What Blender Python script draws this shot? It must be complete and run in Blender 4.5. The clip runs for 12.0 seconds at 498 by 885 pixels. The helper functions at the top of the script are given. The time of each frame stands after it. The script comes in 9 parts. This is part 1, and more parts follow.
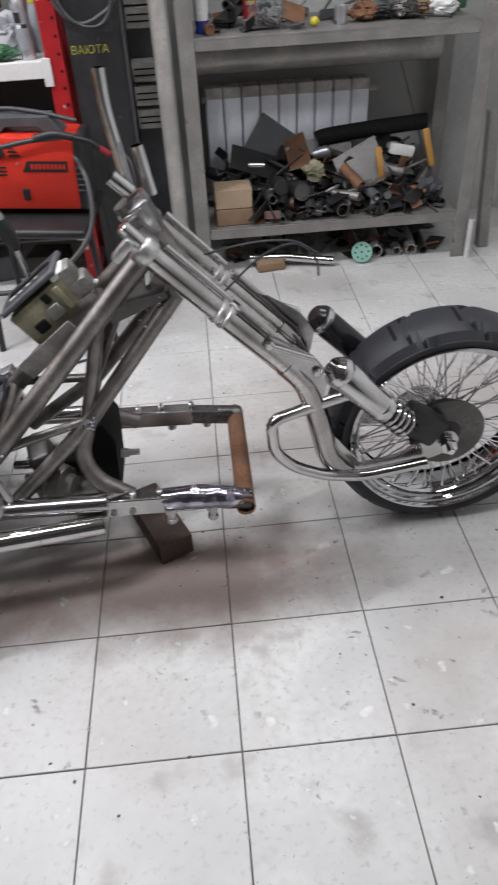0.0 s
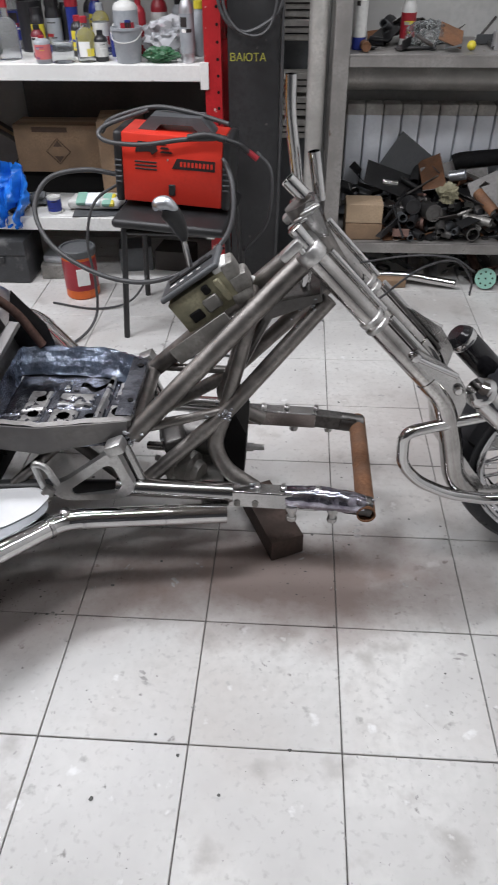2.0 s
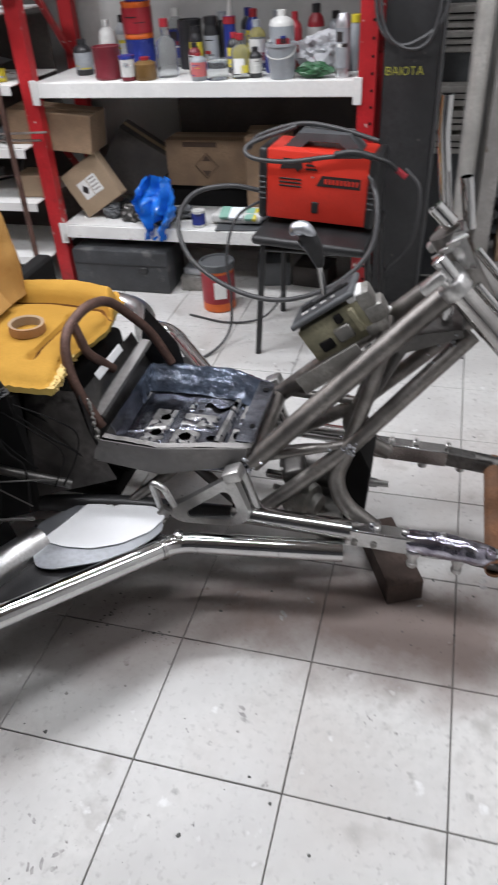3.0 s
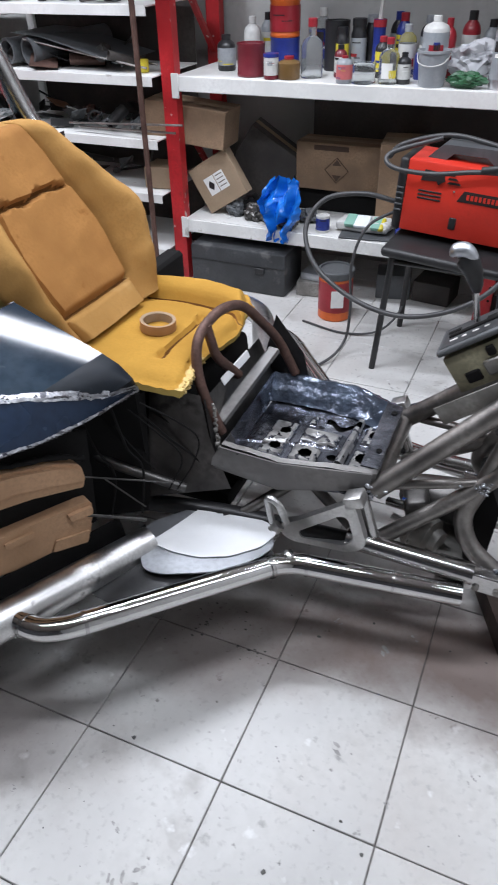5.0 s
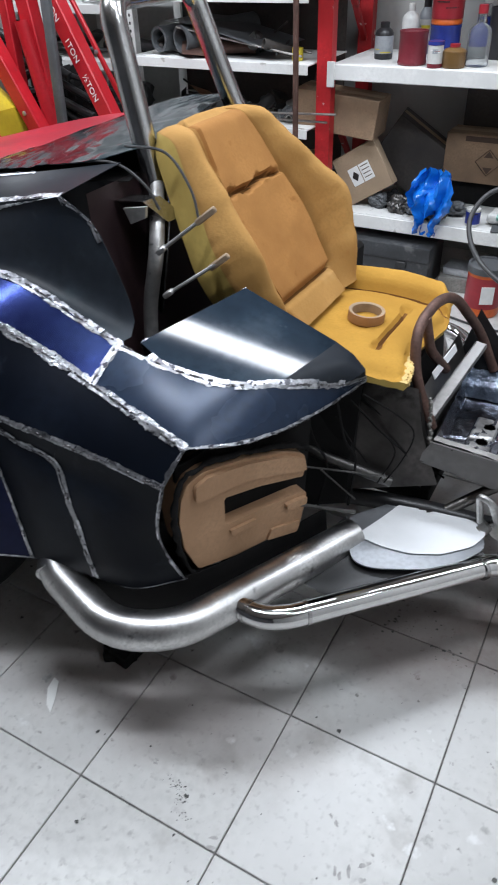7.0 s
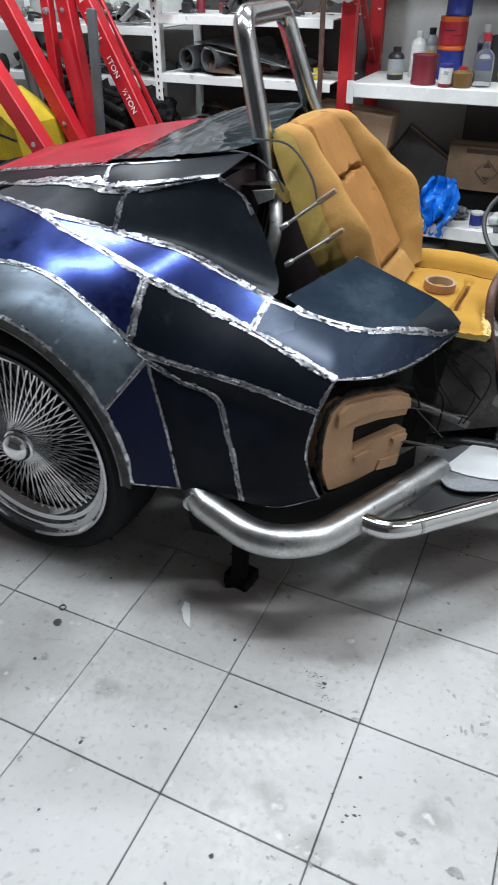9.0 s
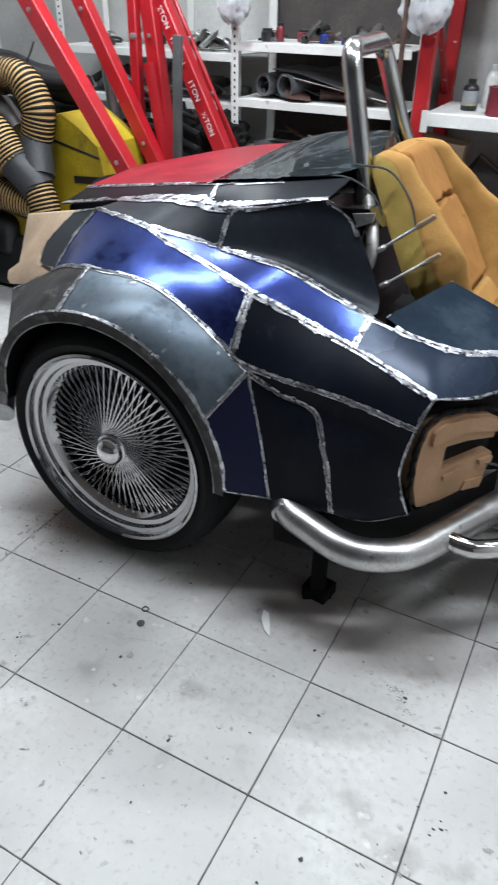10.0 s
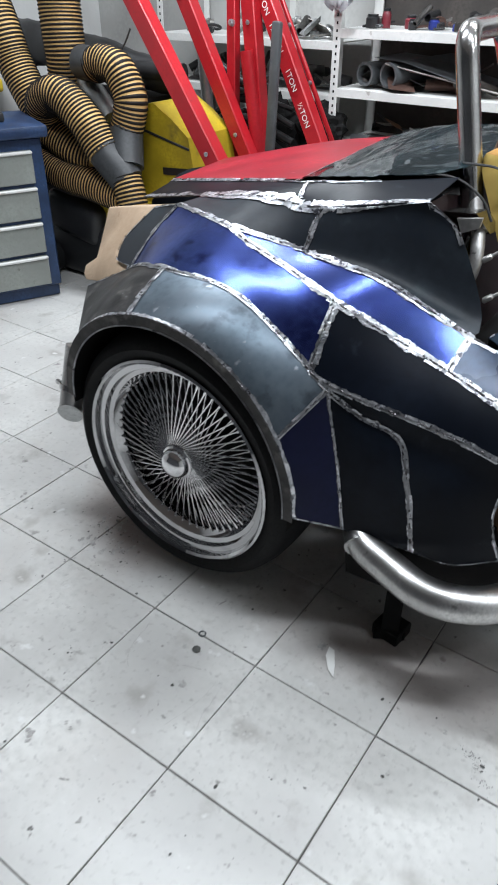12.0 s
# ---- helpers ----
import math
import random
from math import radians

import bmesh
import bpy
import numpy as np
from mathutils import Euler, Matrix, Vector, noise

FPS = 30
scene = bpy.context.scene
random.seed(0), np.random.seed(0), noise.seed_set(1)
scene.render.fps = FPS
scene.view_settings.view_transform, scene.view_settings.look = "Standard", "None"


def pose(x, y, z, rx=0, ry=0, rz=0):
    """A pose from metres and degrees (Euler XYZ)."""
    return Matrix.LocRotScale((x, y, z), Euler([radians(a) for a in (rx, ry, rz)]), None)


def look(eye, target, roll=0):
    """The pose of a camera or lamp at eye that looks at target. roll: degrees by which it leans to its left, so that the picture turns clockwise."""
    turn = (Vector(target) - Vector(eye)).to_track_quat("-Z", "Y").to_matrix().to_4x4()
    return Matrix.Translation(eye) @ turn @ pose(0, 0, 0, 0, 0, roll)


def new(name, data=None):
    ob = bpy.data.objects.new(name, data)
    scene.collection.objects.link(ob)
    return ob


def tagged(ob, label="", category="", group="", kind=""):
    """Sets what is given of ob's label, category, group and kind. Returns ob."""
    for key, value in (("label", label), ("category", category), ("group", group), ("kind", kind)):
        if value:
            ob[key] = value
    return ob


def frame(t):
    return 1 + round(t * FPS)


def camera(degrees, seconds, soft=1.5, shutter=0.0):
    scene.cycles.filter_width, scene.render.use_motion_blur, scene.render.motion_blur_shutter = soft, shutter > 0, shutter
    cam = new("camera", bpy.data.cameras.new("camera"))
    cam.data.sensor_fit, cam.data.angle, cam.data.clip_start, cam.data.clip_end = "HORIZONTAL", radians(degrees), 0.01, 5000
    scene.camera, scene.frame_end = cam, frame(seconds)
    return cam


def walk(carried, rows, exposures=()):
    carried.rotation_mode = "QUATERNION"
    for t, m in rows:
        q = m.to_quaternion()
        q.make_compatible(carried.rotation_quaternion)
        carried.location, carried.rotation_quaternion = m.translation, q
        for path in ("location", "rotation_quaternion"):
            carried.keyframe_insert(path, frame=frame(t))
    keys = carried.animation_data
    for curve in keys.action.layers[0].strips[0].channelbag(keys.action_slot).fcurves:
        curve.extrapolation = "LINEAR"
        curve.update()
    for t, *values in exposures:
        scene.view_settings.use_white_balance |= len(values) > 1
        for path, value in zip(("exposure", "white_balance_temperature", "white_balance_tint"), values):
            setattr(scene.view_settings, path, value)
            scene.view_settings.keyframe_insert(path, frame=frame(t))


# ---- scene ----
cam = camera(39.1, 12.0, 1.8, 0.5)
PATH = [
    (0, (0.344, -1.089, 1.427), (0.424, 0.478, 0.187), -3.4),
    (0.5, (0.271, -1.104, 1.428), (0.269, 0.475, 0.201), -2.3),
    (1, (0.232, -1.127, 1.43), (0.248, 0.467, 0.222), -0.6),
    (1.5, (0.213, -1.134, 1.432), (0.178, 0.461, 0.226), -0.4),
    (2, (0.191, -1.13, 1.43), (0.081, 0.46, 0.222), -0.4),
    (2.5, (0.174, -1.106, 1.427), (-0.039, 0.459, 0.2), -1.4),
    (3, (0.192, -1.04, 1.437), (-0.276, 0.504, 0.256), -3.6),
    (3.5, (0.205, -0.998, 1.436), (-0.391, 0.509, 0.265), -3.2),
    (5.5, (-0.038, -1.011, 1.435), (-0.718, 0.456, 0.258), -1.4),
    (6, (-0.138, -1.054, 1.434), (-0.867, 0.383, 0.249), -2.1),
    (6.5, (-0.218, -1.086, 1.425), (-1.006, 0.314, 0.233), -2.1),
    (6.7, (-0.241, -1.102, 1.426), (-1.05, 0.29, 0.239), -2.1),
    (8.3, (-0.38, -1.477, 1.436), (-1.129, -0.035, 0.27), -0.7),
    (8.5, (-0.407, -1.52, 1.44), (-1.144, -0.064, 0.284), 0.1),
    (9, (-0.486, -1.628, 1.437), (-1.176, -0.134, 0.3), -0.3),
    (9.5, (-0.551, -1.72, 1.447), (-1.244, -0.202, 0.344), 0.4),
    (10, (-0.607, -1.744, 1.447), (-1.383, -0.257, 0.357), 0.9),
    (10.5, (-0.637, -1.745, 1.445), (-1.474, -0.285, 0.364), 1.5),
    (11, (-0.663, -1.747, 1.444), (-1.558, -0.321, 0.365), 1.8),
    (11.5, (-0.683, -1.732, 1.435), (-1.615, -0.343, 0.339), 0.9),
    (12, (-0.68, -1.601, 1.423), (-1.638, -0.24, 0.314), 0.3),
]
# stops, kelvin and tint of the camera along the way
EXPOSURES = [(0.0, -0.46, 6500, 10), (3.5, -0.46, 6480, 9.5), (5.5, -0.45, 6080, 9.0), (8.5, -0.41, 6170, 4), (12.0, -0.33, 6220, 4)]
walk(cam, [(t, look(eye, target, roll)) for t, eye, target, roll in PATH], EXPOSURES)

# ---- light ----
world = bpy.data.worlds.new("world")
scene.world = world
world.use_nodes = True
world.node_tree.nodes["Background"].inputs[0].default_value = (0.80, 0.88, 1.0, 1)
world.node_tree.nodes["Background"].inputs[1].default_value = 0.25
TUBES = [(-3.0, 1.10, 78), (-1.05, 1.10, 54), (0.9, 1.10, 26), (-2.2, -0.40, 44), (-0.55, -0.3, 36), (1.1, -0.3, 17)]
TUBE_TURN = 21.0
CEILING = 3.0

# ---- mesh helpers ----
ORIGIN = {}


def V(*a):
    return Vector(a)


def org(ob):
    return ORIGIN.get(ob.name, Vector((0, 0, 0)))


def finish(bm, name, mats, angle=38):
    bmesh.ops.recalc_face_normals(bm, faces=bm.faces)
    lim = radians(angle)
    for f in bm.faces:
        f.smooth = True
    for e in bm.edges:
        if len(e.link_faces) != 2 or e.calc_face_angle(0) > lim:
            e.smooth = False
    me = bpy.data.meshes.new(name)
    bm.to_mesh(me)
    bm.free()
    for m in mats if isinstance(mats, (list, tuple)) else [mats]:
        me.materials.append(m)
    return me


def thing(name, loc, label, category, group="", kind=""):
    ob = new(name)
    ob.location = loc
    ob.empty_display_size = 0.1
    ORIGIN[ob.name] = Vector(loc)
    return tagged(ob, label, category, group, kind)


def part(name, bm, mats, parent, label="", angle=38):
    bmesh.ops.translate(bm, vec=-org(parent), verts=bm.verts)
    ob = new(name, finish(bm, name, mats, angle))
    ob.parent = parent
    ORIGIN[ob.name] = org(parent)
    if label:
        ob["label"] = label
    return ob


def solo(name, bm, mats, label, category, group="", kind="", angle=38):
    co = [v.co for v in bm.verts]
    lo = Vector((min(c[i] for c in co) for i in range(3)))
    hi = Vector((max(c[i] for c in co) for i in range(3)))
    base = Vector(((lo.x + hi.x) / 2, (lo.y + hi.y) / 2, lo.z))
    bmesh.ops.translate(bm, vec=-base, verts=bm.verts)
    ob = new(name, finish(bm, name, mats, angle))
    ob.location = base
    ORIGIN[ob.name] = base
    return tagged(ob, label, category, group, kind)


def fillet(pts, rad, seg=7):
    pts = [Vector(p) for p in pts]
    out = [pts[0]]
    for a, b, c in zip(pts, pts[1:], pts[2:]):
        u, w = (a - b), (c - b)
        d = min(rad, u.length * 0.49, w.length * 0.49)
        p, q = b + u.normalized() * d, b + w.normalized() * d
        for k in range(seg + 1):
            t = k / seg
            out.append(p * (1 - t) ** 2 + b * 2 * t * (1 - t) + q * t * t)
    return out + [pts[-1]]


def spline(pts, seg=8):
    pts = [Vector(p) for p in pts]
    if len(pts) == 2:
        return [pts[0].lerp(pts[1], k / seg) for k in range(seg + 1)]
    ext = [pts[0] * 2 - pts[1]] + pts + [pts[-1] * 2 - pts[-2]]
    out = []
    for i in range(len(pts) - 1):
        a, b, c, d = ext[i : i + 4]
        for k in range(seg):
            t = k / seg
            out.append(0.5 * (2 * b + (c - a) * t + (2 * a - 5 * b + 4 * c - d) * t * t + (3 * b - a - 3 * c + d) * t ** 3))
    return out + [pts[-1]]


def even(pts, n):
    """n + 1 points evenly along a polyline."""
    pts = [Vector(p) for p in pts]
    d = [0.0]
    for a, b in zip(pts, pts[1:]):
        d.append(d[-1] + (b - a).length)
    out, i = [], 0
    for k in range(n + 1):
        s = d[-1] * k / n
        while i < len(d) - 2 and d[i + 1] < s:
            i += 1
        f = (s - d[i]) / max(d[i + 1] - d[i], 1e-9)
        out.append(pts[i].lerp(pts[i + 1], min(max(f, 0), 1)))
    return out


def sweep(bm, pts, r, n=12, closed=False, hollow=0.0, squash=1.0, mi=None, up=None):
    """A round section swept along pts; r one radius or one a point; hollow: wall thickness of open ends."""
    pts = [Vector(p) for p in pts]
    m = len(pts)
    rs = r if isinstance(r, (list, tuple)) else [r] * m
    tang = []
    for i in range(m):
        a = pts[i - 1] if (i or closed) else pts[0]
        b = pts[(i + 1) % m] if (i < m - 1 or closed) else pts[-1]
        tang.append((b - a).normalized())
    ref = Vector(up) if up else (Vector((0, 0, 1)) if abs(tang[0].z) < 0.9 else Vector((1, 0, 0)))
    side = tang[0].cross(ref).normalized()
    rings = []
    for i in range(m):
        side = (side - tang[i] * side.dot(tang[i])).normalized()
        w = tang[i].cross(side)
        rings.append([bm.verts.new(pts[i] + (side * math.cos(2 * math.pi * k / n) + w * squash * math.sin(2 * math.pi * k / n)) * rs[i]) for k in range(n)])
    faces = []
    for i in range(m if closed else m - 1):
        A, B = rings[i], rings[(i + 1) % m]
        for k in range(n):
            f = bm.faces.new((A[k], A[(k + 1) % n], B[(k + 1) % n], B[k]))
            if mi:
                f.material_index = mi(i)
            faces.append(f)
    if not closed:
        for ring, t, rr in ((rings[0], tang[0], rs[0]), (rings[-1], -tang[-1], rs[-1])):
            if hollow:
                c = sum((v.co for v in ring), Vector()) / n
                s = (rr - hollow) / rr
                a = [bm.verts.new(c + (v.co - c) * s) for v in ring]
                b = [bm.verts.new(v.co + t * rr * 2.5) for v in a]
                for k in range(n):
                    bm.faces.new((ring[k], ring[(k + 1) % n], a[(k + 1) % n], a[k]))
                    bm.faces.new((a[k], a[(k + 1) % n], b[(k + 1) % n], b[k]))
                bm.faces.new(b)
            else:
                bm.faces.new(ring)
    return faces


def tube(pts, r, bend=0.0, n=12, hollow=0.0, seg=7):
    bm = bmesh.new()
    sweep(bm, fillet(pts, bend, seg) if bend else pts, r, n, hollow=hollow)
    return bm


def cyl(bm, a, b, r, r2=None, n=16, hollow=0.0):
    return sweep(bm, [a, b], [r, r if r2 is None else r2], n, hollow=hollow)


def lathe(bm, prof, at, axis=(0, 0, 1), n=24, mi=None, caps=True):
    """Turned shape: prof is (radius, height) from one end to the other."""
    axis = Vector(axis).normalized()
    s = axis.orthogonal().normalized()
    w = axis.cross(s)
    rings = []
    for r, h in prof:
        c = Vector(at) + axis * h
        rings.append([bm.verts.new(c + (s * math.cos(2 * math.pi * k / n) + w * math.sin(2 * math.pi * k / n)) * max(r, 1e-4)) for k in range(n)])
    for i, (A, B) in enumerate(zip(rings, rings[1:])):
        for k in range(n):
            f = bm.faces.new((A[k], A[(k + 1) % n], B[(k + 1) % n], B[k]))
            if mi:
                f.material_index = mi(i)
    for ring, i in ((rings[0], 0), (rings[-1], len(rings) - 2)) if caps else ():
        if prof[0 if ring is rings[0] else -1][0] > 1e-3:
            f = bm.faces.new(ring)
            if mi:
                f.material_index = mi(i)
    return bm


def box(bm, c, s, rot=None, bevel=0.004, seg=1):
    m = Matrix.Translation(Vector(c)) @ (rot.to_4x4() if rot else Matrix()) @ Matrix.Diagonal((*s, 1))
    g = bmesh.ops.create_cube(bm, size=1.0, matrix=m)
    if bevel:
        es = {e for v in g["verts"] for e in v.link_edges}
        bmesh.ops.bevel(bm, geom=list(es), offset=min(bevel, min(s) * 0.45), segments=seg, affect="EDGES", profile=0.5)
    return bm


def boxed(c, s, rot=None, bevel=0.004, seg=1):
    return box(bmesh.new(), c, s, rot, bevel, seg)


def beam(bm, a, b, w, h, up=(0, 0, 1), bevel=0.003):
    """A square bar from a to b."""
    a, b = Vector(a), Vector(b)
    z = (b - a).normalized()
    x = Vector(up).cross(z)
    x = x.normalized() if x.length > 1e-3 else Vector((1, 0, 0))
    y = z.cross(x)
    rot = Matrix((x, y, z)).transposed()
    return box(bm, (a + b) / 2, (w, h, (b - a).length), rot, bevel)


def turn(rx=0, ry=0, rz=0):
    return Euler([radians(v) for v in (rx, ry, rz)]).to_matrix()


def prism(bm, pts, depth):
    """A flat outline pushed by the vector depth."""
    depth = Vector(depth)
    a = [bm.verts.new(Vector(p)) for p in pts]
    b = [bm.verts.new(Vector(p) + depth) for p in pts]
    bm.faces.new(a)
    bm.faces.new(b[::-1])
    for i in range(len(a)):
        j = (i + 1) % len(a)
        bm.faces.new((a[i], b[i], b[j], a[j]))
    return bm


def rounded(pts, rad, seg=5):
    """A closed outline with its corners rounded."""
    pts = [Vector(p) for p in pts]
    out = []
    n = len(pts)
    for i in range(n):
        a, b, c = pts[i - 1], pts[i], pts[(i + 1) % n]
        u, w = a - b, c - b
        d = min(rad, u.length * 0.48, w.length * 0.48)
        p, q = b + u.normalized() * d, b + w.normalized() * d
        for k in range(seg + 1):
            t = k / seg
            out.append(p * (1 - t) ** 2 + b * 2 * t * (1 - t) + q * t * t)
    return out


def soften(bm, offset=0.003, seg=1, angle=30):
    es = [e for e in bm.edges if len(e.link_faces) == 2 and e.calc_face_angle(0) > radians(angle)]
    bmesh.ops.bevel(bm, geom=es, offset=offset, segments=seg, affect="EDGES", profile=0.5, clamp_overlap=True)
    return bm


def coons(bm, top, bottom, left, right, nu=12, nv=8, bulge=0.0, out=(0, -1, 0.3), thick=0.002):
    """A sheet stretched between four edge curves; top and bottom run the same way, left and right run from top to bottom."""
    T, B, L, R = even(top, nu), even(bottom, nu), even(left, nv), even(right, nv)
    out = Vector(out).normalized()
    g = []
    for j in range(nv + 1):
        v = j / nv
        row = []
        for i in range(nu + 1):
            u = i / nu
            p = T[i] * (1 - v) + B[i] * v + L[j] * (1 - u) + R[j] * u
            p -= (T[0] * (1 - u) + T[-1] * u) * (1 - v) + (B[0] * (1 - u) + B[-1] * u) * v
            p += out * bulge * 16 * u * (1 - u) * v * (1 - v)
            row.append(bm.verts.new(p))
        g.append(row)
    fs = []
    for j in range(nv):
        for i in range(nu):
            fs.append(bm.faces.new((g[j][i], g[j][i + 1], g[j + 1][i + 1], g[j + 1][i])))
    return fs, g


# ---- materials ----
def material(name, color, rough=0.5, metal=0.0, vary=0.15, scale=6.0, fine=60.0, bump=0.1, rvary=0.1, spots=None, coat=0.0, tint=None, spec=0.5, stretch=None, rand=0.0):
    """A surface with colour variation at two scales, uneven gloss and fine relief.
    spots: (colour, scale, threshold) of stains, and how softly they end; tint: a second colour for the large patches; rand: difference from object to object."""
    m = bpy.data.materials.new(name)
    m.use_nodes = True
    nt = m.node_tree
    N, L = nt.nodes, nt.links
    b = N["Principled BSDF"]
    geo = N.new("ShaderNodeNewGeometry")
    pos = geo.outputs["Position"]
    if stretch:
        mp = N.new("ShaderNodeMapping")
        mp.inputs["Scale"].default_value = stretch
        L.new(pos, mp.inputs["Vector"])
        pos = mp.outputs["Vector"]

    def tex(s, detail=4):
        n = N.new("ShaderNodeTexNoise")
        n.inputs["Scale"].default_value = s
        n.inputs["Detail"].default_value = detail
        L.new(pos, n.inputs["Vector"])
        return n.outputs["Fac"]

    def ramp(src, a, c):
        r = N.new("ShaderNodeMapRange")
        r.inputs["From Min"].default_value, r.inputs["From Max"].default_value = a, c
        L.new(src, r.inputs["Value"])
        return r.outputs["Result"]

    def mix(fac, a, c):
        x = N.new("ShaderNodeMix")
        x.data_type = "RGBA"
        L.new(fac, x.inputs["Factor"])
        for s, v in ((6, a), (7, c)):
            if isinstance(v, tuple):
                x.inputs[s].default_value = (*v[:3], 1)
            else:
                L.new(v, x.inputs[s])
        return x.outputs[2]

    big, small = tex(scale), tex(fine, 6)
    dark = tuple(c * (1 - vary) for c in color)
    lite = tuple(min(c * (1 + vary), 1) for c in color)
    col = mix(ramp(big, 0.35, 0.65), dark if tint is None else tint, lite)
    col = mix(ramp(small, 0.42, 0.75), col, tuple(c * (1 - 0.8 * vary) for c in color))
    for sc, ss, th, *soft in spots or ():
        col = mix(ramp(tex(ss, 5), th, th + (soft[0] if soft else 0.05)), col, sc)
    if rand:
        oi = N.new("ShaderNodeObjectInfo")
        h = N.new("ShaderNodeHueSaturation")
        L.new(ramp(oi.outputs["Random"], 0, 1), h.inputs["Fac"])
        h.inputs["Value"].default_value = 1 - rand
        L.new(col, h.inputs["Color"])
        col = h.outputs["Color"]
    L.new(col, b.inputs["Base Color"])
    rr = N.new("ShaderNodeMapRange")
    rr.inputs["To Min"].default_value, rr.inputs["To Max"].default_value = max(rough - rvary, 0.03), min(rough + rvary, 1)
    L.new(big, rr.inputs["Value"])
    L.new(rr.outputs["Result"], b.inputs["Roughness"])
    b.inputs["Metallic"].default_value = metal
    b.inputs["Specular IOR Level"].default_value = spec
    b.inputs["Coat Weight"].default_value = coat
    b.inputs["Coat Roughness"].default_value = 0.08
    if bump:
        bp = N.new("ShaderNodeBump")
        bp.inputs["Strength"].default_value = bump
        bp.inputs["Distance"].default_value = 0.003
        L.new(small, bp.inputs["Height"])
        L.new(bp.outputs["Normal"], b.inputs["Normal"])
    return m


M = {}
M["chrome"] = material("chrome", (0.66, 0.655, 0.65), 0.075, 1, 0.08, 9, 160, 0.02, 0.05)
M["forksteel"] = material("dull_fork_chrome", (0.56, 0.545, 0.53), 0.065, 1, 0.25, 7, 120, 0.02, 0.03, tint=(0.36, 0.345, 0.335))
M["brushed"] = material("brushed_pipe_steel", (0.56, 0.555, 0.55), 0.34, 1, 0.25, 9, 150, 0.12, 0.10, tint=(0.40, 0.395, 0.39), spots=(((0.24, 0.235, 0.23), 26, 0.66, 0.08), ((0.72, 0.72, 0.72), 12, 0.62, 0.1)))
M["stainless"] = material("stainless", (0.52, 0.515, 0.51), 0.21, 1, 0.2, 8, 120, 0.03, 0.07)
M["steel"] = material("raw_steel", (0.285, 0.268, 0.252), 0.45, 1, 0.25, 14, 90, 0.08, 0.1, tint=(0.17, 0.16, 0.152))
M["darksteel"] = material("dark_steel", (0.13, 0.125, 0.12), 0.42, 0.9, 0.3, 12, 90, 0.08, 0.12)
M["rust"] = material("rusty_steel", (0.19, 0.090, 0.045), 0.7, 0.2, 0.3, 22, 140, 0.25, 0.1, tint=(0.16, 0.085, 0.05))
M["brownbar"] = material("rusty_brown_bar", (0.13, 0.075, 0.06), 0.55, 0.5, 0.3, 25, 140, 0.2, 0.1)
M["ground"] = material("ground_weld_metal", (0.54, 0.55, 0.58), 0.33, 0.9, 0.5, 30, 170, 0.7, 0.2, tint=(0.30, 0.31, 0.34), spots=(((0.06, 0.06, 0.075), 62, 0.575, 0.05), ((0.88, 0.89, 0.92), 24, 0.57, 0.08), ((0.16, 0.16, 0.18), 30, 0.62, 0.05)))
M["bead"] = material("weld_bead", (0.15, 0.145, 0.15), 0.4, 1, 0.5, 60, 200, 0.3, 0.12)
M["navy"] = material("dark_blue_grey_sheet", (0.016, 0.0195, 0.025), 0.43, 0, 0.25, 4, 55, 0.03, 0.08, tint=(0.005, 0.008, 0.014), spec=0.22, spots=(((0.022, 0.032, 0.042), 4, 0.58, 0.2), ((0.03, 0.042, 0.05), 16, 0.62, 0.16)))
M["blacknavy"] = material("near_black_navy_sheet", (0.0040, 0.0060, 0.0115), 0.38, 0, 0.3, 4, 55, 0.03, 0.08, tint=(0.0028, 0.0040, 0.0072), spec=0.13, spots=(((0.011, 0.015, 0.023), 4, 0.58, 0.2), ((0.019, 0.024, 0.034), 14, 0.615, 0.14)))
M["archsteel"] = material("dark_ground_flange", (0.040, 0.038, 0.038), 0.42, 0.4, 0.4, 24, 90, 0.2, 0.12, tint=(0.014, 0.0135, 0.014), spots=(((0.10, 0.095, 0.09), 20, 0.58, 0.1), ((0.22, 0.22, 0.23), 34, 0.68, 0.05)))
M["groundgrey"] = material("dull_ground_steel", (0.33, 0.335, 0.35), 0.36, 0.8, 0.45, 26, 130, 0.4, 0.16, tint=(0.15, 0.152, 0.165), spots=(((0.03, 0.03, 0.035), 34, 0.60, 0.08), ((0.70, 0.71, 0.74), 20, 0.61, 0.08)))
M["indigo"] = material("dark_indigo_sheet", (0.008, 0.0105, 0.038), 0.36, 0.2, 0.3, 5, 60, 0.03, 0.08, tint=(0.006, 0.007, 0.026), spec=0.2)
M["grey_sheet"] = material("grey_steel_sheet", (0.100, 0.130, 0.160), 0.42, 0.7, 0.25, 4, 60, 0.03, 0.08, tint=(0.084, 0.100, 0.120), spots=(((0.21, 0.245, 0.28), 3.5, 0.58, 0.25), ((0.040, 0.048, 0.060), 17, 0.58, 0.16), ((0.26, 0.28, 0.31), 30, 0.66, 0.08)))
M["blue"] = material("deep_blue_sheet", (0.050, 0.078, 0.28), 0.235, 0.85, 0.25, 4, 60, 0.03, 0.06, tint=(0.014, 0.019, 0.105), spots=(((0.08, 0.12, 0.33), 4, 0.58, 0.25), ((0.012, 0.016, 0.085), 17, 0.57, 0.16)))
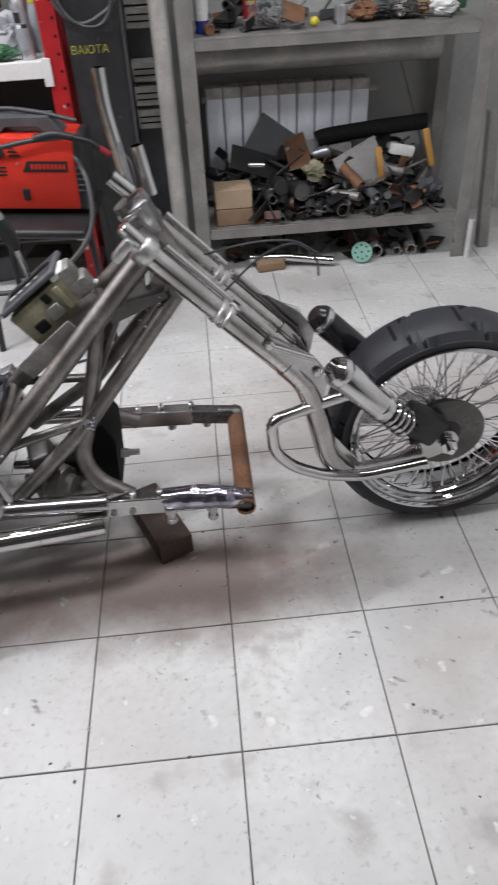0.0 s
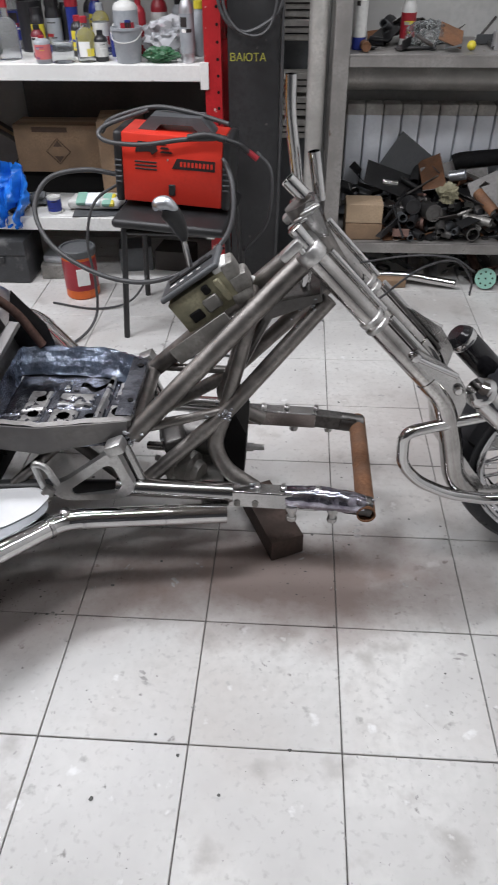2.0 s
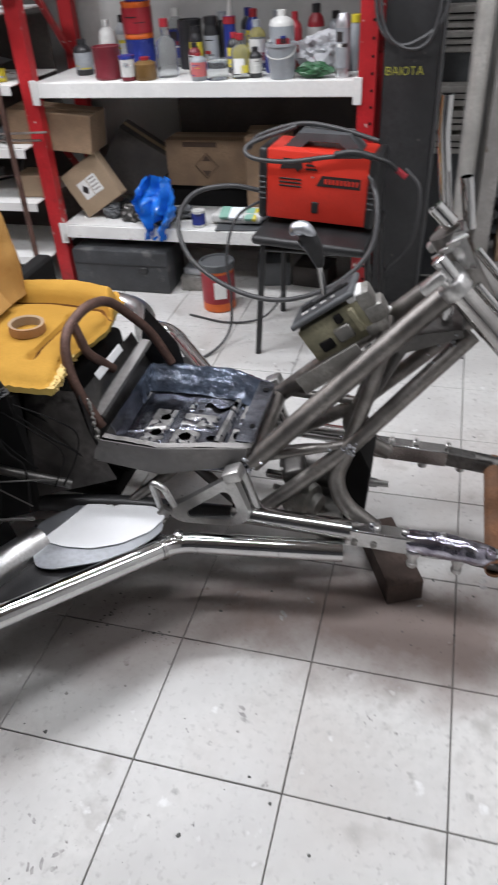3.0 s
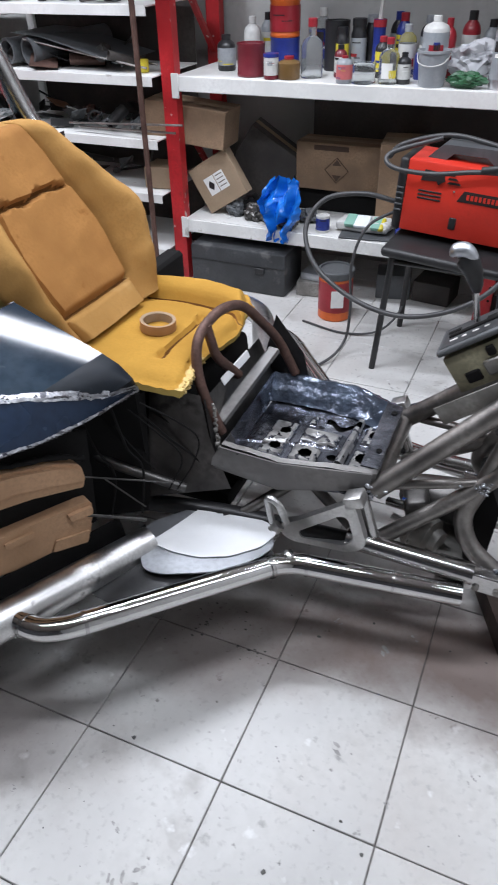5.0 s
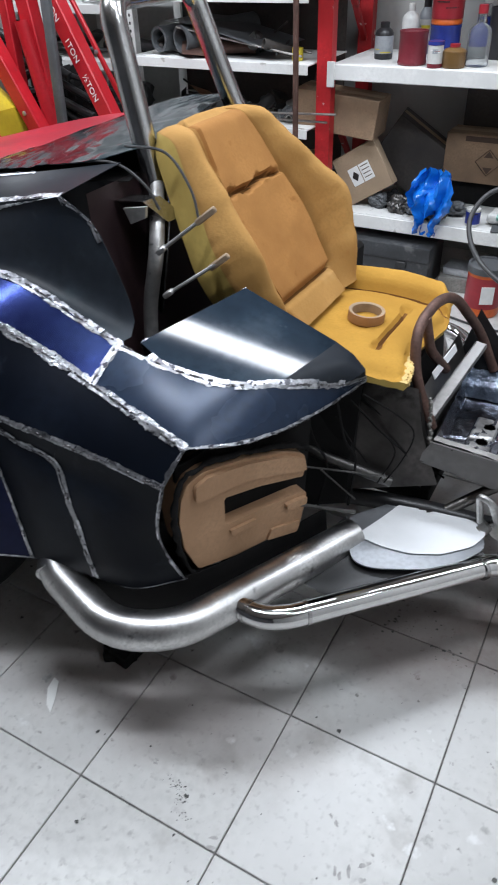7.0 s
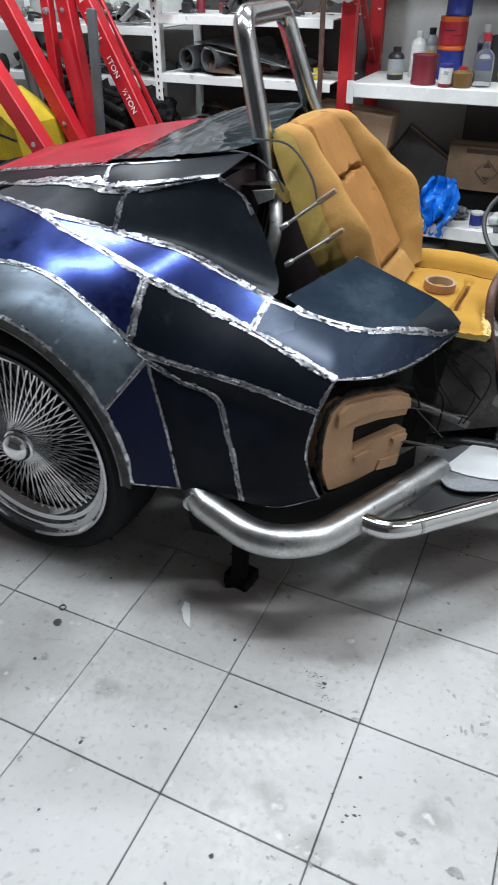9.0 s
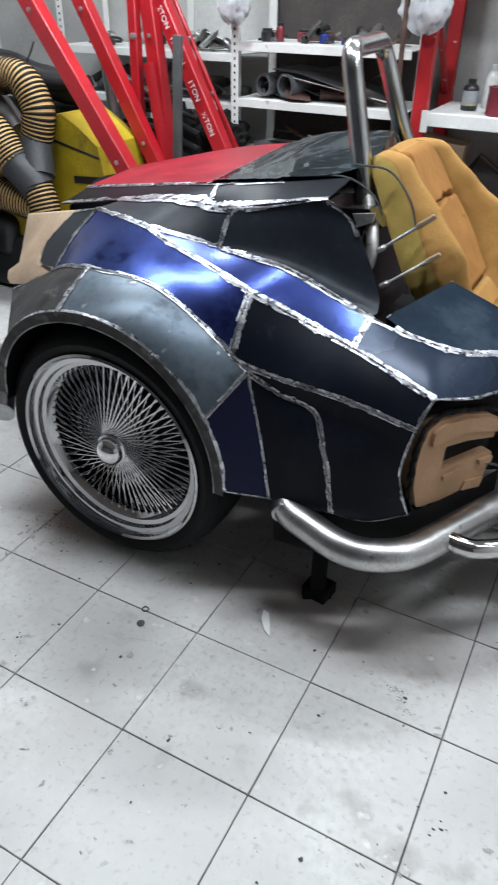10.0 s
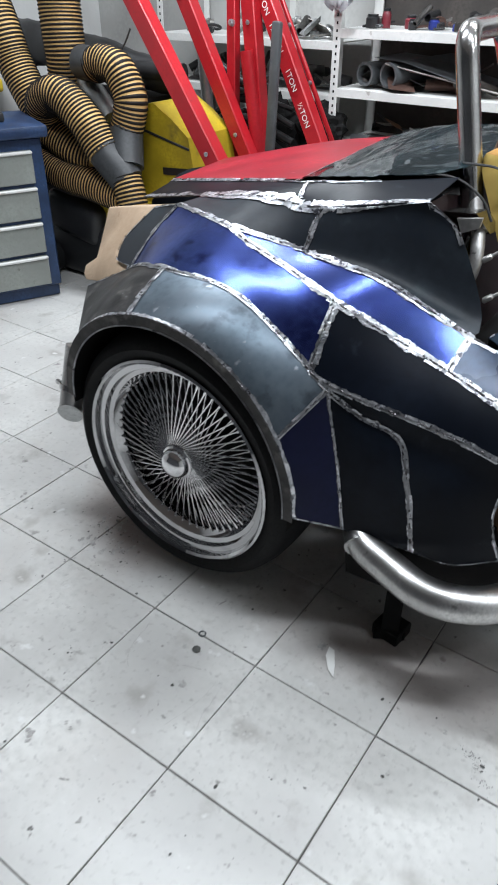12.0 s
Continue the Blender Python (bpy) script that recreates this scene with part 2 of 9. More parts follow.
M["teal"] = material("blue_grey_sheet", (0.016, 0.029, 0.058), 0.27, 0.22, 0.25, 4, 60, 0.03, 0.05, tint=(0.012, 0.022, 0.046), spec=0.35, spots=(((0.036, 0.060, 0.10), 4, 0.59, 0.25), ((0.014, 0.024, 0.045), 17, 0.58, 0.16)))
M["primer_red"] = material("red_sheet", (0.30, 0.009, 0.022), 0.38, 0, 0.25, 5, 60, 0.04, 0.08, tint=(0.22, 0.007, 0.018), spec=0.3, spots=(((0.36, 0.10, 0.11), 30, 0.67, 0.06),))
M["green_sheet"] = material("dark_green_grey_sheet", (0.014, 0.030, 0.038), 0.13, 0.3, 0.3, 5, 60, 0.03, 0.08, tint=(0.008, 0.016, 0.020), stretch=(1, 0.35, 1), spots=(((0.034, 0.054, 0.062), 7, 0.56, 0.25), ((0.045, 0.066, 0.072), 26, 0.64, 0.12)))
M["seatside"] = material("dull_brown_black_sheet", (0.085, 0.078, 0.074), 0.36, 0.7, 0.4, 9, 60, 0.12, 0.1, tint=(0.030, 0.027, 0.026), spots=(((0.02, 0.018, 0.017), 14, 0.60, 0.1),))
# near-black; also stands for deep shade in recesses and under the body
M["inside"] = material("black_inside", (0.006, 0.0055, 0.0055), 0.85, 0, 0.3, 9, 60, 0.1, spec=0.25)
M["maroon"] = material("dark_maroon", (0.022, 0.009, 0.011), 0.6, 0, 0.3, 9, 60, 0.1)
M["foam"] = material("yellow_seat_foam", (0.40, 0.222, 0.070), 0.92, 0, 0.10, 7, 140, 0.25, 0.03, tint=(0.345, 0.186, 0.054), spec=0.2, spots=(((0.34, 0.17, 0.05), 19, 0.67, 0.10), ((0.44, 0.27, 0.105), 6, 0.60, 0.2)))
M["foam_centre"] = material("orange_brown_seat_foam", (0.355, 0.172, 0.052), 0.92, 0, 0.10, 8, 140, 0.25, 0.03, tint=(0.305, 0.143, 0.042), spec=0.2, spots=(((0.27, 0.12, 0.03), 22, 0.67, 0.08),))
M["foam_cushion"] = material("bright_yellow_seat_foam", (0.45, 0.25, 0.044), 0.92, 0, 0.10, 7, 140, 0.25, 0.03, tint=(0.40, 0.215, 0.036), spec=0.2, spots=(((0.34, 0.165, 0.025), 18, 0.67, 0.10),))
M["foam_side"] = material("pale_seat_foam", (0.46, 0.335, 0.095), 0.92, 0, 0.14, 7, 60, 0.12, 0.03, tint=(0.35, 0.24, 0.065), spec=0.2)
M["foam_torn"] = material("torn_pale_foam", (0.62, 0.46, 0.19), 0.95, 0, 0.2, 20, 150, 0.4, 0.03, spec=0.2)
M["foam_dark"] = material("brown_seat_foam", (0.15, 0.066, 0.017), 0.92, 0, 0.16, 9, 150, 0.35, 0.03, spec=0.2)
M["palefoam"] = material("pale_tan_foam", (0.50, 0.375, 0.265), 0.85, 0, 0.14, 6, 90, 0.3, 0.04, tint=(0.41, 0.295, 0.20), spec=0.25, spots=(((0.58, 0.45, 0.33), 5, 0.58, 0.2), ((0.30, 0.20, 0.13), 24, 0.68, 0.08)))
M["pufoam"] = material("tan_carving_foam", (0.45, 0.28, 0.165), 0.85, 0, 0.14, 6, 130, 0.3, 0.04, tint=(0.36, 0.215, 0.12), spec=0.25)
M["rubber"] = material("black_rubber", (0.009, 0.009, 0.010), 0.7, 0, 0.3, 12, 120, 0.15, 0.08, tint=(0.014, 0.014, 0.014), spec=0.2)
M["spoke"] = material("bright_spoke_chrome", (0.92, 0.92, 0.93), 0.16, 1, 0.04, 9, 160, 0.0, 0.03)
M["hubchrome"] = material("bright_hub_chrome", (0.82, 0.82, 0.83), 0.05, 1, 0.05, 9, 160, 0.0, 0.02)
M["rimchrome"] = material("polished_rim_chrome", (0.56, 0.56, 0.57), 0.05, 1, 0.05, 9, 160, 0.0, 0.03)
M["scuff"] = material("grey_scuff", (0.40, 0.39, 0.38), 0.7, 0, 0.2, 60, 140, 0.05, tint=(0.29, 0.28, 0.275))
M["dirt"] = material("grey_floor_dirt", (0.10, 0.10, 0.095), 0.9, 0, 0.4, 30, 120, 0.1)
M["tread"] = material("tyre_tread_rubber", (0.020, 0.021, 0.025), 0.50, 0, 0.25, 12, 120, 0.12, 0.08, spec=0.5)
M["black"] = material("black_plastic", (0.020, 0.020, 0.021), 0.45, 0, 0.25, 12, 120, 0.06)
M["blackpaint"] = material("black_paint", (0.018, 0.018, 0.019), 0.38, 0, 0.3, 8, 90, 0.05, spots=(((0.09, 0.085, 0.08), 20, 0.71),))
M["tape"] = material("clear_film_over_metal", (0.48, 0.47, 0.53), 0.12, 0.95, 0.4, 30, 45, 0.6, 0.05, tint=(0.20, 0.18, 0.24))
M["bluefilm"] = material("smoky_film_over_steel", (0.10, 0.125, 0.17), 0.14, 0.45, 0.4, 14, 60, 1.0, 0.06, tint=(0.030, 0.037, 0.055), coat=0.3, spots=(((0.30, 0.34, 0.42), 26, 0.60, 0.08), ((0.02, 0.02, 0.025), 12, 0.62, 0.08)))
M["pan"] = material("bare_pan_steel", (0.24, 0.25, 0.29), 0.20, 0.95, 0.4, 18, 40, 0.8, 0.12, tint=(0.07, 0.075, 0.095), spots=(((0.70, 0.73, 0.80), 24, 0.62, 0.08), ((0.03, 0.03, 0.035), 20, 0.66, 0.06)))
M["glossblack"] = material("gloss_black_enamel", (0.014, 0.014, 0.016), 0.16, 0, 0.3, 8, 70, 0.02, 0.05)
M["traypad"] = material("scuffed_tray_steel", (0.40, 0.395, 0.385), 0.36, 0.7, 0.3, 22, 90, 0.15, 0.12, tint=(0.22, 0.217, 0.215), spots=(((0.06, 0.06, 0.065), 30, 0.62, 0.08), ((0.62, 0.62, 0.63), 18, 0.64, 0.08)))
M["panside"] = material("satin_pan_steel", (0.20, 0.192, 0.185), 0.42, 0.7, 0.2, 6, 70, 0.06, 0.1, tint=(0.15, 0.145, 0.145))
M["gloss_navy"] = material("glossy_dark_sheet", (0.022, 0.034, 0.050), 0.055, 0, 0.3, 5, 55, 0, 0.015, tint=(0.010, 0.016, 0.025), spec=0.13, spots=(((0.045, 0.060, 0.078), 5, 0.56, 0.2), ((0.07, 0.085, 0.10), 24, 0.66, 0.08)))
M["panlight"] = material("light_pan_steel", (0.50, 0.49, 0.48), 0.38, 0.6, 0.25, 20, 90, 0.1, 0.1, spots=(((0.12, 0.12, 0.12), 30, 0.66),))
M["white_sheet"] = material("white_card", (0.82, 0.83, 0.84), 0.7, 0, 0.04, 4, 60, 0.02)
M["zinc"] = material("zinc_sheet", (0.52, 0.54, 0.57), 0.35, 0.85, 0.15, 7, 80, 0.04)
M["alu"] = material("cast_aluminium", (0.57, 0.565, 0.555), 0.36, 0.95, 0.22, 14, 120, 0.1)
M["casting"] = material("dull_casting", (0.30, 0.29, 0.27), 0.5, 0.7, 0.3, 14, 100, 0.15)
M["olive"] = material("olive_drab_plastic", (0.27, 0.25, 0.165), 0.6, 0.1, 0.3, 18, 110, 0.15, tint=(0.17, 0.16, 0.10))
M["shelfwhite"] = material("white_painted_steel", (0.72, 0.72, 0.70), 0.45, 0, 0.08, 5, 70, 0.05, spots=(((0.42, 0.40, 0.37), 14, 0.66),))
M["red"] = material("red_painted_steel", (0.38, 0.014, 0.018), 0.42, 0, 0.2, 7, 80, 0.06, spots=(((0.55, 0.45, 0.42), 24, 0.66, 0.03), ((0.16, 0.012, 0.014), 13, 0.62, 0.12)))
M["crane"] = material("crane_red_paint", (0.40, 0.010, 0.018), 0.36, 0, 0.14, 6, 70, 0.05, spots=(((0.20, 0.03, 0.03), 20, 0.70),))
M["wall"] = material("white_wall_plaster", (0.66, 0.66, 0.65), 0.8, 0, 0.07, 2, 40, 0.15, 0.05, tint=(0.56, 0.56, 0.55))
M["wallgrey"] = material("grey_wall_plaster", (0.46, 0.46, 0.445), 0.8, 0, 0.1, 2, 40, 0.15, 0.05, tint=(0.36, 0.355, 0.345))
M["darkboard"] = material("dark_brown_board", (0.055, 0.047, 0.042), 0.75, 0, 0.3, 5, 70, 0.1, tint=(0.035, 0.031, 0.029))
M["walldark"] = material("dark_wall_paint", (0.09, 0.092, 0.10), 0.7, 0, 0.2, 1.5, 40, 0.15, 0.05)
M["ceil"] = material("warm_grey_ceiling", (0.285, 0.257, 0.238), 0.85, 0, 0.05, 2, 40, 0.1)
M["column"] = material("black_column_paint", (0.024, 0.024, 0.025), 0.45, 0, 0.35, 5, 60, 0.08, spots=(((0.09, 0.08, 0.075), 26, 0.70),))
M["rackgrey"] = material("grey_rack_paint", (0.25, 0.238, 0.225), 0.5, 0.3, 0.18, 9, 90, 0.08, spots=(((0.12, 0.09, 0.07), 18, 0.68),))
M["greypost"] = material("grey_post_paint", (0.44, 0.425, 0.40), 0.36, 0.3, 0.2, 9, 90, 0.06)
M["radiator"] = material("radiator_enamel", (0.78, 0.81, 0.86), 0.35, 0, 0.05, 4, 60, 0.02)
M["dusty"] = material("dusty_enamel", (0.40, 0.385, 0.36), 0.7, 0, 0.25, 12, 80, 0.1, tint=(0.26, 0.24, 0.22))
M["welder"] = material("red_welder_paint", (0.62, 0.036, 0.020), 0.38, 0, 0.07, 5, 80, 0.03, spots=(((0.42, 0.03, 0.015), 18, 0.72),))
M["cardboard"] = material("cardboard", (0.255, 0.170, 0.105), 0.85, 0, 0.18, 8, 120, 0.1, tint=(0.19, 0.125, 0.078))
M["cardpale"] = material("pale_cardboard", (0.34, 0.25, 0.165), 0.85, 0, 0.13, 8, 120, 0.1)
M["cardink"] = material("box_print", (0.08, 0.05, 0.035), 0.8, 0, 0.1, 8, 60, 0)
M["paper"] = material("white_paper", (0.78, 0.78, 0.76), 0.8, 0, 0.05, 8, 60, 0.02)
M["bluebag"] = material("blue_polythene", (0.015, 0.16, 0.62), 0.25, 0, 0.2, 12, 60, 0.1, coat=0.2)
M["clear"] = material("clear_plastic", (0.80, 0.83, 0.84), 0.10, 0, 0.1, 12, 60, 0.05)
M["clear"].node_tree.nodes["Principled BSDF"].inputs["Transmission Weight"].default_value = 0.92
M["clear"].node_tree.nodes["Principled BSDF"].inputs["IOR"].default_value = 1.12
M["film"] = material("thin_clear_film", (0.78, 0.79, 0.82), 0.22, 0, 0.1, 12, 60, 0.2, spots=(((0.35, 0.36, 0.38), 14, 0.56, 0.1),))
M["film"].node_tree.nodes["Principled BSDF"].inputs["Transmission Weight"].default_value = 0.45
M["film"].node_tree.nodes["Principled BSDF"].inputs["IOR"].default_value = 1.08
M["hose_y"] = material("yellow_hose", (0.57, 0.36, 0.135), 0.6, 0, 0.15, 9, 90, 0.05)
M["hose_k"] = material("black_hose_rib", (0.012, 0.010, 0.009), 0.6, 0, 0.2, 9, 90, 0.05, spec=0.2)
M["washer"] = material("yellow_machine_plastic", (0.45, 0.33, 0.018), 0.45, 0, 0.2, 6, 80, 0.06, tint=(0.33, 0.24, 0.014), spots=(((0.20, 0.15, 0.03), 9, 0.60, 0.15),))
M["cabgrey"] = material("grey_drawer_paint", (0.25, 0.265, 0.245), 0.45, 0, 0.12, 7, 80, 0.05, spots=(((0.13, 0.13, 0.12), 18, 0.66),))
M["cabblue"] = material("blue_cabinet_paint", (0.018, 0.040, 0.10), 0.45, 0, 0.35, 7, 80, 0.05, spots=(((0.10, 0.12, 0.16), 22, 0.70),))
M["grout"] = material("dark_grout", (0.165, 0.158, 0.15), 0.9, 0, 0.25, 12, 80, 0.2)
M["galv"] = material("galvanised_pipe", (0.45, 0.46, 0.46), 0.4, 0.85, 0.2, 8, 80, 0.08)
M["greyplast"] = material("dark_grey_plastic", (0.085, 0.09, 0.095), 0.5, 0, 0.2, 10, 80, 0.05)
M["brick"] = material("dark_brown_block", (0.075, 0.052, 0.043), 0.8, 0, 0.3, 14, 80, 0.3)
M["yellowink"] = material("yellow_marker", (0.34, 0.33, 0.05), 0.7, 0, 0.2, 30, 90, 0.02)
M["whiteink"] = material("white_print", (0.75, 0.72, 0.70), 0.6, 0, 0.05, 8, 60, 0)
M["blackink"] = material("black_print", (0.02, 0.015, 0.015), 0.5, 0, 0.1, 8, 60, 0)
M["cable"] = material("grey_black_cable", (0.05, 0.05, 0.052), 0.45, 0, 0.15, 9, 80, 0.05)
M["casegrey"] = material("dark_case_plastic", (0.040, 0.042, 0.045), 0.5, 0, 0.3, 9, 80, 0.06, spots=(((0.10, 0.10, 0.10), 12, 0.62, 0.1),))
M["mint"] = material("green_disc", (0.22, 0.42, 0.34), 0.6, 0, 0.1, 20, 80, 0.05)
M["tan"] = material("masking_tape", (0.40, 0.225, 0.11), 0.6, 0, 0.1, 12, 80, 0.04)
M["orangewood"] = material("orange_wood", (0.45, 0.23, 0.055), 0.6, 0, 0.15, 14, 90, 0.05)
for n, c in (("can_red", (0.30, 0.02, 0.03)), ("can_dred", (0.16, 0.02, 0.03)), ("can_blue", (0.02, 0.035, 0.22)), ("can_yellow", (0.6, 0.5, 0.04)),
             ("can_black", (0.02, 0.02, 0.022)), ("can_white", (0.58, 0.58, 0.56)), ("can_grey", (0.3, 0.32, 0.34)), ("can_green", (0.03, 0.10, 0.045)),
             ("can_orange", (0.6, 0.12, 0.02)), ("can_brown", (0.16, 0.09, 0.03)), ("can_silver", (0.5, 0.5, 0.52)), ("can_pink", (0.55, 0.15, 0.15))):
    M[n] = material(n, c, 0.35, 0.7 if n == "can_silver" else 0.0, 0.12, 14, 90, 0.03)


def tile_material():
    m = material("pale_stone_tile", (0.60, 0.595, 0.575), 0.36, 0, 0.10, 3.2, 48, 0.06, 0.12, tint=(0.52, 0.512, 0.50),
                 spots=(((0.47, 0.44, 0.415), 1.7, 0.54, 0.22), ((0.40, 0.385, 0.365), 7, 0.60, 0.12), ((0.26, 0.25, 0.24), 15, 0.675, 0.08), ((0.12, 0.115, 0.11), 34, 0.705, 0.05), ((0.44, 0.43, 0.42), 60, 0.57, 0.18), ((0.24, 0.23, 0.22), 26, 0.69, 0.05), ((0.72, 0.72, 0.71), 14, 0.66, 0.06)), rand=0.06)
    # brown grime and the trike's floor shade, painted into the tiles as noisy ellipses
    nt = m.node_tree
    N, L = nt.nodes, nt.links
    b = N["Principled BSDF"]
    geo = N.new("ShaderNodeNewGeometry")
    wob = N.new("ShaderNodeTexNoise")
    wob.inputs["Scale"].default_value, wob.inputs["Detail"].default_value, wob.inputs["Roughness"].default_value = 4.5, 7, 0.65
    L.new(geo.outputs["Position"], wob.inputs["Vector"])
    old = b.inputs["Base Color"].links[0].from_socket
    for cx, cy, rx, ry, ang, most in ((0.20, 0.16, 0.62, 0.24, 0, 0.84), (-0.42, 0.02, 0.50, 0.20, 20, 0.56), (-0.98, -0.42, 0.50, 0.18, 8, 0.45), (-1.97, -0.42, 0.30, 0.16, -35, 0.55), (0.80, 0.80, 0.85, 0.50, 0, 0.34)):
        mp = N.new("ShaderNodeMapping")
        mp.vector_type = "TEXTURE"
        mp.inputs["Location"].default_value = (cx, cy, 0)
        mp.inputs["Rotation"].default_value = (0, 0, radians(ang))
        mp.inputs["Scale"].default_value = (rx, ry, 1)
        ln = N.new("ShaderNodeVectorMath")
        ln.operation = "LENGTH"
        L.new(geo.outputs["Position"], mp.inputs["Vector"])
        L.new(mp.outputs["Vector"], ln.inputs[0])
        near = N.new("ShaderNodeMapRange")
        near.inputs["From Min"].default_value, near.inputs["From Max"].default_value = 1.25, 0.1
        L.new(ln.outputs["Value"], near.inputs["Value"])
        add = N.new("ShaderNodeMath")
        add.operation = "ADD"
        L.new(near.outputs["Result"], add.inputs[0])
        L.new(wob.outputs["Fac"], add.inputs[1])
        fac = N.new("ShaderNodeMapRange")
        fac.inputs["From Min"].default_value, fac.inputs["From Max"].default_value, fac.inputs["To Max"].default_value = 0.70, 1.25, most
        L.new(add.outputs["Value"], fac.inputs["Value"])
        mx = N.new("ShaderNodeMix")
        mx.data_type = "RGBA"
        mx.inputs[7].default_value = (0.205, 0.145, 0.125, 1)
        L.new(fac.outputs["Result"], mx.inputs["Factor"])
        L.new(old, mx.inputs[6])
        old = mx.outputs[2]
    L.new(old, b.inputs["Base Color"])
    return m


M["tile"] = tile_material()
lampmat = bpy.data.materials.new("lamp_diffuser")
lampmat.use_nodes = True
lb = lampmat.node_tree.nodes["Principled BSDF"]
lb.inputs["Emission Color"].default_value = (0.95, 0.98, 1.0, 1)
lb.inputs["Emission Strength"].default_value = 9.0
M["lamp"] = lampmat

# ---- room ----
X0, X1, Y0, Y1 = -4.95, 1.95, -3.96, 2.58
floor = tagged(new("floor", finish(boxed(((X0 + X1) / 2, (Y0 + Y1) / 2, -0.056), (X1 - X0 + 0.4, Y1 - Y0 + 0.4, 0.1), bevel=0), "floor", M["grout"])), "dark grout bed under pale square stone floor tiles", "floor", kind="structure")


def wall(name, c, s, mat, label):
    return tagged(new(name, finish(boxed(c, s, bevel=0), name, M[mat])), label, "wall", kind="structure")


wall("wall_north", ((X0 + X1) / 2, Y1 + 0.1, CEILING / 2), (X1 - X0 + 0.4, 0.2, CEILING), "wallgrey", "grey-white plastered workshop wall behind the shelving")
# unseen wall, kept dark for less bounce and more contrast in the chrome
wall("wall_south", ((X0 + X1) / 2, Y0 - 0.1, CEILING / 2), (X1 - X0 + 0.4, 0.2, CEILING), "walldark", "plain dark painted workshop wall")
wall("wall_east", (X1 + 0.1, (Y0 + Y1) / 2, CEILING / 2), (0.2, Y1 - Y0, CEILING), "wall", "white plastered side wall beside the steel rack")
wall("wall_west", (X0 - 0.1, (Y0 + Y1) / 2, CEILING / 2), (0.2, Y1 - Y0, CEILING), "wall", "white plastered wall behind the hoses")
# unseen ceiling, darkened and warmed to shape the light that fills the shadows
tagged(new("ceiling", finish(boxed(((X0 + X1) / 2, (Y0 + Y1) / 2, CEILING + 0.1), (X1 - X0 + 0.4, Y1 - Y0 + 0.4, 0.2), bevel=0), "ceiling", M["ceil"])), "plain unseen ceiling, warm grey to tint the bounce light", "ceiling", kind="structure")

# ceiling tube lights
for lx, ly, watts in TUBES:
    t = thing("ceiling_light", (lx, ly, CEILING), "white ceiling fitting with two glowing tubes", "lamp", "ceiling tube lights")
    tr = turn(0, 0, TUBE_TURN)
    top = V(lx, ly, CEILING)
    part("housing", boxed((lx, ly, CEILING - 0.03), (1.25, 0.13, 0.05), tr, bevel=0.006), M["can_white"], t)
    for s in (-0.03, 0.03):
        b = bmesh.new()
        cyl(b, top + tr @ V(-0.59, s, -0.085), top + tr @ V(0.59, s, -0.085), 0.014, n=10)
        part("tube", b, M["lamp"], t, "glowing white tube")
    a = bpy.data.lights.new("tube_light", "AREA")
    a.shape, a.size, a.size_y, a.energy, a.color = "RECTANGLE", 1.2, 0.11, watts, (0.935, 0.943, 1.0)
    lo = new("tube_light", a)
    lo.matrix_world = Matrix.Translation((lx, ly, CEILING - 0.11)) @ tr.to_4x4()

# ---- the trike ----
YC = 0.37
trike = thing("trike", (-0.5, YC, 0), "half-built trike with raw steel frame and welded sheet body", "trike")


def bar(name, pts, r, mat, bend=0.0, parent=None, label="", n=12, hollow=0.0):
    return part(name, tube(pts, r, bend, n, hollow), M[mat], parent or trike, label)


def far(p):
    return (p[0], 2 * YC - p[1], p[2])


